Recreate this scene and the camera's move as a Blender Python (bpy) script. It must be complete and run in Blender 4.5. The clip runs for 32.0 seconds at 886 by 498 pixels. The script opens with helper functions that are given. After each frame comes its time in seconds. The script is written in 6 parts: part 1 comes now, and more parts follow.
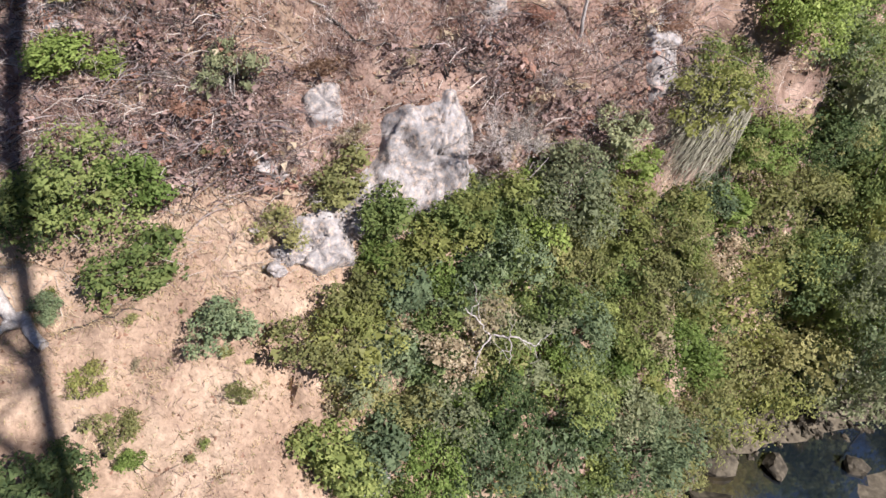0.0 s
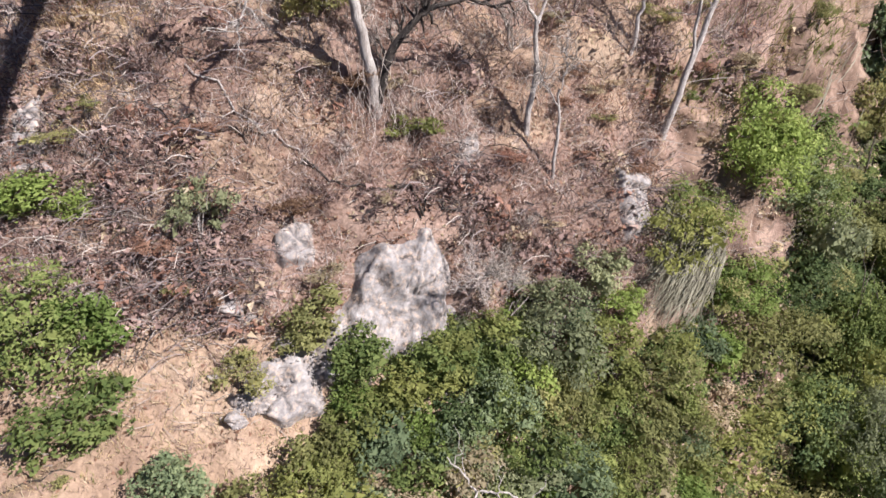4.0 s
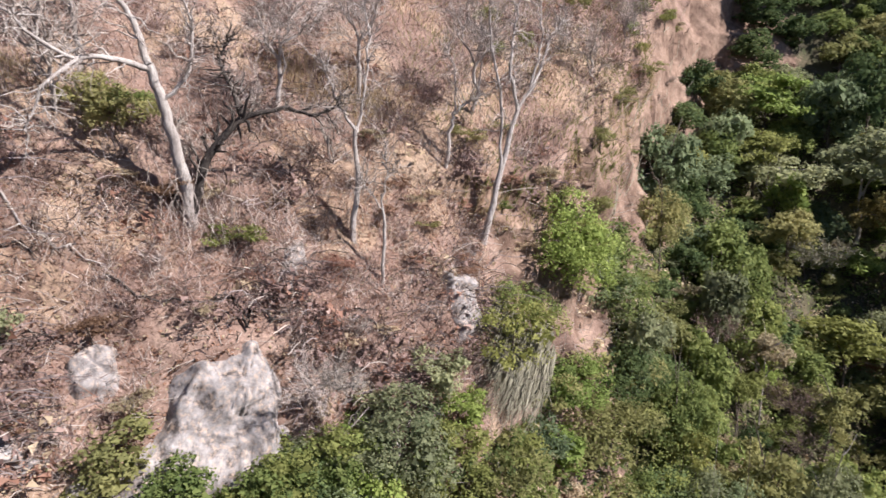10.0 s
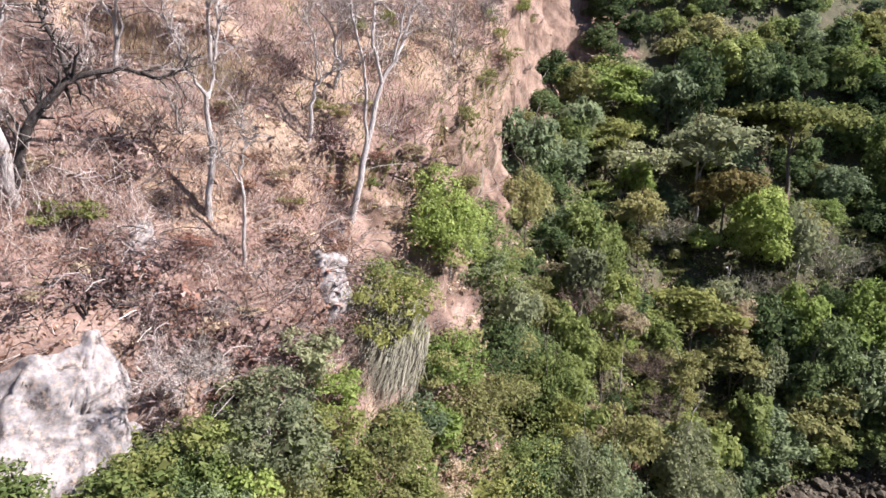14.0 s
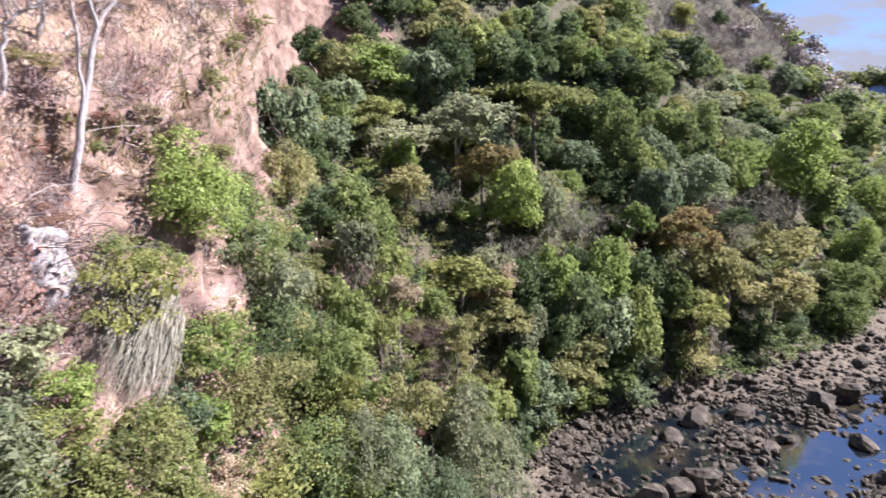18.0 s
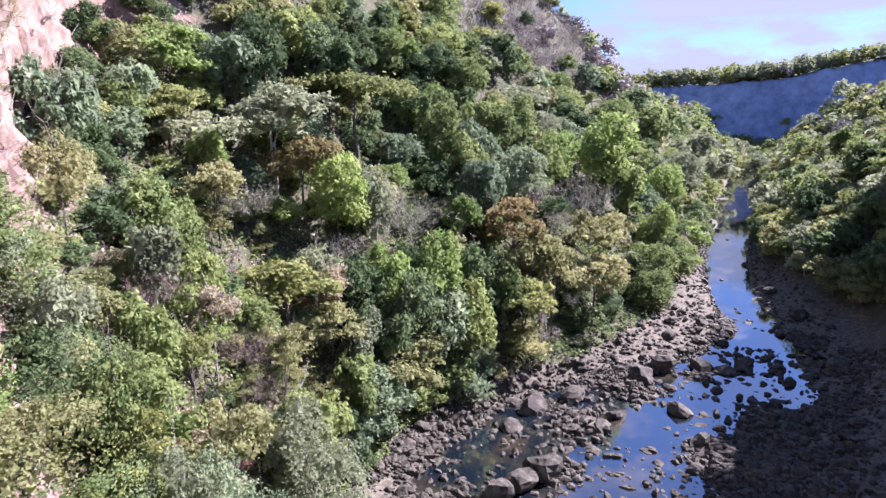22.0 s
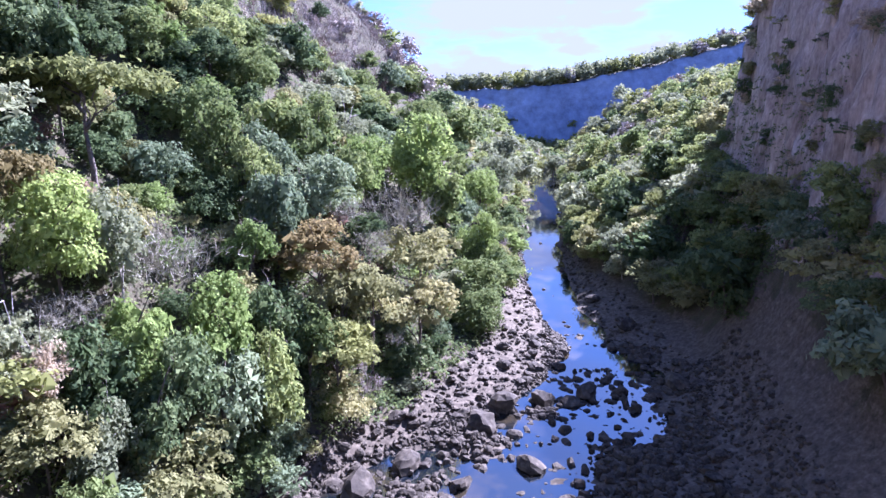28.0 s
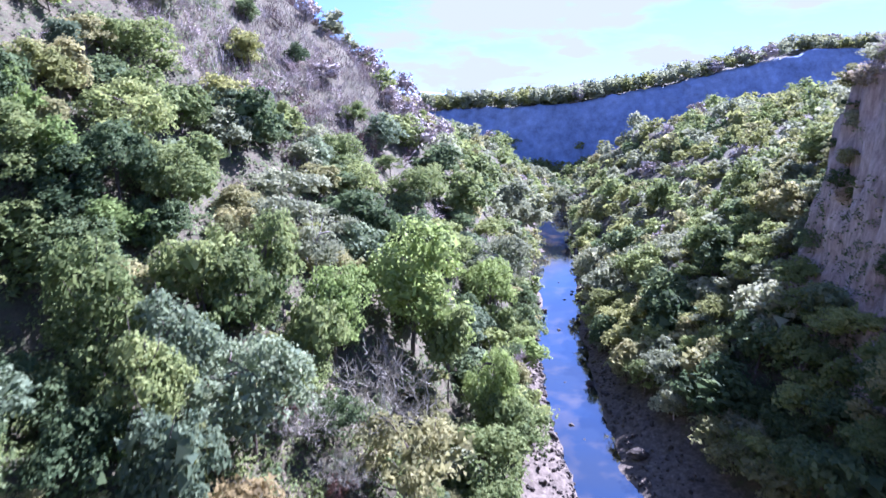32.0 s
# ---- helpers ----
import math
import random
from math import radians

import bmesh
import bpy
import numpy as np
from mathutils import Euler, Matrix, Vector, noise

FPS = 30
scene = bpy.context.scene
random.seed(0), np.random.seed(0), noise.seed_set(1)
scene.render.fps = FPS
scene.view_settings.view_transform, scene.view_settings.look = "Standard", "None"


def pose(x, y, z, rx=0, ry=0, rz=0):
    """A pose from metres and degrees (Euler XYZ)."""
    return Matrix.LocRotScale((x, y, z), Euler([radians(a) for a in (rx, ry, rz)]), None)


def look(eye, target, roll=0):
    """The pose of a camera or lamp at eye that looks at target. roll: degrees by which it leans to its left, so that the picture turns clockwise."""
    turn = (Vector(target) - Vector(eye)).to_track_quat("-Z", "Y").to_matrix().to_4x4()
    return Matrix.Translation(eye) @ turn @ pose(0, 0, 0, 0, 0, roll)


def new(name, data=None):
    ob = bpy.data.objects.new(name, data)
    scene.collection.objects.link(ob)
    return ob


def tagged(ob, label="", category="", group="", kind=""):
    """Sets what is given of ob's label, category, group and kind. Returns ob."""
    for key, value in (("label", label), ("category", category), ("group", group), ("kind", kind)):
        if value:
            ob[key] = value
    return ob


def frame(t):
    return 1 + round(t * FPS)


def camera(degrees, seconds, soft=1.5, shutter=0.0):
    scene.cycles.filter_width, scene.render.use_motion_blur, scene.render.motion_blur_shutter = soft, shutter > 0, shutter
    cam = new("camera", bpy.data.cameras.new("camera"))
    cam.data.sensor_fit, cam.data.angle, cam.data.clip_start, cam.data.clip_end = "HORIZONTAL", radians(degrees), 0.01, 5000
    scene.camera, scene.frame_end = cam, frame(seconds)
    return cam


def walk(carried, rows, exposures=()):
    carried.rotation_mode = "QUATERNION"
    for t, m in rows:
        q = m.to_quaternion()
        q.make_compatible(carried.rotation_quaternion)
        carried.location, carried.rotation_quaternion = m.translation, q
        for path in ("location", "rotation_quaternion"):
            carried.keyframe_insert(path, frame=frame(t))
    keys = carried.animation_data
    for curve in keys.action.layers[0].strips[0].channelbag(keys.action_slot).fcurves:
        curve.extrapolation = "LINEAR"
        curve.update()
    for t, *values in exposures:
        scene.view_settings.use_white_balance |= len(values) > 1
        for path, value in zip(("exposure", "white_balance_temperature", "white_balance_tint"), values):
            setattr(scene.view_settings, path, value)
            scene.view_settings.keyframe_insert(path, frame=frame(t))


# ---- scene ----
cam = camera(68.63, 32.0, soft=1.5, shutter=0.5)
PATH = [
    (0, (5.56, -12.78, 55.37), (-30.97, -8.49, 21.50), -1.82),
    (0.5, (5.65, -12.79, 54.85), (-31.72, -8.38, 21.92), -1.75),
    (1, (5.60, -12.78, 54.33), (-32.89, -8.12, 22.77), -1.73),
    (1.5, (5.55, -12.80, 53.88), (-34.24, -7.83, 24.01), -1.60),
    (2, (5.48, -12.81, 53.55), (-35.32, -7.61, 25.13), -1.46),
    (2.5, (5.37, -12.84, 53.29), (-36.32, -7.28, 26.25), -1.44),
    (3, (5.35, -12.94, 52.87), (-37.15, -6.62, 27.30), -1.27),
    (3.5, (5.34, -12.95, 52.41), (-38.01, -5.84, 28.53), -1.28),
    (5.5, (5.37, -13.06, 51.06), (-40.45, -3.70, 33.38), -1.07),
    (6, (5.36, -13.08, 50.77), (-40.84, -2.91, 34.60), -1.02),
    (6.5, (5.35, -13.06, 50.50), (-41.26, -2.37, 35.90), -0.87),
    (7, (5.38, -13.04, 50.21), (-41.55, -1.89, 37.05), -0.83),
    (7.5, (5.40, -13.00, 49.99), (-41.79, -1.35, 38.29), -0.66),
    (8, (5.39, -12.99, 49.82), (-41.66, -0.27, 38.68), -0.50),
    (8.5, (5.36, -12.99, 49.57), (-41.18, 1.51, 38.46), -0.48),
    (9, (5.36, -12.98, 49.32), (-40.45, 3.68, 38.21), -0.53),
    (9.5, (5.35, -12.95, 49.03), (-39.50, 6.16, 37.94), -0.54),
    (10, (5.33, -12.94, 48.79), (-38.61, 8.18, 37.70), -0.40),
    (10.5, (5.27, -12.90, 48.57), (-37.62, 10.26, 37.42), -0.24),
    (11, (5.18, -12.90, 48.34), (-36.82, 11.86, 37.23), -0.17),
    (11.5, (5.11, -12.85, 48.06), (-36.17, 13.11, 37.01), -0.22),
    (12, (5.06, -12.82, 47.81), (-35.71, 13.94, 36.77), -0.25),
    (12.5, (4.98, -12.81, 47.58), (-35.41, 14.53, 36.56), -0.20),
    (13, (4.84, -12.74, 47.37), (-35.17, 15.16, 36.36), -0.13),
    (13.5, (4.69, -12.66, 47.17), (-34.68, 16.11, 36.13), -0.05),
    (14, (4.56, -12.57, 46.93), (-34.11, 17.12, 35.84), 0.01),
    (14.5, (4.41, -12.40, 46.67), (-33.56, 18.16, 35.54), 0.01),
    (15, (4.18, -12.14, 46.32), (-32.23, 20.28, 35.21), 0.08),
    (15.5, (4.07, -11.88, 46.01), (-29.29, 23.67, 34.93), 0.08),
    (17.5, (3.93, -10.97, 44.37), (-24.81, 28.41, 33.25), -0.20),
    (18, (3.77, -10.63, 43.98), (-22.41, 30.49, 32.85), -0.11),
    (18.5, (3.51, -10.27, 43.59), (-19.84, 32.52, 32.49), -0.22),
    (19, (3.28, -9.90, 43.37), (-17.83, 34.04, 32.26), -0.12),
    (19.5, (3.09, -9.52, 43.13), (-16.15, 35.28, 32.04), -0.08),
    (20, (2.84, -9.08, 42.89), (-14.74, 36.40, 31.83), -0.13),
    (20.5, (2.57, -8.57, 42.78), (-14.02, 37.28, 31.72), -0.14),
    (21, (2.28, -7.85, 42.68), (-13.41, 38.31, 31.62), -0.15),
    (21.5, (1.94, -7.04, 42.58), (-13.02, 39.38, 31.52), -0.14),
    (22, (1.59, -5.99, 42.48), (-12.69, 40.63, 31.43), -0.10),
    (22.5, (1.23, -4.64, 42.34), (-12.33, 42.20, 31.30), -0.05),
    (23, (0.81, -3.22, 42.20), (-11.86, 43.87, 31.16), -0.04),
    (23.5, (0.40, -1.65, 42.09), (-11.25, 45.71, 31.06), -0.04),
    (24, (0.00, 0.00, 41.97), (-10.49, 47.63, 30.94), 0.01),
    (24.5, (-0.33, 1.72, 41.84), (-10.07, 49.51, 30.85), -0.01),
    (26.5, (-1.16, 8.69, 41.64), (-9.13, 56.82, 30.69), 0.10),
    (27, (-1.29, 10.64, 41.56), (-5.58, 59.25, 30.69), 0.21),
    (27.5, (-1.44, 12.50, 41.55), (-2.11, 61.32, 30.77), 0.09),
    (28, (-1.59, 14.35, 41.69), (-1.61, 63.18, 30.92), -0.03),
    (28.5, (-1.71, 16.30, 42.04), (-1.68, 65.13, 31.27), 0.01),
    (29, (-1.81, 18.71, 42.79), (-1.75, 67.53, 32.01), -0.00),
    (29.5, (-1.97, 22.00, 44.15), (-1.87, 70.83, 33.39), 0.06),
    (30, (-2.13, 26.36, 46.01), (-1.98, 75.19, 35.23), 0.09),
    (30.5, (-2.25, 31.69, 48.27), (-2.03, 80.51, 37.48), 0.46),
    (31, (-2.32, 37.73, 50.79), (-2.13, 86.55, 39.98), 0.63),
    (31.5, (-2.42, 44.31, 53.63), (-2.19, 93.14, 42.87), 0.75),
    (32, (-2.62, 50.91, 56.46), (-2.39, 99.74, 45.72), 0.81),
]
walk(cam, [(t, look(eye, target, roll)) for t, eye, target, roll in PATH],
     exposures=[(0, 1.2, 6000, 15), (9, 1.18, 6100, 16), (14, 1.58, 5950, 18), (19, 2.03, 5600, 26), (24, 2.48, 5150, 36), (28, 2.62, 4850, 39), (32, 2.66, 4800, 39)])

# ---------------------------------------------------------------- world and sun
SUN_AZ, SUN_EL = radians(44), radians(42)        # from +y towards +x, above the horizon
sun_dir = Vector((math.sin(SUN_AZ) * math.cos(SUN_EL), math.cos(SUN_AZ) * math.cos(SUN_EL), math.sin(SUN_EL)))
world = bpy.data.worlds.new("world")
scene.world = world
world.use_nodes = True
wn, wl = world.node_tree.nodes, world.node_tree.links
bg = wn["Background"]
sky = wn.new("ShaderNodeTexSky")
sky.sky_type, sky.sun_disc = "NISHITA", False
sky.sun_elevation, sky.sun_rotation = SUN_EL, SUN_AZ
sky.air_density, sky.dust_density, sky.ozone_density = 0.5, 0.0, 0.6
sky.altitude = 1200
coord = wn.new("ShaderNodeTexCoord")
mapping = wn.new("ShaderNodeMapping")
mapping.inputs["Scale"].default_value = (1.0, 1.0, 3.4)
wl.new(coord.outputs["Generated"], mapping.inputs["Vector"])
height = wn.new("ShaderNodeSeparateXYZ")
wl.new(coord.outputs["Generated"], height.inputs["Vector"])
cloud = wn.new("ShaderNodeTexNoise")
cloud.inputs["Scale"].default_value, cloud.inputs["Detail"].default_value, cloud.inputs["Roughness"].default_value = 4.6, 9.0, 0.58
wl.new(mapping.outputs["Vector"], cloud.inputs["Vector"])
ramp = wn.new("ShaderNodeValToRGB")
ramp.color_ramp.elements[0].position, ramp.color_ramp.elements[1].position = 0.46, 0.57
wl.new(cloud.outputs["Fac"], ramp.inputs["Fac"])
mixc = wn.new("ShaderNodeMix")
mixc.data_type = "RGBA"
mixc.inputs["B"].default_value = (2.0, 2.06, 2.13, 1)
thin = wn.new("ShaderNodeMapRange")
thin.inputs["From Min"].default_value, thin.inputs["From Max"].default_value = 0.16, 0.36
thin.inputs["To Min"].default_value, thin.inputs["To Max"].default_value = 1.0, 0.25
wl.new(height.outputs["Z"], thin.inputs["Value"])
cover = wn.new("ShaderNodeMath")
cover.operation = "MULTIPLY"
wl.new(ramp.outputs["Color"], cover.inputs[0])
wl.new(thin.outputs["Result"], cover.inputs[1])
wl.new(cover.outputs[0], mixc.inputs["Factor"])
level = wn.new("ShaderNodeMapRange")
level.inputs["From Min"].default_value, level.inputs["From Max"].default_value = 0.0, 0.4
level.inputs["To Min"].default_value, level.inputs["To Max"].default_value = 0.33, 1.3
wl.new(height.outputs["Z"], level.inputs["Value"])
clear = wn.new("ShaderNodeVectorMath")
clear.operation = "SCALE"
wl.new(sky.outputs["Color"], clear.inputs[0])
wl.new(level.outputs["Result"], clear.inputs["Scale"])
wl.new(clear.outputs["Vector"], mixc.inputs["A"])
wl.new(mixc.outputs["Result"], bg.inputs["Color"])
bg.inputs["Strength"].default_value = 0.07
sun = new("sun", bpy.data.lights.new("sun", "SUN"))
sun.data.energy, sun.data.angle, sun.data.color = 4.7, radians(0.55), (1.0, 0.94, 0.84)
sun.matrix_world = look(Vector((0, 0, 0)) + sun_dir * 300, (0, 0, 0))

# ---------------------------------------------------------------- small tools
def mesh_of(name, verts, faces, mat=None, smooth=False):
    """A mesh from arrays: verts n x 3, faces m x k (all of k corners)."""
    verts, faces = np.asarray(verts, np.float32), np.asarray(faces, np.int32)
    me = bpy.data.meshes.new(name)
    k = faces.shape[1]
    me.vertices.add(len(verts))
    me.vertices.foreach_set("co", verts.ravel())
    me.loops.add(faces.size)
    me.loops.foreach_set("vertex_index", faces.ravel())
    me.polygons.add(len(faces))
    me.polygons.foreach_set("loop_start", np.arange(0, faces.size, k, dtype=np.int32))
    me.polygons.foreach_set("loop_total", np.full(len(faces), k, np.int32))
    me.polygons.foreach_set("use_smooth", np.full(len(faces), smooth))
    me.update(calc_edges=True)
    if mat:
        me.materials.append(mat)
    return me


def part(name, me, parent, label=""):
    ob = new(name, me)
    ob.parent = parent
    return tagged(ob, label)


def lattice(ix, iy, iz, seed):
    h = (ix * 374761393 + iy * 668265263 + iz * 1440670441 + seed * 974711) & 0xFFFFFFFF
    h = ((h ^ (h >> 13)) * 1274126177) & 0xFFFFFFFF
    return ((h ^ (h >> 16)) & 0xFFFF) / 65535.0 * 2 - 1


def vnoise(p, scale, seed=0, octaves=4):
    """Fractal value noise at points p (n x 3), features of about scale metres, range about -1 to 1."""
    p = np.asarray(p, float) / scale
    out, amp, total = np.zeros(len(p)), 1.0, 0.0
    for o in range(octaves):
        q = np.floor(p).astype(np.int64)
        f = p - q
        f = f * f * (3 - 2 * f)
        v = 0
        for dx in (0, 1):
            for dy in (0, 1):
                for dz in (0, 1):
                    w = (f[:, 0] if dx else 1 - f[:, 0]) * (f[:, 1] if dy else 1 - f[:, 1]) * (f[:, 2] if dz else 1 - f[:, 2])
                    v = v + w * lattice(q[:, 0] + dx, q[:, 1] + dy, q[:, 2] + dz, seed + o)
        out += amp * v
        total += amp
        amp *= 0.5
        p = p * 2.03 + 17.3
    return out / total * 1.6


# ---------------------------------------------------------------- materials
def material(name):
    m = bpy.data.materials.new(name)
    m.use_nodes = True
    return m, m.node_tree.nodes, m.node_tree.links, m.node_tree.nodes["Principled BSDF"]


def noise_node(n, l, scale, detail=5.0, rough=0.6, stretch=None):
    t = n.new("ShaderNodeTexNoise")
    t.inputs["Scale"].default_value, t.inputs["Detail"].default_value, t.inputs["Roughness"].default_value = scale, detail, rough
    c = n.new("ShaderNodeTexCoord")
    if stretch:
        mp = n.new("ShaderNodeMapping")
        mp.inputs["Scale"].default_value = stretch
        l.new(c.outputs["Object"], mp.inputs["Vector"])
        l.new(mp.outputs["Vector"], t.inputs["Vector"])
    else:
        l.new(c.outputs["Object"], t.inputs["Vector"])
    return t


def ramp_node(n, l, source, stops):
    r = n.new("ShaderNodeValToRGB")
    el = r.color_ramp.elements
    while len(el) < len(stops):
        el.new(0.5)
    for e, (pos, col) in zip(el, stops):
        e.position, e.color = pos, (*col, 1)
    l.new(source, r.inputs["Fac"])
    return r


def mix_node(n, l, fac, a, b, blend="MIX"):
    m = n.new("ShaderNodeMix")
    m.data_type, m.blend_type = "RGBA", blend
    for sock, v in (("Factor", fac), ("A", a), ("B", b)):
        if isinstance(v, (int, float)):
            m.inputs[sock].default_value = v
        elif isinstance(v, tuple):
            m.inputs[sock].default_value = (*v, 1)
        else:
            l.new(v, m.inputs[sock])
    return m.outputs["Result"]


def bump_node(n, l, height, bsdf, strength, distance):
    b = n.new("ShaderNodeBump")
    b.inputs["Strength"].default_value, b.inputs["Distance"].default_value = strength, distance
    l.new(height, b.inputs["Height"])
    l.new(b.outputs["Normal"], bsdf.inputs["Normal"])


def earthy(name, stops, scale, fine, tint, rough=0.95, bump=0.5, depth=0.25, stretch=None):
    """Soil or rock: broad patches, fine grain and a second tint, with relief."""
    m, n, l, b = material(name)
    broad = noise_node(n, l, scale, 6, 0.65, stretch)
    small = noise_node(n, l, fine, 6, 0.7, stretch)
    spots = noise_node(n, l, scale * 3.7, 4, 0.6)
    base = ramp_node(n, l, broad.outputs["Fac"], stops).outputs["Color"]
    grain = ramp_node(n, l, small.outputs["Fac"], [(0.3, (0.45, 0.42, 0.4)), (0.7, (1.25, 1.25, 1.25))]).outputs["Color"]
    col = mix_node(n, l, 0.75, base, grain, "MULTIPLY")
    patch = ramp_node(n, l, spots.outputs["Fac"], [(0.5, (0, 0, 0)), (0.68, (1, 1, 1))]).outputs["Color"]
    col = mix_node(n, l, patch, col, mix_node(n, l, 0.6, col, tint))
    l.new(col, b.inputs["Base Color"])
    b.inputs["Roughness"].default_value = rough
    b.inputs["Specular IOR Level"].default_value = 0.2
    bump_node(n, l, small.outputs["Fac"], b, bump, depth)
    return m


soil = earthy("dry_soil", [(0.3, (0.185, 0.12, 0.085)), (0.5, (0.29, 0.2, 0.145)), (0.7, (0.38, 0.285, 0.21))], 0.22, 2.6, (0.24, 0.18, 0.13))
litter = earthy("leaf_litter", [(0.3, (0.115, 0.072, 0.057)), (0.5, (0.215, 0.14, 0.112)), (0.7, (0.32, 0.225, 0.175))], 0.3, 4.5, (0.4, 0.31, 0.25))
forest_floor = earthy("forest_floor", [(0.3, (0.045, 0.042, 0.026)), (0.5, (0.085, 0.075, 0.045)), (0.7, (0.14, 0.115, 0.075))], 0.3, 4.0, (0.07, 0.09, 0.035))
cliff_rock = earthy("pink_cliff_rock", [(0.3, (0.2, 0.135, 0.1)), (0.5, (0.32, 0.23, 0.175)), (0.7, (0.42, 0.325, 0.26))], 0.3, 2.2, (0.22, 0.16, 0.13), stretch=(1, 1, 0.3))
white_rock = earthy("white_limestone", [(0.34, (0.09, 0.076, 0.072)), (0.46, (0.25, 0.23, 0.226)), (0.7, (0.41, 0.385, 0.38))], 1.1, 3.2, (0.5, 0.37, 0.28), rough=0.85, bump=0.45, depth=0.15)
boulder_rock = earthy("river_boulder", [(0.3, (0.028, 0.023, 0.017)), (0.5, (0.064, 0.053, 0.039)), (0.7, (0.145, 0.122, 0.088))], 0.9, 4.0, (0.13, 0.108, 0.078), rough=0.8)


def leafy(name, dark, mid, light, gloss=0.7, through_light=0.46):
    """Foliage: hue varies by tree, by leaf and by height of the light; some light passes the leaves."""
    m, n, l, b = material(name)
    info = n.new("ShaderNodeObjectInfo")
    geo = n.new("ShaderNodeNewGeometry")
    patches = noise_node(n, l, 0.55, 3, 0.6)
    add = n.new("ShaderNodeMath")
    add.operation = "MULTIPLY_ADD"
    l.new(geo.outputs["Random Per Island"], add.inputs[0])
    add.inputs[1].default_value = 0.4
    l.new(patches.outputs["Fac"], add.inputs[2])
    sub = n.new("ShaderNodeMath")
    sub.operation = "SUBTRACT"
    l.new(add.outputs[0], sub.inputs[0])
    sub.inputs[1].default_value = 0.2
    col = ramp_node(n, l, sub.outputs[0], [(0.2, dark), (0.5, mid), (0.8, light)]).outputs["Color"]
    hsv = n.new("ShaderNodeHueSaturation")
    wob = n.new("ShaderNodeMapRange")
    l.new(info.outputs["Random"], wob.inputs["Value"])
    wob.inputs["To Min"].default_value, wob.inputs["To Max"].default_value = 0.488, 0.514
    l.new(wob.outputs["Result"], hsv.inputs["Hue"])
    val = n.new("ShaderNodeMapRange")
    l.new(info.outputs["Random"], val.inputs["Value"])
    val.inputs["From Min"].default_value, val.inputs["From Max"].default_value = 1.0, 0.0
    val.inputs["To Min"].default_value, val.inputs["To Max"].default_value = 0.7, 1.25
    l.new(val.outputs["Result"], hsv.inputs["Value"])
    l.new(col, hsv.inputs["Color"])
    l.new(hsv.outputs["Color"], b.inputs["Base Color"])
    b.inputs["Roughness"].default_value = gloss
    b.inputs["Specular IOR Level"].default_value = 0.08
    tr = n.new("ShaderNodeBsdfTranslucent")
    l.new(hsv.outputs["Color"], tr.inputs["Color"])
    mx = n.new("ShaderNodeMixShader")
    mx.inputs[0].default_value = through_light
    l.new(b.outputs[0], mx.inputs[1])
    l.new(tr.outputs[0], mx.inputs[2])
    l.new(mx.outputs[0], n["Material Output"].inputs["Surface"])
    return m


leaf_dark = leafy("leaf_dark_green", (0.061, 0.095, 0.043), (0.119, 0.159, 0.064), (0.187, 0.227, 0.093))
leaf_mid = leafy("leaf_green", (0.118, 0.158, 0.053), (0.219, 0.259, 0.085), (0.317, 0.347, 0.123))
leaf_bright = leafy("leaf_bright_green", (0.124, 0.171, 0.043), (0.226, 0.294, 0.080), (0.325, 0.384, 0.127))
leaf_olive = leafy("leaf_olive", (0.183, 0.185, 0.076), (0.282, 0.274, 0.112), (0.366, 0.342, 0.149))
leaf_pale = leafy("leaf_pale_green", (0.179, 0.201, 0.112), (0.278, 0.293, 0.164), (0.360, 0.368, 0.206))
leaf_yellow = leafy("leaf_yellow_green", (0.159, 0.172, 0.053), (0.250, 0.261, 0.085), (0.329, 0.334, 0.118))
leaf_blue = leafy("leaf_bluish_green", (0.116, 0.155, 0.087), (0.190, 0.236, 0.126), (0.270, 0.310, 0.168))
leaf_dry = leafy("leaf_dry_tan", (0.245, 0.192, 0.122), (0.415, 0.338, 0.222), (0.575, 0.490, 0.345), gloss=0.8)
leaf_amber = leafy("leaf_amber", (0.125, 0.105, 0.040), (0.215, 0.175, 0.070), (0.300, 0.245, 0.105))
leaf_rust = leafy("leaf_rust", (0.154, 0.087, 0.058), (0.282, 0.166, 0.115), (0.422, 0.269, 0.192), gloss=0.8)
twig_grey = leafy("twig_grey", (0.21, 0.175, 0.155), (0.36, 0.31, 0.275), (0.52, 0.46, 0.415), gloss=0.8, through_light=0.05)
twig_tan = leafy("twig_tan", (0.19, 0.17, 0.125), (0.33, 0.3, 0.23), (0.48, 0.44, 0.35), gloss=0.8, through_light=0.05)
twig_brown = leafy("twig_brown", (0.085, 0.055, 0.047), (0.165, 0.115, 0.1), (0.29, 0.215, 0.19), gloss=0.8, through_light=0.05)
bark = earthy("brown_bark", [(0.3, (0.08, 0.06, 0.05)), (0.5, (0.14, 0.11, 0.09)), (0.7, (0.22, 0.18, 0.15))], 1.2, 8, (0.2, 0.2, 0.17), stretch=(1, 1, 0.25))
bark_pale = earthy("pale_bark", [(0.3, (0.3, 0.26, 0.24)), (0.5, (0.45, 0.41, 0.385)), (0.7, (0.58, 0.54, 0.51))], 1.2, 8, (0.26, 0.22, 0.2), stretch=(1, 1, 0.25))
bark_dark = earthy("dark_bark", [(0.3, (0.03, 0.025, 0.025)), (0.5, (0.06, 0.05, 0.045)), (0.7, (0.11, 0.09, 0.08))], 1.2, 8, (0.1, 0.09, 0.08), stretch=(1, 1, 0.25))

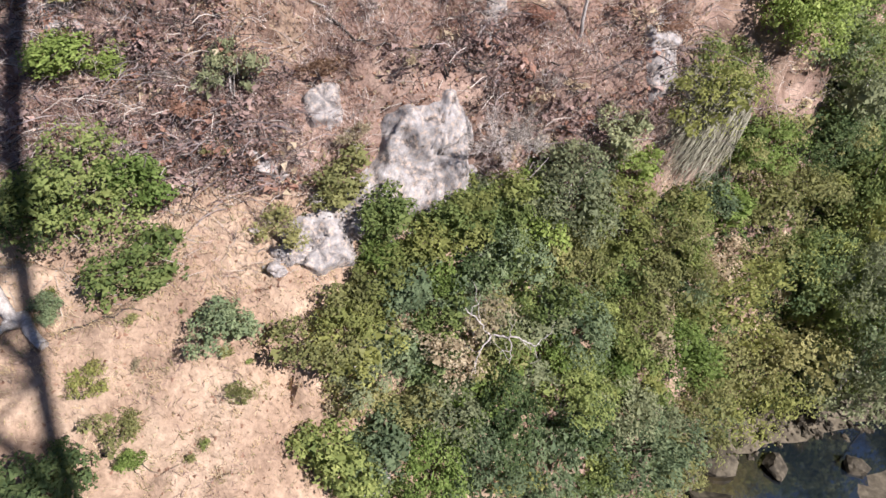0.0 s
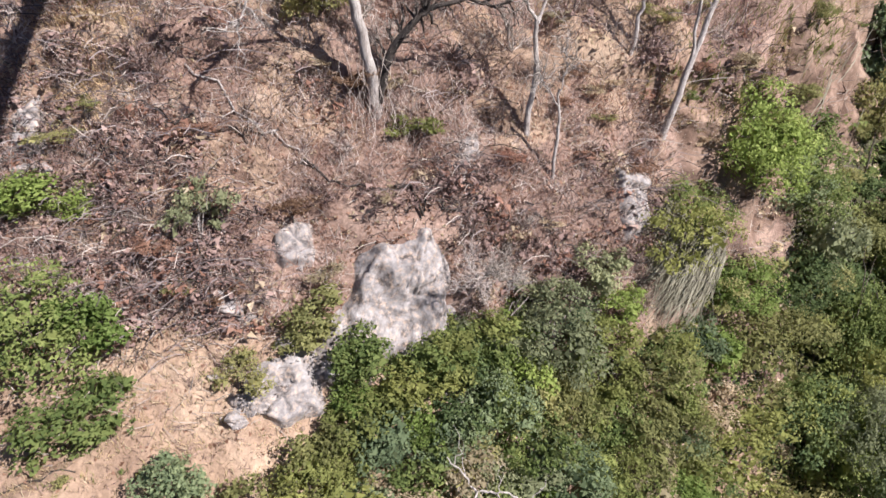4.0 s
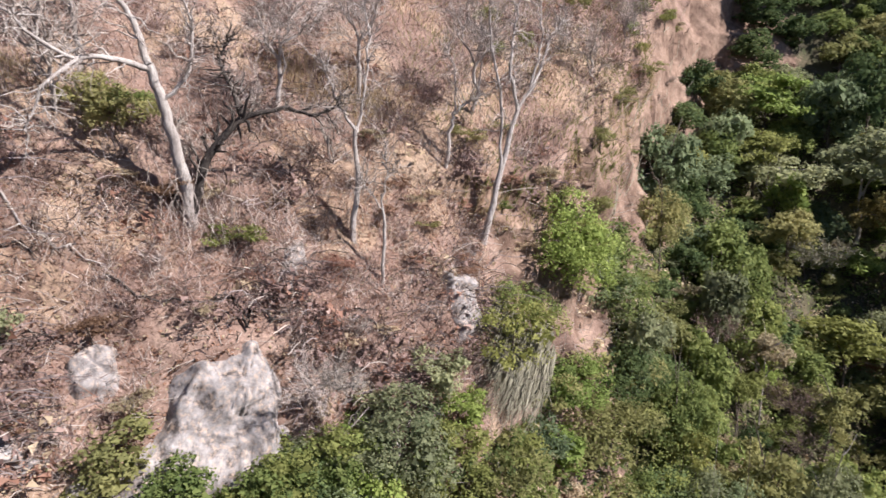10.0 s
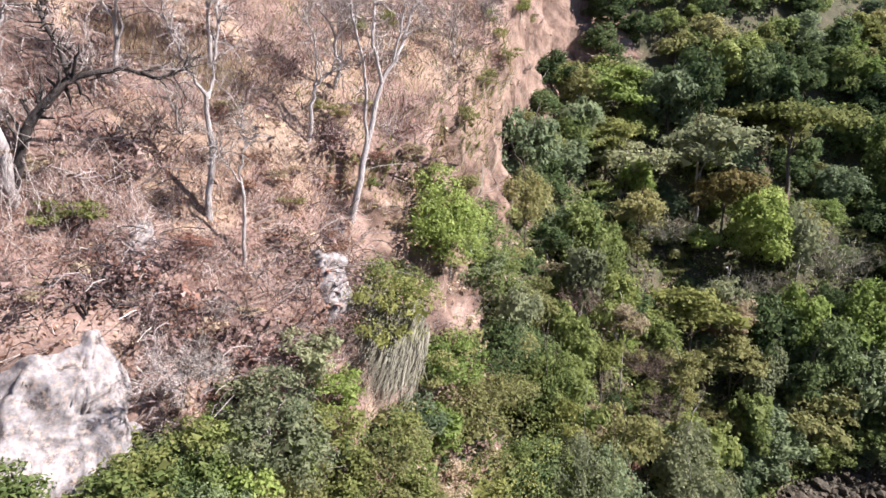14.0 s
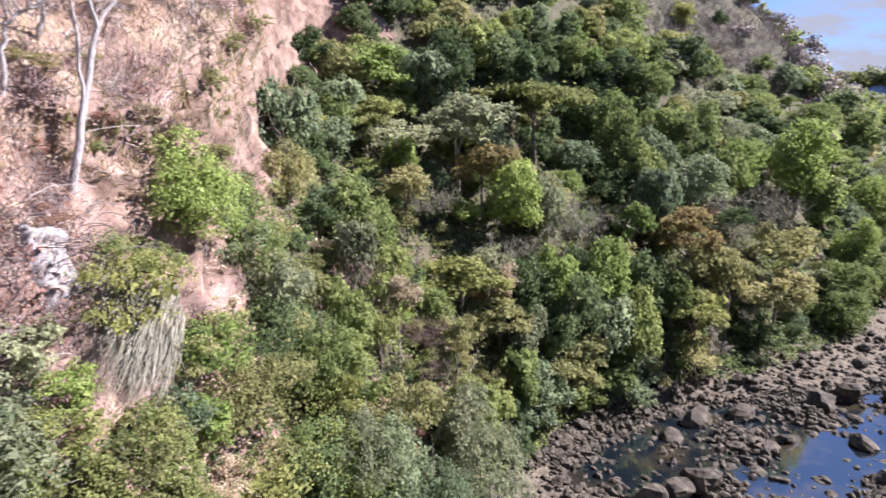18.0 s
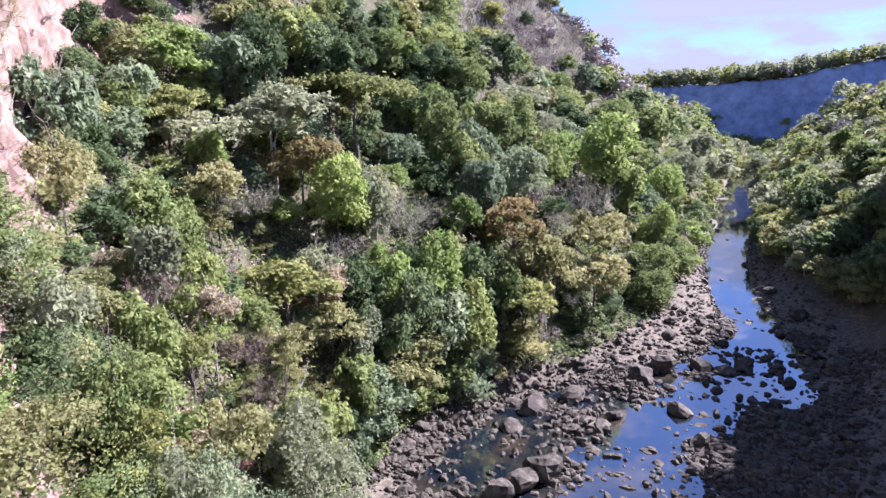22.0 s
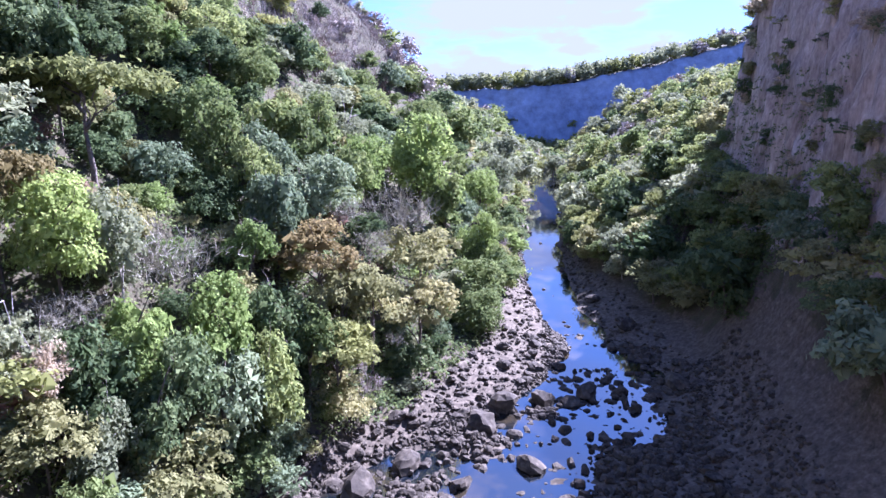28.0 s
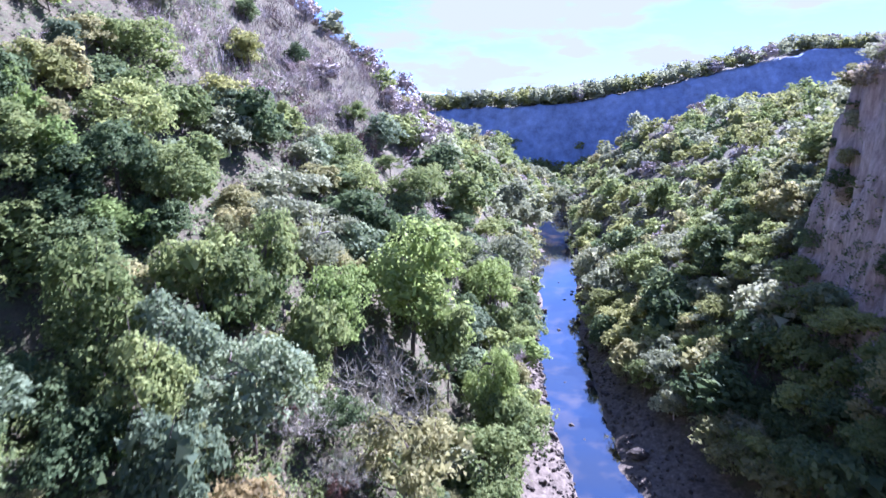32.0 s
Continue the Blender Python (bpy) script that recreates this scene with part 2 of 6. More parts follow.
leaf_brush = leafy("leaf_brush", (0.09, 0.062, 0.055), (0.2, 0.14, 0.12), (0.35, 0.258, 0.218), gloss=0.85, through_light=0.15)
stem_mauve = leafy("stem_mauve", (0.075, 0.058, 0.057), (0.16, 0.13, 0.127), (0.3, 0.255, 0.25), gloss=0.85, through_light=0.0)
straw = leafy("straw", (0.3, 0.215, 0.11), (0.47, 0.36, 0.2), (0.62, 0.5, 0.31), gloss=0.8, through_light=0.2)
water_mat, _n, _l, _b = material("river_water")
_w = noise_node(_n, _l, 0.12, 4, 0.6)
_l.new(ramp_node(_n, _l, _w.outputs["Fac"], [(0.5, (0.006, 0.009, 0.013)), (0.75, (0.06, 0.045, 0.022))]).outputs["Color"], _b.inputs["Base Color"])
_b.inputs["Roughness"].default_value, _b.inputs["IOR"].default_value = 0.01, 2.0
_r = noise_node(_n, _l, 1.6, 5, 0.6)
bump_node(_n, _l, _r.outputs["Fac"], _b, 0.08, 0.05)
_b.inputs["Specular IOR Level"].default_value = 0.85

# ---------------------------------------------------------------- the land
SECTIONS = []


def section(y, *keys):
    SECTIONS.append((y, np.array(keys, float)))


# Nineteen knots across the canyon: far left, upland, upper slope, cliff top, cliff foot, three slope knots, toe,
# left shore, two of the bed, right shore, right toe, right slope, right cliff foot and top, upland, far right.
section(-160, (-900, 120), (-120, 112), (-75, 82), (-36, 48), (-28, 34), (-22, 29), (-14, 25), (-4, 14), (2, 3), (5, 0.5), (8, -0.7), (20, -0.7), (24, 0.5), (28, 3), (34, 10), (40, 20), (46, 52), (90, 58), (900, 70))
section(-45, (-900, 120), (-120, 112), (-75, 82), (-36, 48), (-29, 35), (-23, 29), (-15, 25), (-5, 14), (1, 3), (4, 0.5), (7, -0.7), (18, -0.7), (22, 0.5), (27, 3), (34, 10), (40, 20), (46, 54), (90, 60), (900, 70))
section(-22, (-900, 120), (-120, 112), (-75, 82), (-34, 46.5), (-28.5, 37.5), (-24, 31), (-18, 27), (-10, 20), (-3, 3), (0, 0.5), (3, -0.7), (16, -0.7), (20, 0.5), (27, 3), (34, 10), (40, 20), (46, 55), (90, 60), (900, 70))
section(-8, (-900, 120), (-120, 112), (-75, 80), (-33, 43.5), (-28.5, 36.5), (-26, 29.5), (-20, 24), (-13, 15), (-9, 3), (-6, 0.5), (-3, -0.7), (14, -0.7), (18, 0.5), (27, 3), (34, 10), (40, 20), (46, 55), (90, 60), (900, 70))
section(4, (-900, 120), (-120, 112), (-78, 80), (-34.5, 43), (-30, 36.5), (-26, 27), (-23, 20), (-18, 11), (-15.5, 3), (-14, 0.5), (-11, -0.7), (12, -0.7), (16, 0.5), (26, 3), (34, 10), (40, 20), (47, 55), (90, 60), (900, 70))
section(15, (-900, 120), (-120, 112), (-80, 82), (-36, 42.5), (-33, 32), (-30.5, 23), (-28, 14), (-26, 6), (-24.5, 2.5), (-23, 0.5), (-20, -0.7), (10, -0.7), (14, 0.5), (26, 3), (34, 10), (40, 20), (48, 55), (92, 60), (900, 70))
section(27, (-900, 122), (-120, 114), (-84, 86), (-42, 47), (-38.3, 33), (-35, 24), (-32, 15), (-29, 7), (-26, 2.5), (-24, 0.5), (-21, -0.7), (7, -0.7), (12, 0.5), (26, 3), (34, 10), (40, 20), (49, 55), (92, 60), (900, 70))
section(38, (-900, 125), (-125, 118), (-90, 90), (-52, 54), (-47, 36), (-42, 27), (-37, 18), (-31, 8), (-27, 2.5), (-25, 0.5), (-21, -0.7), (7, -0.7), (12, 0.5), (26, 3), (36, 10), (42, 20), (50, 55), (92, 60), (900, 70))
section(50, (-900, 125), (-125, 118), (-95, 92), (-62, 60), (-57, 40), (-49, 30), (-40, 20), (-32, 9), (-27, 2.5), (-25, 0.5), (-18, -0.7), (9, -0.7), (14, 0.5), (26, 3), (37, 10), (43, 20), (51, 55), (92, 60), (900, 70))
section(64, (-900, 125), (-130, 118), (-98, 94), (-72, 67), (-65, 47), (-54, 33), (-42, 23), (-33, 11), (-27, 2.5), (-24, 0.5), (-20, -0.7), (12, -0.7), (17, 0.5), (28, 3), (38, 10), (44, 20), (52, 55), (94, 60), (900, 70))
section(80, (-900, 120), (-130, 115), (-96, 92), (-74, 71), (-62, 53), (-48, 36), (-36, 24), (-26, 11), (-20, 2.8), (-17, 0.6), (-13, -0.6), (21, -0.6), (25, 0.5), (33, 3), (40, 10), (46, 22), (54, 55), (95, 60), (900, 70))
section(97, (-900, 95), (-130, 110), (-94, 92), (-70, 72), (-56, 54), (-42, 37), (-29, 25), (-17, 12), (-9, 2.8), (3, 0.7), (7, -0.5), (27, -0.6), (31, 0.5), (37, 3), (44, 12), (50, 28), (57, 56), (96, 61), (900, 70))
section(110, (-900, 95), (-130, 108), (-92, 94), (-69, 74), (-54, 55), (-40, 39), (-26, 27), (-12, 13), (-4, 2.8), (13, 0.8), (16, -0.6), (31, -0.6), (35, 0.5), (40, 3), (46, 11), (52, 26), (59, 56), (97, 61), (900, 70))
section(122, (-900, 95), (-130, 108), (-92, 96), (-68, 76), (-52, 57), (-38, 42), (-24, 29), (-9, 15), (1, 3), (18, 0.7), (21, -0.6), (28, -0.6), (32, 0.5), (42, 3), (49, 10), (55, 24), (61, 57), (98, 62), (900, 70))
section(145, (-900, 95), (-130, 110), (-92, 100), (-66, 78), (-50, 58), (-36, 43), (-21, 31), (-4, 17), (8, 3), (17, 0.7), (19, -0.6), (24.5, -0.6), (28, 0.5), (39, 3), (48, 8), (58, 24), (63, 58), (100, 62), (900, 70))
section(164, (-900, 95), (-130, 112), (-90, 102), (-64, 82), (-46, 62), (-32, 46), (-16, 33), (0, 18), (12, 3), (17, 0.6), (19.5, -0.6), (26.5, -0.6), (30, 0.5), (36, 3), (46, 10), (60, 24), (66, 58), (104, 62), (900, 70))
section(174, (-900, 95), (-130, 112), (-90, 102), (-63, 82), (-45, 62), (-31, 46), (-15, 33), (1, 18), (14, 3), (18, 0.6), (20.5, -0.6), (28, -0.6), (31, 0.5), (37, 3), (48, 11), (64, 24), (78, 48), (110, 62), (900, 74))
section(200, (-900, 95), (-130, 116), (-88, 106), (-60, 88), (-42, 66), (-27, 50), (-10, 36), (5, 21), (17, 3), (20, 0.6), (22, -0.7), (31, -0.7), (34, 0.5), (38, 3), (52, 15), (72, 31), (92, 50), (130, 62), (900, 76))
section(240, (-900, 95), (-130, 110), (-88, 100), (-56, 92), (-34, 75), (-20, 59), (-3, 39), (12, 21), (22, 3), (25, 0.6), (27, -0.7), (38, -0.7), (41, 0.5), (45, 3), (62, 17), (88, 34), (116, 50), (160, 60), (900, 76))
section(300, (-900, 90), (-130, 84), (-88, 76), (-50, 75), (-24, 61), (-6, 46), (10, 29), (22, 15), (31, 3), (33, 0.6), (35, -0.7), (48, -0.7), (51, 0.5), (55, 3), (74, 20), (102, 38), (140, 54), (190, 62), (900, 76))
section(370, (-900, 80), (-130, 66), (-88, 58), (-50, 52), (-20, 46), (-2, 39), (14, 29), (30, 14), (42, 3), (44, 0.6), (46, -0.7), (62, -0.7), (65, 0.5), (70, 3), (86, 20), (114, 40), (154, 54), (215, 64), (900, 84))
section(450, (-900, 76), (-130, 58), (-88, 54), (-50, 50), (-20, 45), (2, 41), (22, 37), (36, 31), (50, 8), (57, 0.6), (62, -0.7), (77, -0.7), (81, 0.5), (88, 5), (98, 24), (114, 43), (154, 55), (225, 66), (900, 88))
section(500, (-900, 75), (-130, 46), (-88, 40), (-50, 36), (-20, 32), (0, 28), (20, 20), (42, 10), (58, 4), (63, 1.6), (68, 0.5), (83, 0.5), (88, 1.5), (98, 6), (112, 26), (146, 43), (200, 54), (270, 64), (900, 90))
section(585, (-900, 75), (-130, 34), (-88, 28), (-50, 24), (-20, 20), (0, 17), (25, 12), (50, 8), (75, 6), (80, 5), (85, 4), (100, 4), (104, 5), (112, 9), (128, 20), (170, 34), (230, 46), (300, 58), (900, 90))
section(600, (-900, 75), (-130, 52), (-88, 50), (-50, 50), (-20, 52), (0, 53), (25, 54), (50, 56), (75, 58), (80, 58), (85, 58), (100, 60), (104, 60), (112, 61), (128, 65), (170, 73), (230, 88), (300, 104), (900, 130))
section(760, (-900, 78), (-130, 56), (-88, 55), (-50, 55), (-20, 57), (0, 58), (25, 59), (50, 61), (75, 63), (80, 63), (85, 63), (100, 65), (104, 65), (112, 66), (128, 70), (170, 78), (230, 94), (300, 110), (900, 135))
section(3600, (-2600, 80), (-900, 70), (-600, 60), (-400, 60), (-200, 60), (0, 60), (100, 60), (150, 60), (200, 60), (250, 60), (300, 60), (350, 60), (400, 60), (450, 60), (500, 65), (700, 70), (900, 75), (1400, 80), (2800, 90))

COUNTS = (6, 8, 26, 40, 24, 20, 18, 8, 5, 4, 10, 4, 10, 12, 14, 24, 12, 6)
cols = np.concatenate([k + np.arange(c) / c for k, c in enumerate(COUNTS)] + [[len(COUNTS)]])
rows_y = np.concatenate([np.arange(-160, -50, 4), np.arange(-50, 130, 0.7), np.arange(130, 250, 1.3), np.arange(250, 580, 4), np.arange(580, 606, 1.0), 606 + 2994 * np.linspace(0.01, 1, 22) ** 2.2])
sec_y = np.array([s[0] for s in SECTIONS], float)
sec_k = np.array([s[1] for s in SECTIONS])
sec_k[(sec_y > 70) & (sec_y < 170), 16:18, 1] += 6.0  # rim raised so the cliff's shadow reaches farther over the river bed


def smooth_rows(y):
    """Knots of the cross-section at each y, gliding between the sections."""
    i = np.clip(np.searchsorted(sec_y, y) - 1, 0, len(sec_y) - 2)
    f = ((y - sec_y[i]) / (sec_y[i + 1] - sec_y[i]))[:, None, None]
    f = 0.5 * f + 0.5 * f * f * (3 - 2 * f)
    return sec_k[i] * (1 - f) + sec_k[i + 1] * f


knots = smooth_rows(rows_y)
k0 = np.minimum(cols.astype(int), len(COUNTS) - 1)
fc = (cols - k0)[None, :]
# A straight run between the knots, then rounded.
A, B = knots[:, k0], knots[:, k0 + 1]
GX = A[..., 0] * (1 - fc) + B[..., 0] * fc
GZ = A[..., 1] * (1 - fc) + B[..., 1] * fc
for _ in range(3):
    GZ[:, 1:-1] = 0.25 * GZ[:, :-2] + 0.5 * GZ[:, 1:-1] + 0.25 * GZ[:, 2:]
GY = np.repeat(rows_y[:, None], len(cols), 1)
flat = np.stack([GX, GY, GZ], -1).reshape(-1, 3)
steep = np.clip(np.gradient(GZ, axis=1) / np.maximum(np.gradient(GX, axis=1), 0.01), -3, 3).ravel()
bars = np.zeros_like(GX)
for bx, by, rx, ry, h in ((2, 90, 5, 5, 1.3), (-5, 76, 4, 6, 1.2), (12, 97, 3, 2.5, 0.9), (-14, 52, 6, 5, 1.2), (-6, 64, 3, 3, 1.0), (22, 84, 5, 7, 1.4), (17, 70, 7, 9, 1.5), (8, 40, 8, 16, 1.4), (-16, 30, 3, 5, 1.1), (23.5, 128, 1.2, 3, 0.8), (26, 240, 4, 20, 0.8), (38, 300, 4, 20, 0.8)):
    bars += h * np.exp(-((GX - bx) / rx) ** 2 - ((GY - by) / ry) ** 2)
bed = ((cols > 8.6) & (cols < 12.4))[None, :] * np.ones_like(GX)
far = np.clip((np.abs(GY - 60) - 200) / 400, 0, 1)
amp = np.where(bed > 0, 0.45, 0.8) * (1 + far * 3)
n1 = vnoise(flat * [1, 1, 0.6], 9.0, 3).reshape(GX.shape)
n2 = vnoise(flat * [1, 1, 0.35], 2.6, 11).reshape(GX.shape)
n3 = vnoise(flat, 0.9, 23, 3).reshape(GX.shape)
ledges = 1 + 0.5 * np.clip(np.abs(steep).reshape(GX.shape) - 0.8, 0, 1.5)
place = cols[None, :] + 0.2 * n2
cliffy = np.clip((place - 2.9) * 4, 0, 1) * np.clip((4.15 - place) * 4, 0, 1) * np.clip((GY - 6) / 6, 0, 1) * np.clip((88 - GY) / 8, 0, 1)
cliffy = np.maximum(cliffy, np.clip((place - 14.6) * 4, 0, 1) * np.clip((16.2 - place) * 4, 0, 1) * np.clip((186 - GY) / 8, 0, 1))
blocks = np.abs(vnoise(flat * [1, 1, 0.9], 4.2, 31, 3)).reshape(GX.shape) * 2.2 + np.abs(vnoise(flat * [1, 1, 2.0], 1.8, 37, 3)).reshape(GX.shape) * 1.2 - 0.9
hummocks = np.clip((8 - cols[None, :]) * 2, 0, 1) * np.clip((40 - GY) / 10, 0, 1) * (cols[None, :] > 2) * np.abs(vnoise(flat, 3.2, 41, 3)).reshape(GX.shape)
lift = 1.4 * blocks * cliffy + 1.9 * hummocks + amp * (0.8 * n1 + 0.5 * n2 * ledges + 0.16 * n3)
wallish = np.clip(np.abs(steep).reshape(GX.shape) / 2, 0, 1)
NZ = GZ + lift * (1 - 0.55 * wallish)
NX = GX - np.sign(steep).reshape(GX.shape) * lift * wallish * -0.9 * (bed == 0)
inner = (cols > 9.2) & (cols < 11.8)
NZ[:, inner] = np.minimum(NZ[:, inner], GZ[:, inner] + 0.5)
NZ = NZ + bars
for (ax, ay), (bx, by) in (((-19.5, -20.0), (-17.2, -19.4)), ((-17.2, -19.4), (-14.0, -18.2)), ((-24.5, -33.0), (-22.5, -26.0))):
    u = np.clip(((NX - ax) * (bx - ax) + (GY - ay) * (by - ay)) / ((bx - ax) ** 2 + (by - ay) ** 2), 0, 1)
    gully = np.hypot(NX - ax - u * (bx - ax), GY - ay - u * (by - ay)) + 0.25 * n3
    NZ = NZ - 1.4 * np.exp(-(gully / 0.55) ** 2)
NZ = NZ - 13 * np.exp(-((NX + 43) / 9) ** 2 - ((GY - 109) / 12) ** 2)  # the shaded hollow in the forest
NX = np.maximum.accumulate(NX + np.arange(len(cols))[None, :] * 1e-4, axis=1)


def ground(x, y):
    """The height of the land at x, y."""
    r = int(np.clip(np.searchsorted(rows_y, y) - 1, 0, len(rows_y) - 2))
    f = (y - rows_y[r]) / (rows_y[r + 1] - rows_y[r])
    return float(np.interp(x, NX[r], NZ[r]) * (1 - f) + np.interp(x, NX[r + 1], NZ[r + 1]) * f)


def across(c, y):
    """The point of the land at cross-section place c (0 to 18) and y."""
    r = int(np.clip(np.searchsorted(rows_y, y) - 1, 0, len(rows_y) - 2))
    f = (y - rows_y[r]) / (rows_y[r + 1] - rows_y[r])
    x = np.interp(c, cols, NX[r]) * (1 - f) + np.interp(c, cols, NX[r + 1]) * f
    return float(x), float(y), ground(x, y)


nr, nc = GX.shape
idx = np.arange(nr * nc).reshape(nr, nc)
quads = np.stack([idx[:-1, :-1], idx[:-1, 1:], idx[1:, 1:], idx[1:, :-1]], -1).reshape(-1, 4)
land = mesh_of("ground", np.stack([NX, GY, NZ], -1).reshape(-1, 3), quads, None, True)
c_at = cols[None, :] + 0.3 * n2 + 0.12 * n3
y_at = GY + 3 * n1 + 1.2 * n3


def soft(v, a, b):
    return np.clip((v - a) / (b - a), 0, 1)


dry_side = soft(-(y_at - (21 + 50 * np.clip((4.25 - c_at) * 3, 0, 1))), -2, 2) * soft(-c_at, -8.4, -8.0)
bare = np.maximum(soft(n1 + 0.5 * n2, -0.05, 0.35) * 0.85, soft(-y_at, 7, 10) * soft(c_at, 4.5, 4.9) * soft(-c_at, -7.8, -7.3)) * dry_side
rocky = soft(c_at, 2.95, 3.2) * soft(-c_at, -4.2, -3.95) * soft(y_at, 8, 12) * soft(-y_at, -82, -74)
rocky = np.maximum(rocky, soft(n2 + 0.4 * n3, 0.55, 0.8) * dry_side * soft(np.abs(steep).reshape(GX.shape), 0.8, 1.4))
right_end = np.where(GY < 118, 14.5, 13.3)
stony = soft(c_at, 8.1, 8.4) * np.clip((right_end - c_at) / 0.4, 0, 1)
shade_wall = soft(c_at, 14.4, 14.8) * soft(-c_at, -16.4, -16.0) * soft(-y_at, -186, -178)
# The far cliff's face, which takes the blue of haze.
hazed_cliff = soft(GY, 580, 584) * soft(-GY, -606, -602)
for mask_name, mask in (("dry", dry_side), ("bare", bare), ("rock", rocky), ("stony", stony), ("wall", shade_wall), ("hazed_cliff", hazed_cliff)):
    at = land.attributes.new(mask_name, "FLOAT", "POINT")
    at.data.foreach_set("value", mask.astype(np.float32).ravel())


def layered(name, base, layers):
    """One surface of several materials' colours and reliefs, laid over one another by masks of the land."""
    m = base.copy()
    m.name = name
    n, l = m.node_tree.nodes, m.node_tree.links
    b = n["Principled BSDF"]
    col = b.inputs["Base Color"].links[0].from_socket
    for mask_name, stops, scale, fine, stretch in layers:
        a = n.new("ShaderNodeAttribute")
        a.attribute_name = mask_name
        broad = noise_node(n, l, scale, 6, 0.65, stretch)
        small = noise_node(n, l, fine, 6, 0.7, stretch)
        base_col = ramp_node(n, l, broad.outputs["Fac"], stops).outputs["Color"]
        grain = ramp_node(n, l, small.outputs["Fac"], [(0.3, (0.45, 0.42, 0.4)), (0.7, (1.25, 1.25, 1.25))]).outputs["Color"]
        edge = n.new("ShaderNodeMath")
        edge.operation = "MULTIPLY_ADD"
        l.new(small.outputs["Fac"], edge.inputs[0])
        edge.inputs[1].default_value = 0.8
        l.new(a.outputs["Fac"], edge.inputs[2])
        fac = ramp_node(n, l, edge.outputs[0], [(0.75, (0, 0, 0)), (1.0, (1, 1, 1))]).outputs["Color"]
        col = mix_node(n, l, fac, col, mix_node(n, l, 0.75, base_col, grain, "MULTIPLY"))
    l.new(col, b.inputs["Base Color"])
    return m


LITTER = [(0.3, (0.135, 0.088, 0.07)), (0.5, (0.265, 0.178, 0.143)), (0.7, (0.4, 0.29, 0.23))]
SOIL = [(0.3, (0.21, 0.14, 0.1)), (0.5, (0.34, 0.24, 0.172)), (0.7, (0.45, 0.34, 0.25))]
PINK = [(0.34, (0.1, 0.062, 0.046)), (0.5, (0.255, 0.172, 0.13)), (0.7, (0.36, 0.26, 0.2))]
STONES = [(0.3, (0.06, 0.05, 0.037)), (0.5, (0.122, 0.101, 0.074)), (0.7, (0.195, 0.164, 0.12))]
DARK = [(0.3, (0.21, 0.17, 0.145)), (0.5, (0.35, 0.287, 0.245)), (0.7, (0.46, 0.388, 0.338))]
# Distance haze put into the far cliff's base colour.
HAZE_BLUE = [(0.3, (0.17, 0.22, 0.35)), (0.5, (0.24, 0.305, 0.46)), (0.7, (0.31, 0.38, 0.53))]
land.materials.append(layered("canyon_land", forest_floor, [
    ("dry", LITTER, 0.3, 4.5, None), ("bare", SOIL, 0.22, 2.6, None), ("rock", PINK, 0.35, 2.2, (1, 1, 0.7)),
    ("stony", STONES, 1.1, 2.6, None), ("wall", DARK, 0.2, 1.6, (1, 1, 0.3)), ("hazed_cliff", HAZE_BLUE, 0.025, 0.14, None)]))
tagged(new("ground", land), "steep canyon sides of dry soil, leaf litter and pink rock above a gravel river bed", "ground", kind="structure")

# The river: one sheet of water that the bed's bars and boulders break.
wr = np.where(rows_y < 560)[0]
lw = [np.stack([np.interp(k, cols, NX[r]) for k in np.linspace(8.8, 12.3, 9)]) for r in wr]
wv = np.array([[(x, rows_y[r], 0.0) for x in xs] for r, xs in zip(wr, lw)]).reshape(-1, 3)
wi = np.arange(len(wv)).reshape(len(wr), 9)
water = new("water", mesh_of("water", wv, np.stack([wi[:-1, :-1], wi[:-1, 1:], wi[1:, 1:], wi[1:, :-1]], -1).reshape(-1, 4), water_mat, True))
tagged(water, "shallow rippled river water reflecting the bright sky", "river", kind="structure")

# ---------------------------------------------------------------- plants
LEAVES = {"dark": leaf_dark, "mid": leaf_mid, "bright": leaf_bright, "bright2": leaf_bright, "olive": leaf_olive, "pale": leaf_pale,
          "yellow": leaf_yellow, "blue": leaf_blue, "dry": leaf_dry, "amber": leaf_amber, "rust": leaf_rust, "grey": twig_grey, "tan": twig_tan, "brown": twig_brown}
WORDS = {"dark": "dark green", "mid": "green", "bright": "bright green", "bright2": "bright yellow-green", "olive": "olive green", "pale": "pale green",
         "yellow": "yellowish green", "blue": "bluish green", "dry": "dry tan", "amber": "olive and amber", "rust": "rusty brown", "grey": "leafless grey", "tan": "leafless tan", "brown": "leafless brown"}


def tube(path, radii, sides=6):
    """Vertices and quads of a tapered tube along a path."""
    path, radii = np.asarray(path, float), np.asarray(radii, float)
    t = np.gradient(path, axis=0)
    t /= np.linalg.norm(t, axis=1)[:, None] + 1e-9
    a = np.cross(t, [0.31, 0.95, 0.05])
    a /= np.linalg.norm(a, axis=1)[:, None] + 1e-9
    b = np.cross(t, a)
    ang = np.arange(sides) * 2 * np.pi / sides
    ring = a[:, None] * np.cos(ang)[None, :, None] + b[:, None] * np.sin(ang)[None, :, None]
    v = (path[:, None] + ring * radii[:, None, None]).reshape(-1, 3)
    i = np.arange(len(path) * sides).reshape(len(path), sides)
    j = np.roll(i, -1, 1)
    return v, np.stack([i[:-1], j[:-1], j[1:], i[1:]], -1).reshape(-1, 4)


def wander(r, a, b, n=6, wobble=0.08, sag=0.0):
    """A crooked line from a to b."""
    a, b = np.asarray(a, float), np.asarray(b, float)
    u = np.linspace(0, 1, n)[:, None]
    d = np.linalg.norm(b - a)
    off = r.normal(0, wobble * d, (n, 3)) * np.sin(np.pi * u)
    off[:, 2] += (sag * d * np.sin(np.pi * u))[:, 0]
    return a + (b - a) * u + off


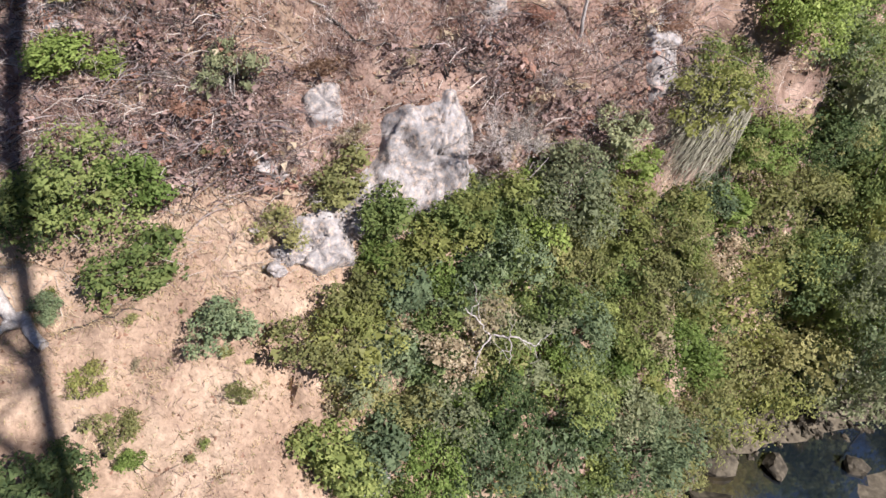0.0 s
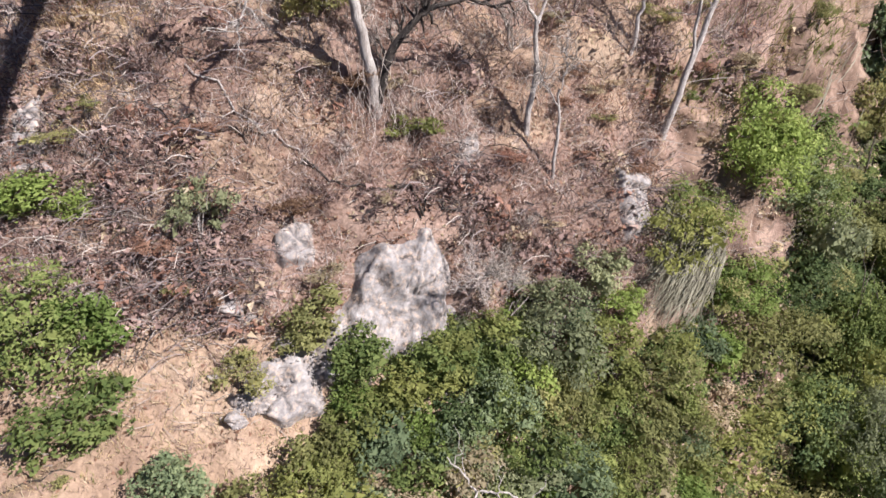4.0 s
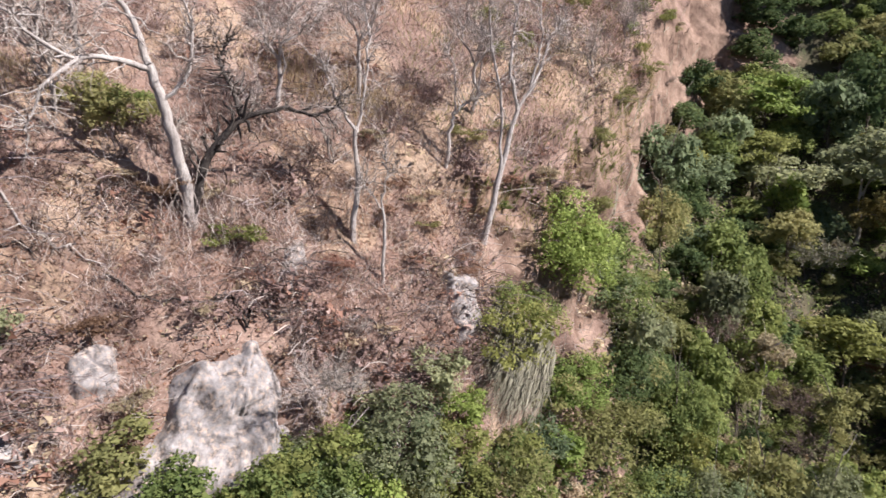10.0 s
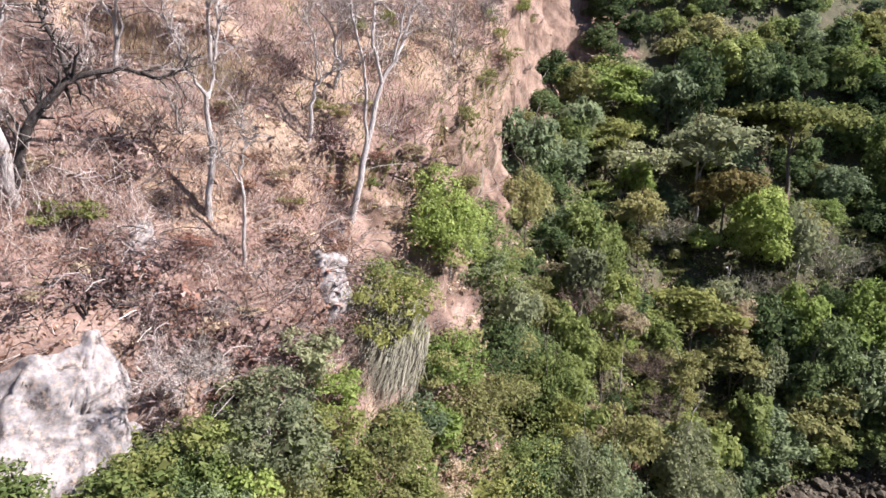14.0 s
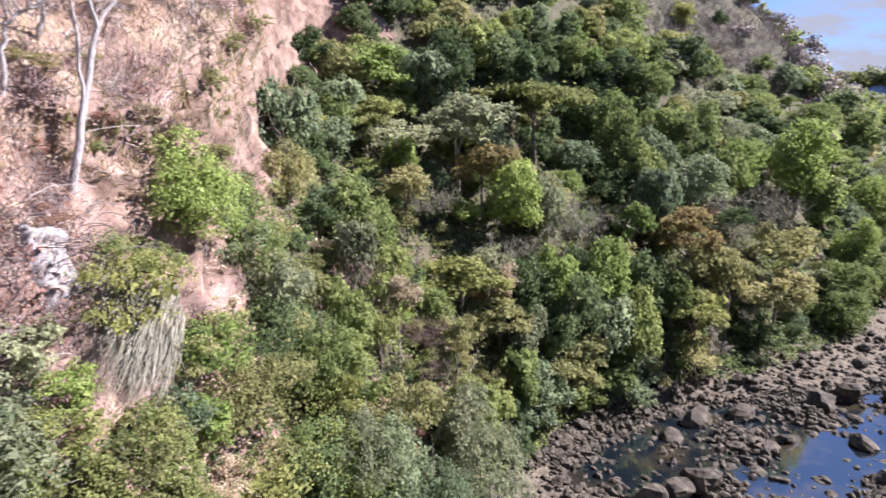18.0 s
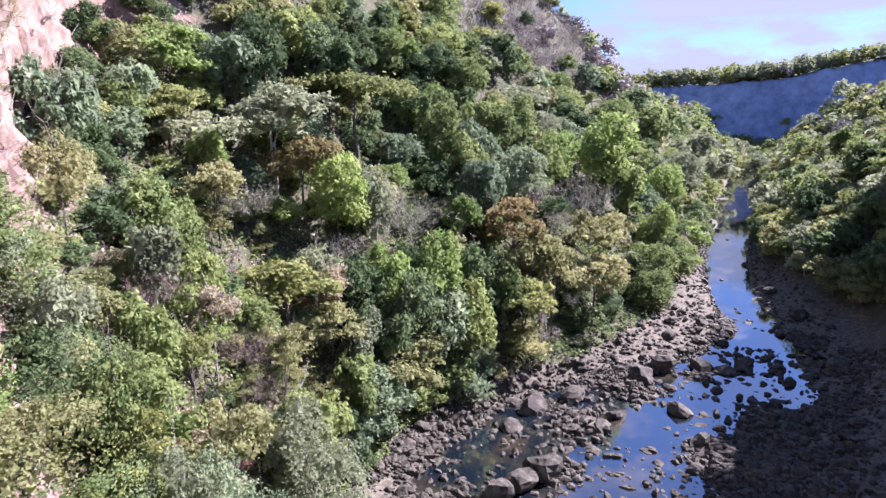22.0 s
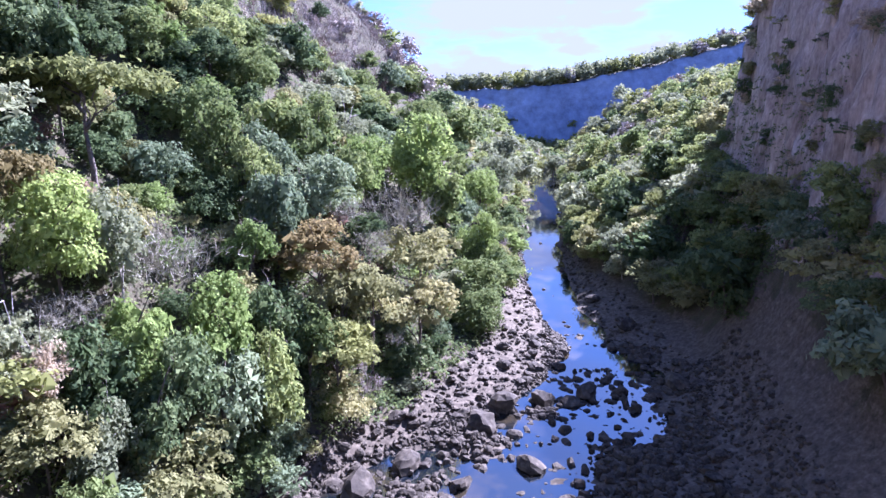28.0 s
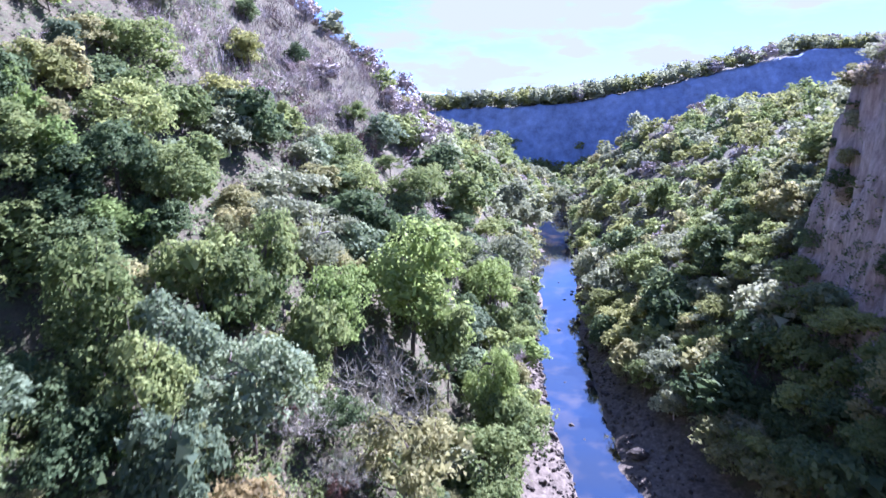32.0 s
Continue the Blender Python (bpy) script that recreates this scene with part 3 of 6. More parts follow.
def joined(pieces):
    vs, fs, k = [], [], 0
    for v, f in pieces:
        vs.append(v)
        fs.append(np.asarray(f) + k)
        k += len(v)
    return np.concatenate(vs), np.concatenate(fs)


def leaf_cloud(r, pts, outward, size, spread=0.75, narrow=0.55):
    """Small leaves at the points: one triangle each, facing about outward."""
    n = len(pts)
    nrm = outward * 0.8 + r.normal(0, spread, (n, 3)) + [0, 0, 0.35]
    nrm /= np.linalg.norm(nrm, axis=1)[:, None] + 1e-9
    along = np.cross(nrm, r.normal(0, 1, (n, 3)))
    along /= np.linalg.norm(along, axis=1)[:, None] + 1e-9
    side = np.cross(nrm, along)
    s = size * r.uniform(0.6, 1.35, (n, 1))
    v = np.stack([pts - along * s * 0.5, pts + along * s * 0.55 + nrm * s * 0.1, pts + side * s * narrow + along * s * r.uniform(-0.25, 0.2, n)[:, None]], 1).reshape(-1, 3)
    return v, np.arange(n * 3).reshape(n, 3)


def directions(r, n, low=-0.35):
    z = r.uniform(low, 1, n)
    a = r.uniform(0, 2 * np.pi, n)
    h = np.sqrt(1 - z * z)
    return np.stack([h * np.cos(a), h * np.sin(a), z], 1)


SHAPES = {  # lobes, tufts, leaves, leaf size, flatness of lobes and tufts, radius and height built at, low end of the crown (share of the height)
    "dense": (12, 140, 2500, 0.39, 0.85, 4.0, 8.0, 0.06),
    "big": (20, 260, 4200, 0.46, 0.85, 6.5, 12.5, 0.06),
    "distant": (11, 90, 1400, 0.54, 0.85, 4.0, 8.0, 0.06),
    "tiny": (3, 14, 260, 0.36, 0.7, 2.2, 4.0, 0.0),
    "airy": (15, 110, 2200, 0.36, 0.42, 4.0, 7.5, 0.2),
    "near": (10, 90, 1800, 0.2, 0.85, 2.2, 3.8, 0.0),
    "nearairy": (11, 75, 1450, 0.17, 0.55, 2.2, 4.0, 0.0),
    "widenear": (18, 200, 3600, 0.22, 0.8, 4.2, 6.0, 0.0),
    "widenearairy": (18, 170, 3000, 0.2, 0.55, 4.2, 6.2, 0.0),
    "far": (8, 48, 310, 0.9, 0.6, 4.5, 9.0, 0.03),
    "umbrella": (9, 75, 3200, 0.4, 0.3, 6.0, 12.0, 0.74),
}
BUILT = {}


def tree_meshes(shape, variant):
    """A crown of lobes, each lobe of tufts, each tuft of leaves that face about outward, with larger leaves inside; and its trunk with limbs."""
    key = (shape, variant)
    if key in BUILT:
        return BUILT[key]
    r = np.random.default_rng(1000 + 37 * variant + sum(map(ord, shape)))
    lobes, count, leaves, size, flat_by, R, H, low = SHAPES[shape]
    layered_crown = flat_by < 0.6
    tall = (H * (1 - low) / 2) / R
    d = directions(r, lobes, -0.85)
    c = d * r.uniform(0.4, 0.75, lobes)[:, None] * [1, 1, tall]
    c[0] = (0, 0, 0.1 * tall)
    if layered_crown:
        c[:, :2] *= 1.25
    lobe_r = r.uniform(0.2, 0.46, lobes)
    squash = np.array([1, 1, flat_by])
    # tufts over the outsides of the lobes
    own = r.choice(lobes, count * 4, p=lobe_r ** 2 / (lobe_r ** 2).sum())
    td = directions(r, count * 4, -0.75 if not layered_crown else -0.2)
    tc = c[own] + td * lobe_r[own][:, None] * squash
    deep = (np.linalg.norm((tc[:, None] - c[None]) / squash, axis=2) / lobe_r[None]).min(1)
    keep = np.argsort(-deep + 0.12 * r.random(len(deep)))[:count]
    tc, td = tc[keep], td[keep]
    if not layered_crown:
        tc[:, :2] *= 1 - 0.2 * np.clip(tc[:, 2:3] / tall, 0, 1)
    tc[:, :2] *= r.uniform(0.86, 1.12, 2)
    rad = (0.075 + 0.12 * r.random(count) ** 1.5) * (140 / count) ** 0.4
    mid = np.array([0, 0, H * (1 + low) / 2 - 0.1 * R * flat_by])
    pick = r.choice(count, leaves, p=rad ** 2 / (rad ** 2).sum())
    ld = directions(r, leaves, -0.35)
    p = (tc[pick] + ld * (r.uniform(0.75, 1.05, leaves) * rad[pick])[:, None] * [1, 1, max(flat_by, 0.5)]) * R
    p += r.normal(0, 0.045 * R, p.shape) * (r.random(leaves) < 0.4)[:, None]
    pieces = [leaf_cloud(r, p + mid, ld * 0.8 + td[pick] * 0.4, size, 0.5, 0.62)]
    inside = leaves // 10
    own = r.integers(0, lobes, inside)
    q = (c[own] + directions(r, inside, -1) * (lobe_r[own] * r.uniform(0.2, 0.82, inside))[:, None] * squash) * R
    pieces.append(leaf_cloud(r, q + mid, directions(r, inside, -1), size * 2.6, 0.5, 0.7))
    crown_mesh = mesh_of("crown", *joined(pieces), leaf_mid)
    pieces = []
    base = 0.019 * H + 0.04
    stem = wander(r, (0, 0, -1.2), mid + [0, 0, R * tall * 0.3], 8, 0.025)
    pieces.append(tube(stem[::2], np.linspace(base, base * 0.3, 4), 6))
    for i in range(min(lobes, 4 if "near" in shape else 8)):
        s = stem[r.integers(3, 7)]
        pieces.append(tube(wander(r, s, c[i] * R + mid, 4, 0.07, 0.06), np.linspace(base * 0.42, base * 0.1, 4), 4))
    trunk = mesh_of("trunk", *joined(pieces), bark, True)
    BUILT[key] = (trunk, crown_mesh, R, H)
    return BUILT[key]


def ribbons(r, feet, ways, lengths, width):
    """Thin bent blades or sticks: three triangles each."""
    n = len(feet)
    w = np.cross(ways, r.normal(0, 1, (n, 3)))
    w = w / (np.linalg.norm(w, axis=1)[:, None] + 1e-9) * width
    midp = feet + ways * lengths[:, None] * 0.55 + r.normal(0, 0.06, (n, 3)) * lengths[:, None]
    tip = feet + ways * lengths[:, None] + r.normal(0, 0.14, (n, 3)) * lengths[:, None]
    v = np.stack([feet - w, feet + w, midp - w * 0.7, midp + w * 0.7, tip], 1).reshape(-1, 3)
    k = np.arange(n)[:, None] * 5
    return v, np.concatenate([k + [0, 1, 3], k + [0, 3, 2], k + [2, 3, 4]])


def bare_meshes(shape, variant):
    """A leafless tree or bush: stems in one mesh, the fine twigs in another."""
    key = (shape, variant)
    if key in BUILT:
        return BUILT[key]
    r = np.random.default_rng(2000 + 53 * variant + sum(map(ord, shape)))
    R, H, stems, levels, fine = {"bare": (4.0, 8.0, 1, 3, 0.035), "scrub": (1.6, 2.2, 6, 2, 0.016), "farbare": (4.0, 8.0, 1, 3, 0.02), "hillbare": (4.0, 8.0, 1, 2, 0.05)}[shape]
    wood, twigs = [], []

    def grow(p, d, length, rad, level):
        q = p + d * length
        n = 5
        path = wander(r, p, q, n, 0.07)
        if level == 0:
            for _ in range(9 if shape == "hillbare" else 6 if shape == "farbare" else 3 if stems == 1 else 2):
                e = d + r.normal(0, 0.45, 3)
                twigs.append((path[r.integers(0, 4)], e / np.linalg.norm(e), length * r.uniform(0.6, 1.1), rad))
            return
        if stems > 1 and level == 1:
            twigs.append((p, d, length * 1.1, rad * 1.3))
        else:
            wood.append(tube(path[::2], np.linspace(rad, rad * 0.55, 3), 3) if stems > 1 else tube(path if level > 1 else path[::2], np.linspace(rad, rad * 0.55, n if level > 1 else 3), 5 if level > 1 else 3))
        for _ in range(r.integers(4, 7)):
            s = path[r.integers(1, len(path))]
            e = d * 0.75 + r.normal(0, 0.55, 3)
            e[2] += 0.12
            grow(s, e / np.linalg.norm(e), length * r.uniform(0.5, 0.8), max(rad * 0.5, fine), level - 1)

    for _ in range(stems):
        lean = r.normal(0, 0.1 if stems == 1 else 0.62, 3)
        lean[2] = 1
        lean /= np.linalg.norm(lean)
        grow(np.array([0, 0, -0.6]) + r.normal(0, 0.12, 3) * [1, 1, 0], lean, H * (0.42 if stems == 1 else 0.4), 0.02 * H if stems == 1 else 0.025, levels)
    wv, wf = joined(wood)
    tv, tf = ribbons(r, np.array([w[0] for w in twigs]), np.array([w[1] for w in twigs]), np.array([w[2] for w in twigs]), np.array([[w[3] * 0.9] for w in twigs]))
    BUILT[key] = (mesh_of("trunk", wv, wf, twig_grey, True), mesh_of("twig_spray", tv, tf, twig_grey), R, H)
    return BUILT[key]


def spread_meshes(variant):
    """A leafless tree whose limbs fan out into a wide dome, with pale fine twigs; radius 5, height 9."""
    key = ("spread", variant)
    if key in BUILT:
        return BUILT[key]
    r = np.random.default_rng(3000 + variant)
    R, H = 5.0, 9.0
    wood, twigs = [], []
    fork = np.array([0.2, 0.1, 2.6])
    wood.append(tube(wander(r, (0, 0, -9), fork, 9, 0.012), np.linspace(0.34, 0.2, 9), 7))
    for k in range(9):
        a = k * 2.4 + r.normal(0, 0.2)
        out = R * math.sqrt((k + 0.6) / 9.5) * 0.8
        tip = np.array([out * math.cos(a), out * math.sin(a), H * (0.86 - 0.2 * (out / R) ** 2)])
        limb = wander(r, fork + r.normal(0, 0.1, 3), tip, 8, 0.05, 0.06)
        wood.append(tube(limb, np.linspace(0.13, 0.04, 8), 5))
        for j in range(3, 8):
            for _ in range(3):
                e = (limb[j] - limb[j - 1]) / np.linalg.norm(limb[j] - limb[j - 1]) * 0.6 + r.normal(0, 0.6, 3) + [0, 0, 0.3]
                e /= np.linalg.norm(e)
                b = wander(r, limb[j], limb[j] + e * r.uniform(0.9, 1.8), 4, 0.08)
                wood.append(tube(b, np.linspace(0.045, 0.02, 4), 3))
                for _ in range(8):
                    f = e * 0.7 + r.normal(0, 0.55, 3) + [0, 0, 0.25]
                    twigs.append((b[r.integers(1, 4)], f / np.linalg.norm(f), r.uniform(0.5, 1.3)))
    t = mesh_of("trunk", *joined(wood), bark_pale, True)
    sp = mesh_of("twig_spray", *ribbons(r, np.array([w[0] for w in twigs]), np.array([w[1] for w in twigs]), np.array([w[2] for w in twigs]), 0.022), twig_grey)
    BUILT[key] = (t, sp, R, H)
    return BUILT[key]


def dress(ob, mat):
    ob.material_slots[0].link = "OBJECT"
    ob.material_slots[0].material = mat


plant_count = [0]
NAMES = {"dense": "broadleaf_tree", "airy": "feathery_tree", "near": "bush", "nearairy": "feathery_shrub", "far": "tree", "umbrella": "umbrella_tree", "spread": "bare_tree", "bare": "bare_tree", "farbare": "bare_tree", "scrub": "dry_shrub"}
FORMS = {"dense": "tree with a dense clumped crown", "airy": "tree with a layered crown", "near": "bush with dense leaves", "nearairy": "shrub with loose feathery leaves",
         "far": "tree with a rounded crown", "umbrella": "tree with a flat crown", "spread": "tree with fanned bare limbs", "bare": "tree with fine bare twigs", "farbare": "tree with fine bare twigs",
         "scrub": "shrub of thin dry stems"}


def plant(shape, leaf, x, y, R, H, where="", sink=0.0):
    """One tree or bush: an empty at its foot with trunk and crown under it."""
    plant_count[0] += 1
    k = plant_count[0]
    bare = shape in ("bare", "scrub", "farbare")
    mesh_shape = shape
    if shape == "dense":
        mesh_shape = "distant" if y > 150 or x > 30 else "big" if R > 5.0 else "dense"
    elif bare and shape != "scrub" and y > 140:
        mesh_shape = "hillbare"
    elif shape == "nearairy" and R < 0.8:
        mesh_shape = "tiny"
    elif R > 3.0 and shape.startswith("near"):
        mesh_shape = "wide" + shape
    trunk, crown, R0, H0 = (bare_meshes if bare else tree_meshes)(mesh_shape, k % (5 if shape not in ("umbrella",) else 1))
    young = shape.startswith("near") and where == "on the forested slope"
    root = new("sapling" if young else "tree" if mesh_shape == "distant" else NAMES[shape])
    root.matrix_world = Matrix.LocRotScale((x, y, ground(x, y) - 0.15 - sink), Euler((0.13 * math.sin(k * 3.7), 0.13 * math.sin(k * 5.3), k * 2.39)), Vector((R / R0 * (1 + 0.15 * math.sin(k * 7.9)), R / R0 * (1 - 0.15 * math.sin(k * 7.9)), H / H0)))
    t = part("trunk", trunk, root)
    c = part("twig_spray" if bare else "crown", crown, root)
    if bare:
        dress(t, LEAVES[leaf])
    elif leaf in ("pale", "dry") or shape == "umbrella":
        dress(t, bark_pale)
    dress(c, LEAVES[leaf])
    if bare:
        tagged(c, kind="stuff")
    spot = where or ("on the forested slope" if shape in ("dense", "airy", "far", "umbrella", "bare", "farbare") else "on the dry slope")
    tagged(root, f"{WORDS[leaf]} {FORMS[shape]} {spot}".replace("bush", "sapling" if young else "bush"), "sapling" if young else "shrub" if shape == "nearairy" else "bush" if shape in ("near", "nearairy", "scrub") else "tree", group="saplings under the trees" if young else {"near": "bushes on the slope", "nearairy": "bushes on the slope", "scrub": "dry shrubs on the slope"}.get(shape, "trees of the canyon"))
    TAKEN.append((x, y, R))
    return root


def crown(shape, leaf, x, y, z, R):
    """One forest tree by the centre of its crown: it stands on the land below, its trunk as long as that asks."""
    plant_count[0] += 1
    k = plant_count[0]
    bare = shape == "spread"
    mesh_shape = ("big" if R > 5.2 and y < 200 else "distant" if y > 135 or x > 30 else "dense") if shape == "dense" else shape
    if R > 3.0 and shape.startswith("near"):
        mesh_shape = "wide" + shape
    trunk, top, R0, H0 = spread_meshes(k % 3) if bare else tree_meshes(mesh_shape, k % 5)
    g = min(ground(x, y) - 0.2, z - 0.5 * R)
    mid = H0 * (0.68 if bare else (1 + SHAPES[mesh_shape][7]) / 2)
    root = new("sapling" if shape.startswith("near") else "tree" if mesh_shape == "distant" else NAMES[shape])
    root.matrix_world = Matrix.Translation((x, y, g)) @ Matrix.Rotation(k * 2.39, 4, "Z")
    f = R / R0
    wide = Matrix.Diagonal((f * (1 + 0.14 * math.sin(k * 7.9)), f * (1 - 0.14 * math.sin(k * 7.9)), 1, 1))
    t = part("trunk", trunk, root)
    t.matrix_local = wide @ Matrix.Diagonal((1, 1, (z - g) / mid, 1))
    c = part("twig_spray" if bare else "crown", top, root)
    top_at, foot_at = z - g + 0.8 * R, (z - g) * (0.2 if shape in ("dense", "near", "nearairy") else 0.5)
    long = min(max(0.5 * (top_at - foot_at) / (0.9 * R), 0.9), 1.5)
    if bare or shape == "umbrella":
        c.matrix_local = Matrix.Translation((0, 0, z - g)) @ wide @ Matrix.Diagonal((1, 1, f, 1)) @ Matrix.Translation((0, 0, -mid))
    else:
        c.matrix_local = Matrix.Translation((0, 0, top_at - 0.9 * R * long)) @ wide @ Matrix.Diagonal((1, 1, f * long, 1)) @ Matrix.Translation((0, 0, -mid))
    if bare:
        t.matrix_local = c.matrix_local
    dress(c, LEAVES[leaf])
    if bare:
        dress(t, bark_pale if leaf == "tan" else bark)
        tagged(c, kind="stuff")
    elif leaf in ("pale", "dry"):
        dress(t, bark_pale)
    young = shape.startswith("near")
    tagged(root, f"{WORDS[leaf]} {FORMS[shape]} on the forested slope".replace("bush", "sapling"), "sapling" if young else "tree", group="saplings under the trees" if young else "trees of the canyon")
    TAKEN.append((x, y, 0.85 * R))
    return root


TAKEN = []


def free(x, y, gap):
    return all((x - a) ** 2 + (y - b) ** 2 > (gap + 0.55 * c) ** 2 for a, b, c in TAKEN)


def choose(r, table):
    names, weights = zip(*table)
    return names[r.choice(len(names), p=np.array(weights, float) / sum(weights))]


# Trees and bushes that can be told apart.
crown("spread", "tan", -29.8, 78.5, 25.9, 7.3)
crown("umbrella", "yellow", -41.4, 88.3, 44.3, 9.3)
crown("dense", "bright", -37.5, 73.2, 32.6, 5.9)
crown("dense", "bright2", -30.3, 71.0, 22.3, 4.1)
crown("spread", "tan", -9.3, 119.8, 23.7, 8.6)
crown("spread", "tan", -15.6, 107.6, 26.5, 3.9)
crown("dense", "bright", -6.5, 144.4, 33.4, 10.0)
crown("dense", "bright", -15.7, 129.2, 34.0, 5.3)
crown("airy", "amber", -17.6, 96.0, 24.5, 5.9)
crown("spread", "tan", -34.0, 67.7, 23.9, 3.8)
crown("dense", "dark", -45.7, 90.6, 49.7, 4.8)
crown("dense", "mid", -48.2, 119.4, 52.7, 5.3)
crown("dense", "dark", -51.5, 112.5, 52.0, 4.0)
crown("dense", "mid", -42.7, 136.1, 56.3, 5.9)
crown("airy", "yellow", -41.7, 163.1, 57.8, 5.7)
crown("dense", "mid", -35.4, 129.8, 48.3, 5.5)
crown("dense", "mid", -34.0, 107.5, 41.0, 5.8)
crown("dense", "dark", -44.0, 120.5, 47.8, 4.7)
crown("dense", "mid", -28.2, 118.8, 41.0, 4.9)
crown("dense", "mid", -23.4, 120.3, 38.2, 4.9)
crown("airy", "pale", -24.9, 138.7, 42.8, 4.6)
crown("airy", "pale", -19.3, 136.4, 39.3, 3.4)
crown("dense", "mid", -19.5, 178.9, 41.7, 6.1)
crown("dense", "blue", -17.2, 212.8, 49.7, 6.4)
crown("dense", "dark", -4.1, 225.2, 41.6, 7.8)
crown("dense", "mid", 8.6, 275.2, 35.0, 9.6)
crown("dense", "pale", 33.3, 330.7, 14.8, 11.8)
crown("dense", "bright", 7.9, 181.0, 22.0, 6.9)
crown("dense", "blue", -20.7, 109.5, 31.4, 6.6)
crown("dense", "mid", -27.1, 101.9, 35.4, 3.7)
crown("dense", "blue", -23.1, 97.0, 30.8, 4.7)
crown("dense", "bright", -24.2, 89.1, 27.7, 2.7)
crown("airy", "olive", -5.6, 116.2, 19.6, 6.4)
crown("dense", "bright", 5.8, 142.9, 18.8, 5.4)
crown("dense", "mid", 7.0, 139.7, 10.5, 7.1)
crown("dense", "mid", 4.9, 124.3, 6.2, 6.1)
crown("airy", "olive", -5.2, 106.2, 14.0, 5.6)
crown("airy", "olive", -14.7, 94.7, 20.5, 5.0)
crown("airy", "yellow", -14.7, 89.3, 13.6, 5.2)
crown("spread", "tan", -8.1, 99.0, 10.1, 2.2)
crown("dense", "dark", -6.7, 102.6, 5.8, 5.2)
crown("dense", "bright", -25.3, 79.0, 21.3, 5.4)
crown("dense", "pale", -33.3, 75.8, 30.5, 3.8)
crown("dense", "blue", -23.9, 74.5, 15.9, 4.9)
crown("dense", "mid", -20.8, 79.7, 14.9, 4.6)
crown("airy", "olive", -14.3, 89.2, 6.7, 4.4)
crown("airy", "dry", -34.1, 63.3, 22.3, 2.8)
crown("dense", "dark", -31.1, 66.7, 19.4, 4.6)
crown("airy", "olive", -32.6, 60.4, 17.2, 4.3)
crown("dense", "pale", -30.0, 63.2, 16.2, 3.3)
crown("airy", "olive", -25.9, 68.2, 10.7, 5.4)
crown("dense", "mid", -22.2, 74.8, 6.7, 4.0)
crown("dense", "blue", -20.3, 80.3, 6.7, 4.2)
crown("dense", "dark", -27.5, 67.5, 15.9, 3.5)
crown("spread", "tan", -11.6, 106.0, 22.4, 3.4)
crown("dense", "mid", -1.0, 140.8, 26.9, 4.7)
crown("dense", "mid", -17.6, 87.7, 17.7, 3.6)
crown("airy", "bright", -59.2, 69.0, 49.2, 6.3)
crown("dense", "blue", -57.9, 59.4, 44.9, 4.6)
crown("airy", "yellow", -55.2, 62.5, 42.0, 4.6)
crown("dense", "bright2", -49.4, 62.0, 37.9, 3.4)
crown("dense", "mid", -43.8, 44.6, 33.9, 4.6)
crown("dense", "mid", -41.5, 46.4, 30.7, 2.9)
crown("dense", "blue", -53.6, 74.9, 49.6, 5.1)
crown("airy", "pale", -46.4, 72.2, 40.7, 7.1)
crown("airy", "amber", -41.5, 71.1, 36.9, 4.4)
crown("spread", "tan", -42.7, 58.9, 30.6, 4.9)
crown("airy", "pale", -35.7, 63.0, 24.5, 3.1)
crown("airy", "yellow", -36.5, 57.0, 21.7, 5.9)
crown("airy", "olive", -45.5, 57.8, 33.6, 4.1)
crown("dense", "pale", -39.2, 39.6, 30.5, 3.1)
crown("dense", "mid", -38.0, 44.3, 27.5, 3.3)
crown("spread", "brown", -37.1, 37.4, 26.8, 3.5)
crown("airy", "dry", -35.8, 42.7, 25.0, 2.4)
crown("dense", "mid", -34.9, 33.5, 26.0, 3.3)
crown("airy", "yellow", -34.0, 37.1, 23.9, 2.5)
crown("spread", "brown", -33.0, 43.2, 19.5, 3.9)
crown("airy", "olive", -33.1, 50.1, 18.7, 3.0)
crown("dense", "mid", -32.1, 30.0, 23.1, 3.5)
crown("spread", "brown", -30.2, 41.9, 16.4, 2.9)
crown("dense", "mid", -27.9, 47.0, 12.7, 4.0)
crown("dense", "blue", -27.0, 60.4, 7.8, 5.6)
crown("airy", "olive", -29.2, 35.2, 17.7, 3.3)
crown("dense", "pale", -27.4, 41.8, 11.9, 3.2)
crown("airy", "yellow", -31.0, 27.1, 21.7, 2.5)
crown("dense", "mid", -24.3, 69.8, 4.0, 3.6)
crown("dense", "blue", -20.9, 75.2, 4.0, 4.0)
crown("dense", "dark", -26.1, 72.0, 17.4, 4.1)
crown("dense", "dark", -20.9, 85.9, 19.6, 5.0)
crown("airy", "olive", -11.1, 97.5, 18.2, 5.6)
crown("dense", "mid", 4.3, 131.8, 9.0, 7.9)
crown("dense", "dark", -48.8, 90.6, 53.2, 4.8)
crown("dense", "dark", -51.4, 78.9, 50.6, 4.4)
crown("dense", "blue", -46.2, 37.7, 44.4, 3.7)
crown("near", "olive", -42.5, 34.1, 39.0, 3.1)
crown("near", "mid", -38.9, 24.7, 37.5, 3.0)
crown("nearairy", "yellow", -36.0, 19.3, 39.0, 2.7)
crown("near", "blue", -35.7, 21.6, 34.0, 3.3)
crown("near", "pale", -34.3, 24.7, 31.8, 2.9)
crown("near", "mid", -31.7, 26.6, 25.0, 3.5)
crown("near", "mid", -32.2, 14.0, 28.7, 2.9)
crown("nearairy", "olive", -33.5, 18.7, 29.2, 2.7)
crown("nearairy", "olive", -35.2, 24.4, 25.9, 3.0)
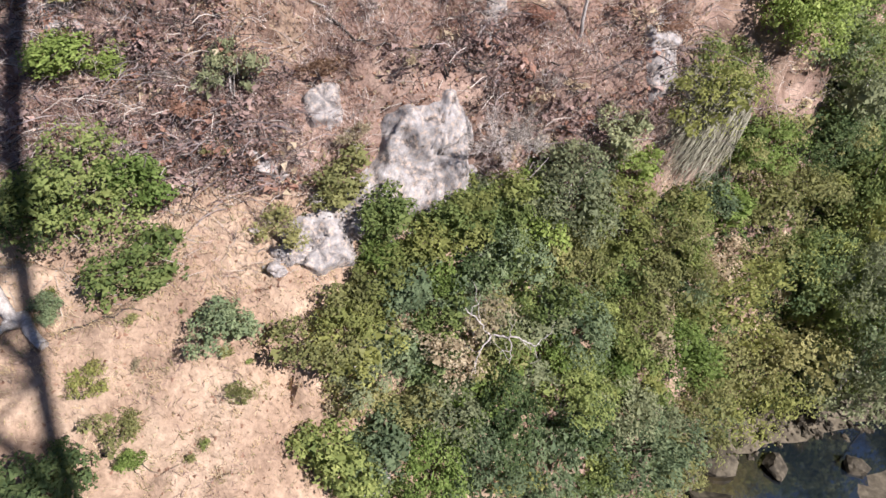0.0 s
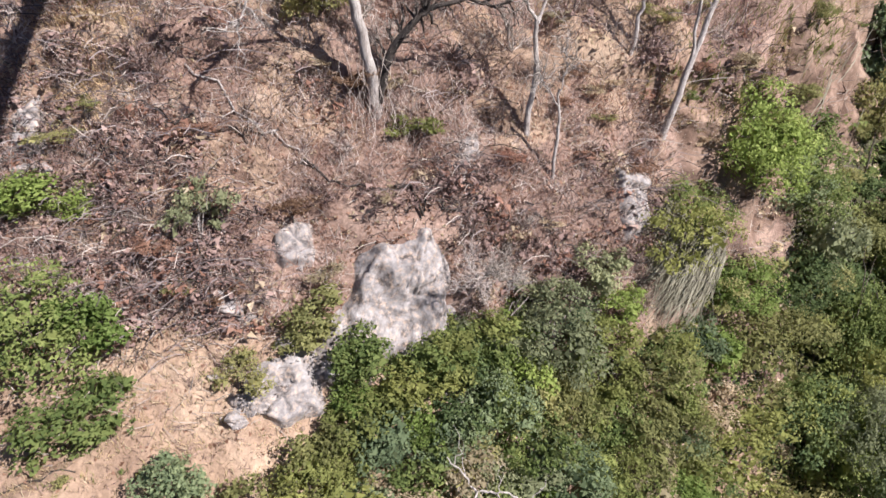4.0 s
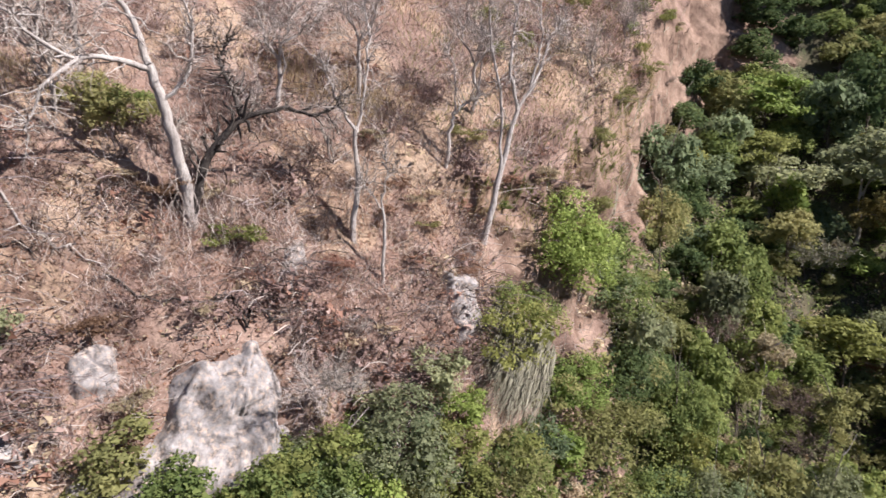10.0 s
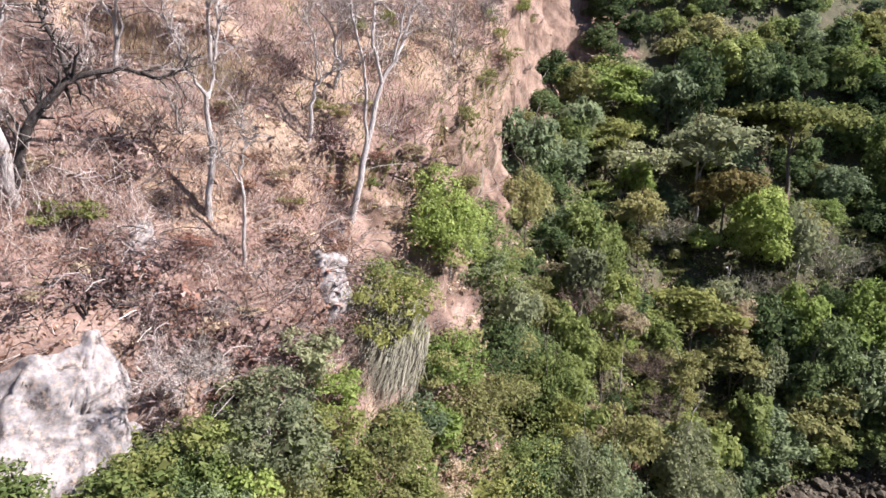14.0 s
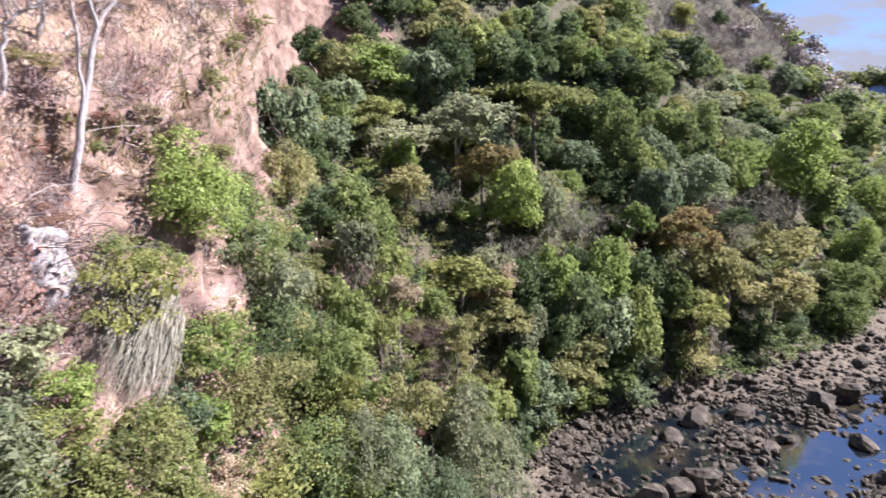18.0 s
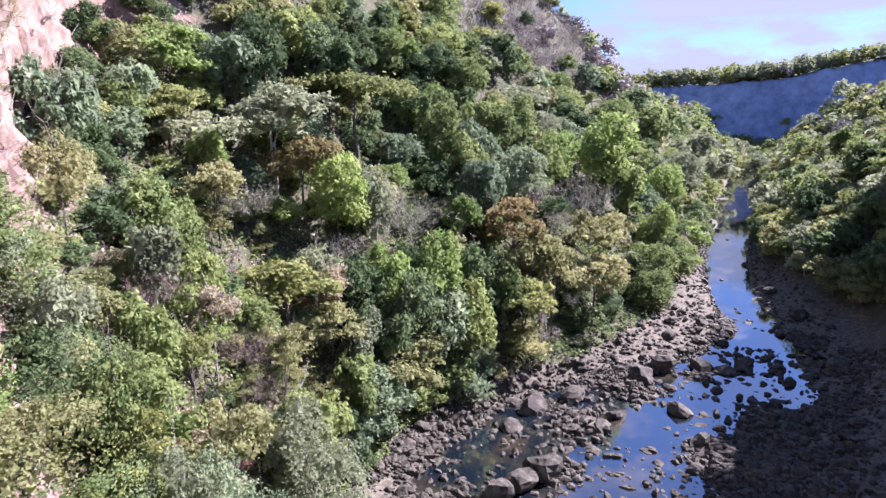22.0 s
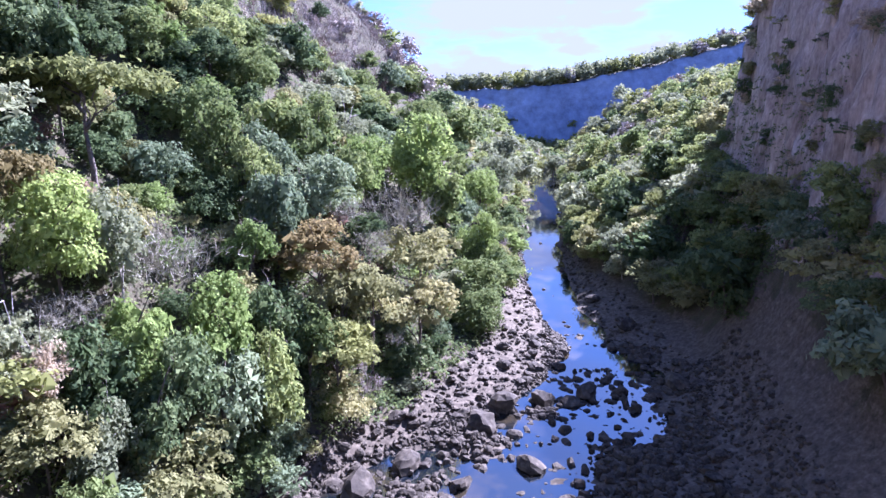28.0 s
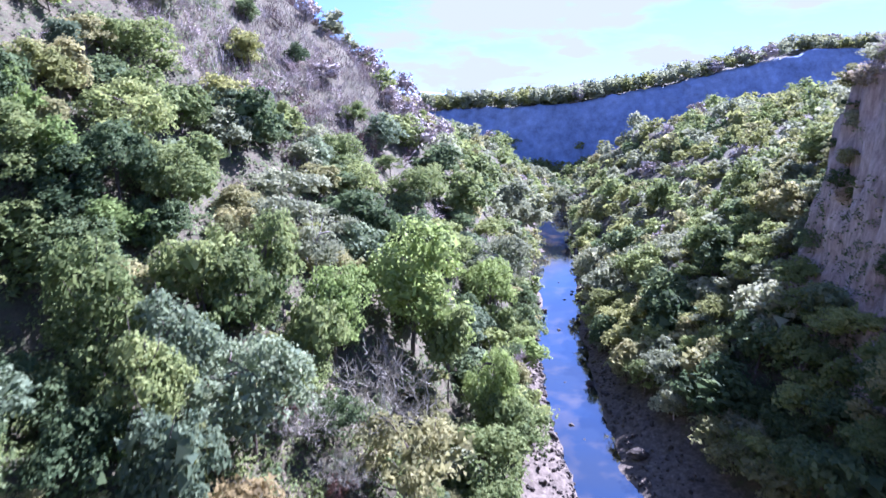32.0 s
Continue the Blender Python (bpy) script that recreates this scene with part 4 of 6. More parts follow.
crown("nearairy", "yellow", -33.2, 25.1, 22.2, 4.0)
crown("nearairy", "olive", -32.0, 17.3, 24.8, 3.5)
crown("near", "mid", -31.1, 25.0, 17.9, 4.0)
crown("near", "pale", -28.0, 26.9, 17.9, 3.5)
crown("near", "blue", -26.3, 29.6, 15.2, 4.2)
crown("near", "pale", -23.0, 39.3, 11.5, 4.7)
crown("nearairy", "yellow", -28.5, 8.4, 26.4, 3.0)
crown("nearairy", "olive", -30.8, 14.0, 22.8, 3.0)
crown("nearairy", "olive", -30.7, 17.8, 18.8, 3.7)
crown("near", "mid", -28.2, 24.9, 15.0, 3.0)
crown("near", "blue", -22.6, 30.1, 12.6, 3.6)
crown("near", "pale", -27.8, 43.4, 14.0, 3.8)
crown("dense", "mid", -28.9, 58.1, 12.0, 3.8)
crown("airy", "pale", -52.4, 62.7, 39.6, 5.1)
crown("dense", "mid", -49.9, 155.3, 64.2, 7.6)
crown("dense", "mid", -44.1, 143.0, 57.7, 4.7)
crown("dense", "bright", -48.8, 123.6, 58.1, 3.2)
crown("airy", "pale", -30.4, 156.8, 43.3, 7.1)
crown("airy", "pale", -22.7, 157.0, 37.7, 5.1)
crown("dense", "mid", -7.6, 194.3, 39.1, 6.7)
crown("dense", "mid", 3.2, 217.1, 35.0, 7.8)
crown("dense", "mid", -35.9, 136.4, 49.4, 5.1)
crown("dense", "dark", -40.9, 127.4, 51.0, 5.5)
crown("dense", "mid", -45.4, 117.0, 42.0, 6.6)
crown("dense", "mid", -23.9, 128.5, 39.9, 4.5)
crown("dense", "pale", 10.3, 193.8, 24.0, 8.1)
crown("dense", "pale", 23.7, 301.1, 22.2, 10.6)
crown("dense", "mid", -14.8, 225.9, 50.2, 7.3)
crown("dense", "mid", -34.2, 182.3, 53.7, 5.0)
crown("dense", "mid", -23.7, 185.8, 46.9, 6.3)
crown("dense", "bright", -44.9, 123.2, 52.1, 4.6)
crown("dense", "blue", -27.3, 107.6, 36.8, 4.2)
crown("dense", "mid", -16.7, 121.8, 32.8, 4.2)
plant("dense", "pale", 94.9, 418.9, 7.5, 13.8)
plant("dense", "mid", 122.7, 377.6, 7.5, 14.0)
plant("dense", "mid", 79.2, 226.0, 7.5, 14.2)
plant("dense", "mid", 72.9, 268.2, 7.5, 14.1)
plant("dense", "dark", 57.7, 189.9, 7.5, 14.3)
plant("dense", "dark", 55.7, 244.7, 7.5, 14.3)
plant("dense", "pale", 42.7, 223.6, 7.5, 14.8)
plant("dense", "dark", 45.6, 184.3, 7.5, 14.4)
plant("dense", "olive", 68.9, 425.3, 7.5, 14.0)
plant("dense", "olive", 100.7, 479.7, 7.5, 14.0)
plant("dense", "pale", 54.1, 155.5, 7.5, 14.7)
plant("dense", "mid", 49.1, 215.0, 7.5, 14.3)
plant("dense", "pale", 65.0, 410.2, 7.5, 14.0)
plant("dense", "mid", 58.4, 190.7, 7.5, 14.3)
plant("dense", "pale", 45.4, 242.9, 7.5, 14.6)
plant("dense", "dark", 46.3, 177.8, 7.5, 14.4)
plant("dense", "dark", 50.8, 152.3, 7.5, 14.5)
plant("dense", "dark", 41.2, 146.3, 7.5, 14.6)
plant("dense", "dark", 44.5, 115.9, 7.3, 14.5)
plant("near", "mid", -25.2, -28.5, 4.1, 5.8)
plant("near", "bright", -25.2, -26.4, 2.6, 3.9)
plant("near", "mid", -22.6, -26.7, 2.9, 4.2)
plant("near", "dark", -24.9, -31.9, 3.3, 4.8)
plant("near", "bright", -30.2, -28.6, 2.5, 2.8)
plant("near", "olive", -25.8, -15.2, 2.7, 3.6)
plant("nearairy", "pale", -28.2, -20.4, 1.7, 4.6)
plant("nearairy", "olive", -18.4, -16.9, 2.6, 4.3)
plant("near", "pale", -17.8, -14.4, 2.7, 4.0)
plant("near", "blue", -14.7, -13.4, 3.0, 4.4)
plant("nearairy", "yellow", -19.4, -15.1, 2.2, 3.8)
plant("nearairy", "olive", -23.5, -18.9, 1.8, 3.2)
plant("near", "pale", -27.8, 2.6, 2.4, 3.5)
plant("near", "blue", -18.9, -21.9, 2.1, 3.2)
plant("near", "blue", -21.4, -10.9, 2.9, 3.6)
plant("near", "dark", -22.6, -7.2, 2.5, 3.4)
plant("near", "blue", -22.5, -5.5, 3.1, 4.6)
plant("near", "pale", -25.9, -1.1, 3.8, 5.4)
plant("near", "bright", -24.7, -2.8, 2.8, 4.1)
plant("near", "blue", -21.4, -1.5, 3.7, 5.3)
plant("near", "olive", -23.7, -0.2, 3.2, 4.6)
plant("near", "mid", -18.2, -2.6, 3.4, 5.0)
plant("near", "dark", -16.8, -6.4, 3.5, 5.1)
plant("near", "pale", -16.6, -9.9, 3.1, 4.6)
plant("near", "blue", -18.1, -13.0, 2.5, 3.8)
plant("nearairy", "yellow", -18.5, -15.3, 2.7, 4.4)
plant("near", "bright", -14.2, -11.7, 3.4, 4.9)
plant("near", "blue", -14.5, -8.2, 3.6, 5.1)
plant("near", "blue", -16.0, -3.2, 3.9, 5.5)
plant("near", "mid", -13.1, -17.4, 3.0, 4.4)
plant("near", "pale", -18.8, 1.6, 3.8, 5.4)
plant("near", "blue", -17.6, 4.5, 4.4, 6.3)
plant("nearairy", "yellow", -22.8, 2.4, 3.1, 5.0)
plant("nearairy", "olive", -26.8, 5.9, 3.4, 5.5)
plant("near", "olive", -25.4, 7.2, 3.9, 5.6)
plant("near", "bright", -22.5, 7.1, 4.0, 5.8)
plant("near", "olive", -20.6, -14.3, 2.0, 2.8)
plant("near", "pale", -27.3, -1.3, 1.8, 2.8)
plant("nearairy", "dry", -20.0, -8.3, 2.8, 4.7)
plant("near", "blue", -21.2, -31.9, 1.1, 2.0)
plant("nearairy", "yellow", -17.2, -29.2, 1.2, 2.4)
plant("near", "bright", -14.2, -27.4, 0.9, 1.7)
plant("nearairy", "olive", -15.1, -28.0, 1.4, 2.7)
plant("nearairy", "olive", -16.1, -21.6, 0.9, 2.0)
plant("near", "dark", -13.2, -31.7, 2.9, 4.3)
plant("near", "olive", -35.8, -25.3, 1.9, 3.0)
plant("near", "olive", -36.6, -14.7, 1.8, 2.8)
plant("nearairy", "mid", -36.4, -13.1, 1.5, 2.8)
plant("near", "olive", -35.6, -13.3, 2.2, 3.4)
plant("nearairy", "yellow", -31.4, -8.1, 1.4, 2.6)
plant("near", "bright", -30.4, -27.0, 1.6, 2.0)
plant("nearairy", "yellow", -28.7, 15.2, 4.9, 7.5)
plant("nearairy", "olive", -30.5, 18.5, 4.5, 7.0)
plant("near", "bright", -31.5, 15.4, 3.3, 4.7)
plant("near", "bright", -33.3, 16.5, 3.5, 5.0)
plant("near", "mid", -36.6, 23.2, 3.9, 5.6)
plant("nearairy", "yellow", -30.1, 9.1, 3.7, 5.8)
plant("near", "dark", -35.2, 26.2, 4.6, 6.5)
plant("near", "dark", -33.2, 21.4, 3.6, 5.2)
plant("near", "dark", -30.9, 23.6, 5.2, 7.2)
plant("near", "mid", -30.7, 28.6, 5.9, 8.2)
plant("nearairy", "olive", -26.2, 15.4, 5.7, 8.6)
plant("nearairy", "olive", -26.8, 22.3, 6.0, 9.1)
plant("nearairy", "pale", -25.5, 28.4, 6.4, 9.7)
plant("nearairy", "olive", -22.4, 11.0, 4.7, 7.3)
plant("nearairy", "yellow", -24.6, 18.4, 4.4, 6.8)
plant("nearairy", "mid", -31.4, 10.5, 3.1, 5.0)
plant("near", "bright", -34.0, 17.1, 4.3, 6.1)
plant("scrub", "brown", -24.6, -19.6, 1.5, 1.9)
plant("scrub", "brown", -24.9, -18.2, 1.6, 2.0)
plant("scrub", "brown", -24.2, -17.0, 1.4, 1.8)
plant("scrub", "brown", -25.6, -20.6, 1.5, 1.7)
plant("scrub", "brown", -23.9, -21.2, 1.3, 1.5)
plant("scrub", "brown", -26.2, -17.6, 1.3, 1.6)
# Bushes that close the cover above the river.
rn = np.random.default_rng(15)
made = 0
for _ in range(4000):
    y, c = rn.uniform(-18, 26), rn.uniform(4.8, 8.0)
    x, _, z = across(c, y)
    R = rn.uniform(1.2, 2.7)
    if (y < -6 and c < 5.2) or (y < -13 and c < 6.3) or (y < -16 and c < 7.0) or not free(x, y, -0.08 * R):
        continue
    plant("near" if rn.random() < 0.62 else "nearairy", choose(rn, [("mid", 30), ("blue", 20), ("pale", 14), ("bright", 10), ("dark", 6), ("olive", 10), ("yellow", 8), ("dry", 6)]), x, y, R, R * rn.uniform(1.2, 1.9), "above the river")
    made += 1
    if made >= 150:
        break

# Trees that close round the shaded hollow and over the head of the slope.
# Leaf colour is dark on these crowns to paint in the hollow's shade.
crown("dense", "dark", -38.5, 101.0, 32.5, 5.4)
crown("dense", "dark", -46.5, 100.5, 38.0, 5.2)
crown("dense", "dark", -31.0, 98.5, 30.5, 4.2)
crown("dense", "dark", -41.0, 119.0, 41.0, 6.0)
crown("dense", "dark", -50.0, 111.0, 44.0, 6.0)
crown("dense", "dark", -43.5, 92.5, 36.5, 4.4)
rd = np.random.default_rng(19)
made = 0
for _ in range(3000):
    y, c = rd.uniform(52, 128), rd.uniform(2.5, 4.6)
    x, _, z = across(c, y)
    R = rd.uniform(2.8, 4.8)
    if (y < 72 and c < 3.7) or not free(x, y, 0.1 * R):
        continue
    plant("dense", choose(rd, [("dark", 5), ("mid", 4), ("blue", 2), ("olive", 2)]), x, y, R, R * rd.uniform(1.6, 2.2))
    made += 1
    if made >= 80:
        break
# The rest of the wood on both sides: lower trees between the tall ones.
rw = np.random.default_rng(5)
FOREST = [("dark", 24), ("mid", 30), ("blue", 9), ("bright", 5), ("olive", 22), ("pale", 9), ("yellow", 5)]
made = 0
for _ in range(16000):
    y = 24 + 200 * rw.random() ** 0.85
    c = rw.uniform(3.95, 8.05) if y < 80 else rw.uniform(2.4, 8.35 if y > 130 else 8.0)
    x, _, z = across(c, y)
    hill = (y > 150 and z > 54) or (y > 188 and z > 36)
    R = rw.uniform(2.6, 4.6) * (1.0 if y > 60 else 0.75) * (1.2 if y > 150 else 1)
    if z > 92 or (x + 43) ** 2 + (y - 109) ** 2 < 80 or not free(x, y, (0.1 if y < 130 else 0.2) * R):
        continue
    if hill and rw.random() < 0.82:
        plant("bare", "grey" if rw.random() < 0.7 else "brown", x, y, R * 0.9, R * 1.4)
    else:
        shape = choose(rw, [("dense", 62), ("airy", 26), ("farbare", 9)])
        plant(shape, "grey" if shape == "farbare" else choose(rw, FOREST), x, y, R, R * rw.uniform(1.5, 2.2))
    made += 1
    if made >= 300:
        break
made = 0
for _ in range(9000):
    y, c = rw.uniform(24, 125), rw.uniform(4.2, 8.1)
    x, _, z = across(c, y)
    R = rw.uniform(1.5, 2.6)
    if (x + 43) ** 2 + (y - 109) ** 2 < 60 or not free(x, y, 0.02 * R):
        continue
    plant("near" if rw.random() < 0.5 else "nearairy", choose(rw, FOREST + [("dry", 14), ("rust", 9)]), x, y, R, R * rw.uniform(1.4, 2.0), "on the forested slope")
    made += 1
    if made >= 110:
        break
for k in range(44):
    x, y, z = across(rw.uniform(7.35, 8.15), rw.uniform(50, 128))
    R = rw.uniform(1.4, 2.7)
    plant("near", choose(rw, [("mid", 3), ("blue", 3), ("pale", 3), ("dark", 2), ("olive", 3)]), x, y, R, R * rw.uniform(1.3, 1.9), "by the river")
made = 0
# Paler, yellower leaves paint sunlight into the crowns of this bank.
SUNNY = [("dark", 8), ("mid", 26), ("olive", 18), ("pale", 24), ("yellow", 22)]
for _ in range(5000):
    y = rw.uniform(70, 215)
    c = rw.uniform(12.9, 15.0) if y < 168 else rw.uniform(12.5, 17.0)
    x, _, z = across(c, y)
    R = rw.uniform(3.6, 6.4)
    if (y < 112 and c < 14.3) or (y < 125 and c < 13.6) or not free(x, y, 0.2 * R):
        continue
    plant(choose(rw, [("dense", 50), ("airy", 45)]), choose(rw, SUNNY if y > 150 else FOREST), x, y, R, R * rw.uniform(1.5, 2.0))
    made += 1
    if made >= 130:
        break

# The far woods, beyond where trees can be told apart: one mesh.
pieces, shades = [], []
variants = []
for k in range(3):
    _, crown_me, R0, H0 = tree_meshes("far", k)
    vv = np.zeros(len(crown_me.vertices) * 3, np.float32)
    crown_me.vertices.foreach_get("co", vv)
    ff = np.zeros(len(crown_me.loops), np.int32)
    crown_me.loops.foreach_get("vertex_index", ff)
    variants.append((vv.reshape(-1, 3), ff.reshape(-1, 3), R0, H0))
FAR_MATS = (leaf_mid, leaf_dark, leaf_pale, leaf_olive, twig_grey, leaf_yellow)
made = 0
for _ in range(30000):
    pickside = rw.random()
    y = rw.uniform(196, 590)
    c = rw.uniform(2.0, 8.7) if pickside < 0.3 else rw.uniform(12.4, 17.5)
    if pickside > 0.42:
        y = 170 + 260 * rw.random() ** 1.3
    elif y > 420 and rw.random() < 0.4:
        c = rw.uniform(8.0, 13.0)
    if pickside > 0.68:
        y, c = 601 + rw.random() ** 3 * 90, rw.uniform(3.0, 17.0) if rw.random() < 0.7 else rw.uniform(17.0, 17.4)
    x, _, z = across(c, y)
    R = rw.uniform(3.0, 5.6) * (1.1 if y < 330 else 1.5 if y < 600 else 1.9)
    if (y < 215 and c < 9) or not free(x, y, (0.22 if y < 600 else -0.1) * R):
        continue
    TAKEN.append((x, y, R))
    vv, ff, R0, H0 = variants[made % 3]
    a = rw.uniform(0, 6.28)
    turn = np.array([[np.cos(a), -np.sin(a), 0], [np.sin(a), np.cos(a), 0], [0, 0, 1]])
    h = R * rw.uniform(1.5, 2.0)
    pieces.append((vv @ turn.T * [R / R0, R / R0, h / H0] + [x, y, z - 0.4], ff))
    dryish = c < 9 and z > 40
    # Paler mixes on the plateau and right bank put distance haze into leaf colour.
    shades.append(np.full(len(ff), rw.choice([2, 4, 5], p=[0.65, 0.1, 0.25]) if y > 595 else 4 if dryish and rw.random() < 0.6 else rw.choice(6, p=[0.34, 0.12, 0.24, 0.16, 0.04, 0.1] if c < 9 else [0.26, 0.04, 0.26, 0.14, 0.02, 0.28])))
    made += 1
    if made >= 1300:
        break
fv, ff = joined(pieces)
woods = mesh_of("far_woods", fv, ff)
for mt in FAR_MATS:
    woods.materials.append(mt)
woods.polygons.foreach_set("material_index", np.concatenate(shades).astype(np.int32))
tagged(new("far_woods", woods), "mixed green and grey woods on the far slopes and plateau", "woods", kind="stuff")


def scatter(r, n, yr, cr, keep=None):
    """Random places on the land."""
    out = []
    while len(out) < n:
        y, c = r.uniform(*yr), r.uniform(*cr)
        if keep and not keep(c, y):
            continue
        out.append(across(c, y))
    return np.array(out)


# Undergrowth between the trees: leaves in loose heaps near the ground.
for name, mats, count, yr, cr, height, size, words in (
        ("undergrowth", leaf_mid, 76000, (22, 130), (4.05, 8.3), 2.6, 0.4, "green undergrowth covering the forest floor between the trees"),
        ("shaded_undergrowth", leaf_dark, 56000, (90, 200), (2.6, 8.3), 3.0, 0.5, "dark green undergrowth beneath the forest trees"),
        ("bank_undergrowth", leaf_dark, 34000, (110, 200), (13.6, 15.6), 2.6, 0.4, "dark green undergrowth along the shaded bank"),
        # Dark leaves put the shade of gaps between the bushes into colour.
        ("slope_undergrowth", leaf_dark, 36000, (-9, 28), (4.9, 8.2), 1.1, 0.3, "lower slope undergrowth above the river, dark green for shaded gaps"),
        ("dry_undergrowth", leaf_dry, 18000, (10, 70), (3.9, 8.0), 1.6, 0.3, "dry tan undergrowth among the lower trees")):
    r = np.random.default_rng(sum(map(ord, name)))
    heaps = scatter(r, count // 16, yr, cr)
    pts = np.repeat(heaps, 16, 0)
    d = directions(r, len(pts), -0.1)
    spread = r.uniform(0.6, 1.3, len(heaps)).repeat(16)[:, None] * height * 0.42
    pts = pts + d * spread * r.uniform(0.7, 1, len(pts))[:, None] * [1, 1, 0.9]
    v, fcs = leaf_cloud(r, pts, d, size, 0.4, 0.65)
    tagged(new(name, mesh_of(name, v, fcs, mats)), words, "undergrowth", kind="stuff")

# Leafless scrub over the upper hill: past counting.
rh = np.random.default_rng(71)
hubs = scatter(rh, 3400, (100, 300), (1.4, 5.4), lambda c, y: (y > 165 or c < 3.2) and across(c, y)[2] > 42)
spots = np.repeat(hubs, 11, 0) + rh.normal(0, 0.9, (len(hubs) * 11, 3)) * [1, 1, 0.1]
way = rh.normal(0, 0.4, (len(spots), 3)) + [0.1, 0, 1]
way /= np.linalg.norm(way, axis=1)[:, None]
v, f = ribbons(rh, spots, way, rh.uniform(1.2, 3.6, len(spots)), 0.055)
me = mesh_of("hill_scrub", v, f, twig_grey)
me.materials.append(twig_brown)
me.polygons.foreach_set("material_index", np.tile(np.repeat((rh.random(len(hubs)) < 0.35).astype(np.int32), 11), 3))
tagged(new("hill_scrub", me), "grey and pinkish leafless scrub covering the upper hill", "scrub", kind="stuff")

# ---------------------------------------------------------------- rocks of the river
def rock_mesh(seed, rings=7, segs=10, rough=0.35, mat=None):
    """A worn boulder of radius about 1, flat below, with chipped faces."""
    r = np.random.default_rng(seed)
    th = np.linspace(0, np.pi, rings + 1)
    v = [(0, 0, 1.0)]
    for t in th[1:-1]:
        for k in range(segs):
            a = 2 * np.pi * (k + 0.5 * r.random()) / segs
            v.append((np.sin(t) * np.cos(a), np.sin(t) * np.sin(a), np.cos(t)))
    v.append((0, 0, -1.0))
    v = np.array(v)
    for _ in range(11):  # cut facets
        n = r.normal(0, 1, 3)
        n /= np.linalg.norm(n)
        d = r.uniform(0.5, 0.88)
        over = np.maximum(v @ n - d, 0)
        v -= over[:, None] * n
    v *= (1 + rough * 0.5 * vnoise(v + seed * 7.1, 0.8, seed, 3))[:, None]
    v *= r.uniform(0.75, 1.25, 3) * [1, 1, 0.72]
    f = []
    for k in range(segs):
        f.append((0, 1 + k, 1 + (k + 1) % segs))
        f.append((len(v) - 1, 1 + (rings - 2) * segs + (k + 1) % segs, 1 + (rings - 2) * segs + k))
        for q in range(rings - 2):
            a, b = 1 + q * segs + k, 1 + q * segs + (k + 1) % segs
            f.append((a, a + segs, b + segs))
            f.append((a, b + segs, b))
    return mesh_of("boulder", v, np.array(f), mat or boulder_rock)


BOULDERS = [rock_mesh(k) for k in range(9)]
rb = np.random.default_rng(21)


def boulder(x, y, size, k, label="weathered grey-brown boulder lying in the river bed", tall=1.0, sink=0.35):
    ob = new("boulder", BOULDERS[k % 9])
    z = max(ground(x, y), -0.35)
    ob.matrix_world = Matrix.LocRotScale((x, y, z + size * (0.72 * tall - sink) * 0.8), Euler((rb.normal(0, 0.15), rb.normal(0, 0.15), rb.uniform(0, 6.28))), Vector((size, size, size * tall)))
    return tagged(ob, label, "boulder", group="boulders of the river")


for x, y, size in ((-11.1, 79.5, 2.9), (-6.0, 84.0, 2.2), (-7.0, 62.5, 2.6), (-9.2, 59.5, 2.4), (-11.5, 57.0, 2.2), (8.7, 83.7, 1.9), (19.6, 103.3, 2.0), (16.5, 100.5, 1.6),
                   (24.5, 104.0, 1.4), (3.5, 92.0, 2.6), (7.0, 99.0, 2.9), (12.5, 101.0, 2.3), (0.5, 80.0, 1.7), (-1.5, 76.0, 1.5), (33.5, 104.5, 2.2), (14.5, 92.5, 1.0), (19.0, 91.0, 0.9),
                   (-13.0, 72.5, 1.7), (11.0, 75.0, 1.5), (28.0, 122.0, 1.3), (33.0, 130.0, 2.2), (30.0, 147.0, 1.8), (-20.0, 20.0, 1.5), (-21.5, 15.0, 1.9), (-17.5, 12.5, 2.1), (-19.0, 27.0, 1.2)):
    boulder(x, y, size, int(abs(x * 7 + y)), "large rounded grey-brown boulder at the water's edge")
for k in range(270):
    y = rb.choice([rb.uniform(10, 60), rb.uniform(60, 128), rb.uniform(60, 128), rb.uniform(128, 330)])
    c = rb.uniform(8.3, 12.6) if rb.random() < 0.7 else rb.uniform(8.1, 9.2)
    x, _, z = across(c, y)
    if z < -0.5 and rb.random() < 0.45:
        continue
    boulder(x, y, rb.choice([rb.uniform(0.4, 0.8), rb.uniform(0.6, 1.3)]), k)

# Cobbles: too many to count, one mesh.
protos = []
for k in range(6):
    me = rock_mesh(50 + k, 4, 5, 0.4)
    vv = np.zeros(len(me.vertices) * 3, np.float32)
    me.vertices.foreach_get("co", vv)
    ff = np.zeros(len(me.loops), np.int32)
    me.loops.foreach_get("vertex_index", ff)
    protos.append((vv.reshape(-1, 3), ff.reshape(-1, 3)))


def stones(name, places, sizes, mat, label, r):
    out = []
    for i, (p, s) in enumerate(zip(places, sizes)):
        v, f = protos[i % 6]
        a = r.uniform(0, 6.28)
        turn = np.array([[np.cos(a), -np.sin(a), 0], [np.sin(a), np.cos(a), 0], [0, 0, 1]])
        out.append((v @ turn.T * s * r.uniform(0.7, 1.3, 3) + p + [0, 0, 0.2 * s], f))
    v, f = joined(out)
    return tagged(new(name, mesh_of(name, v, f, mat)), label, "stones", kind="stuff")


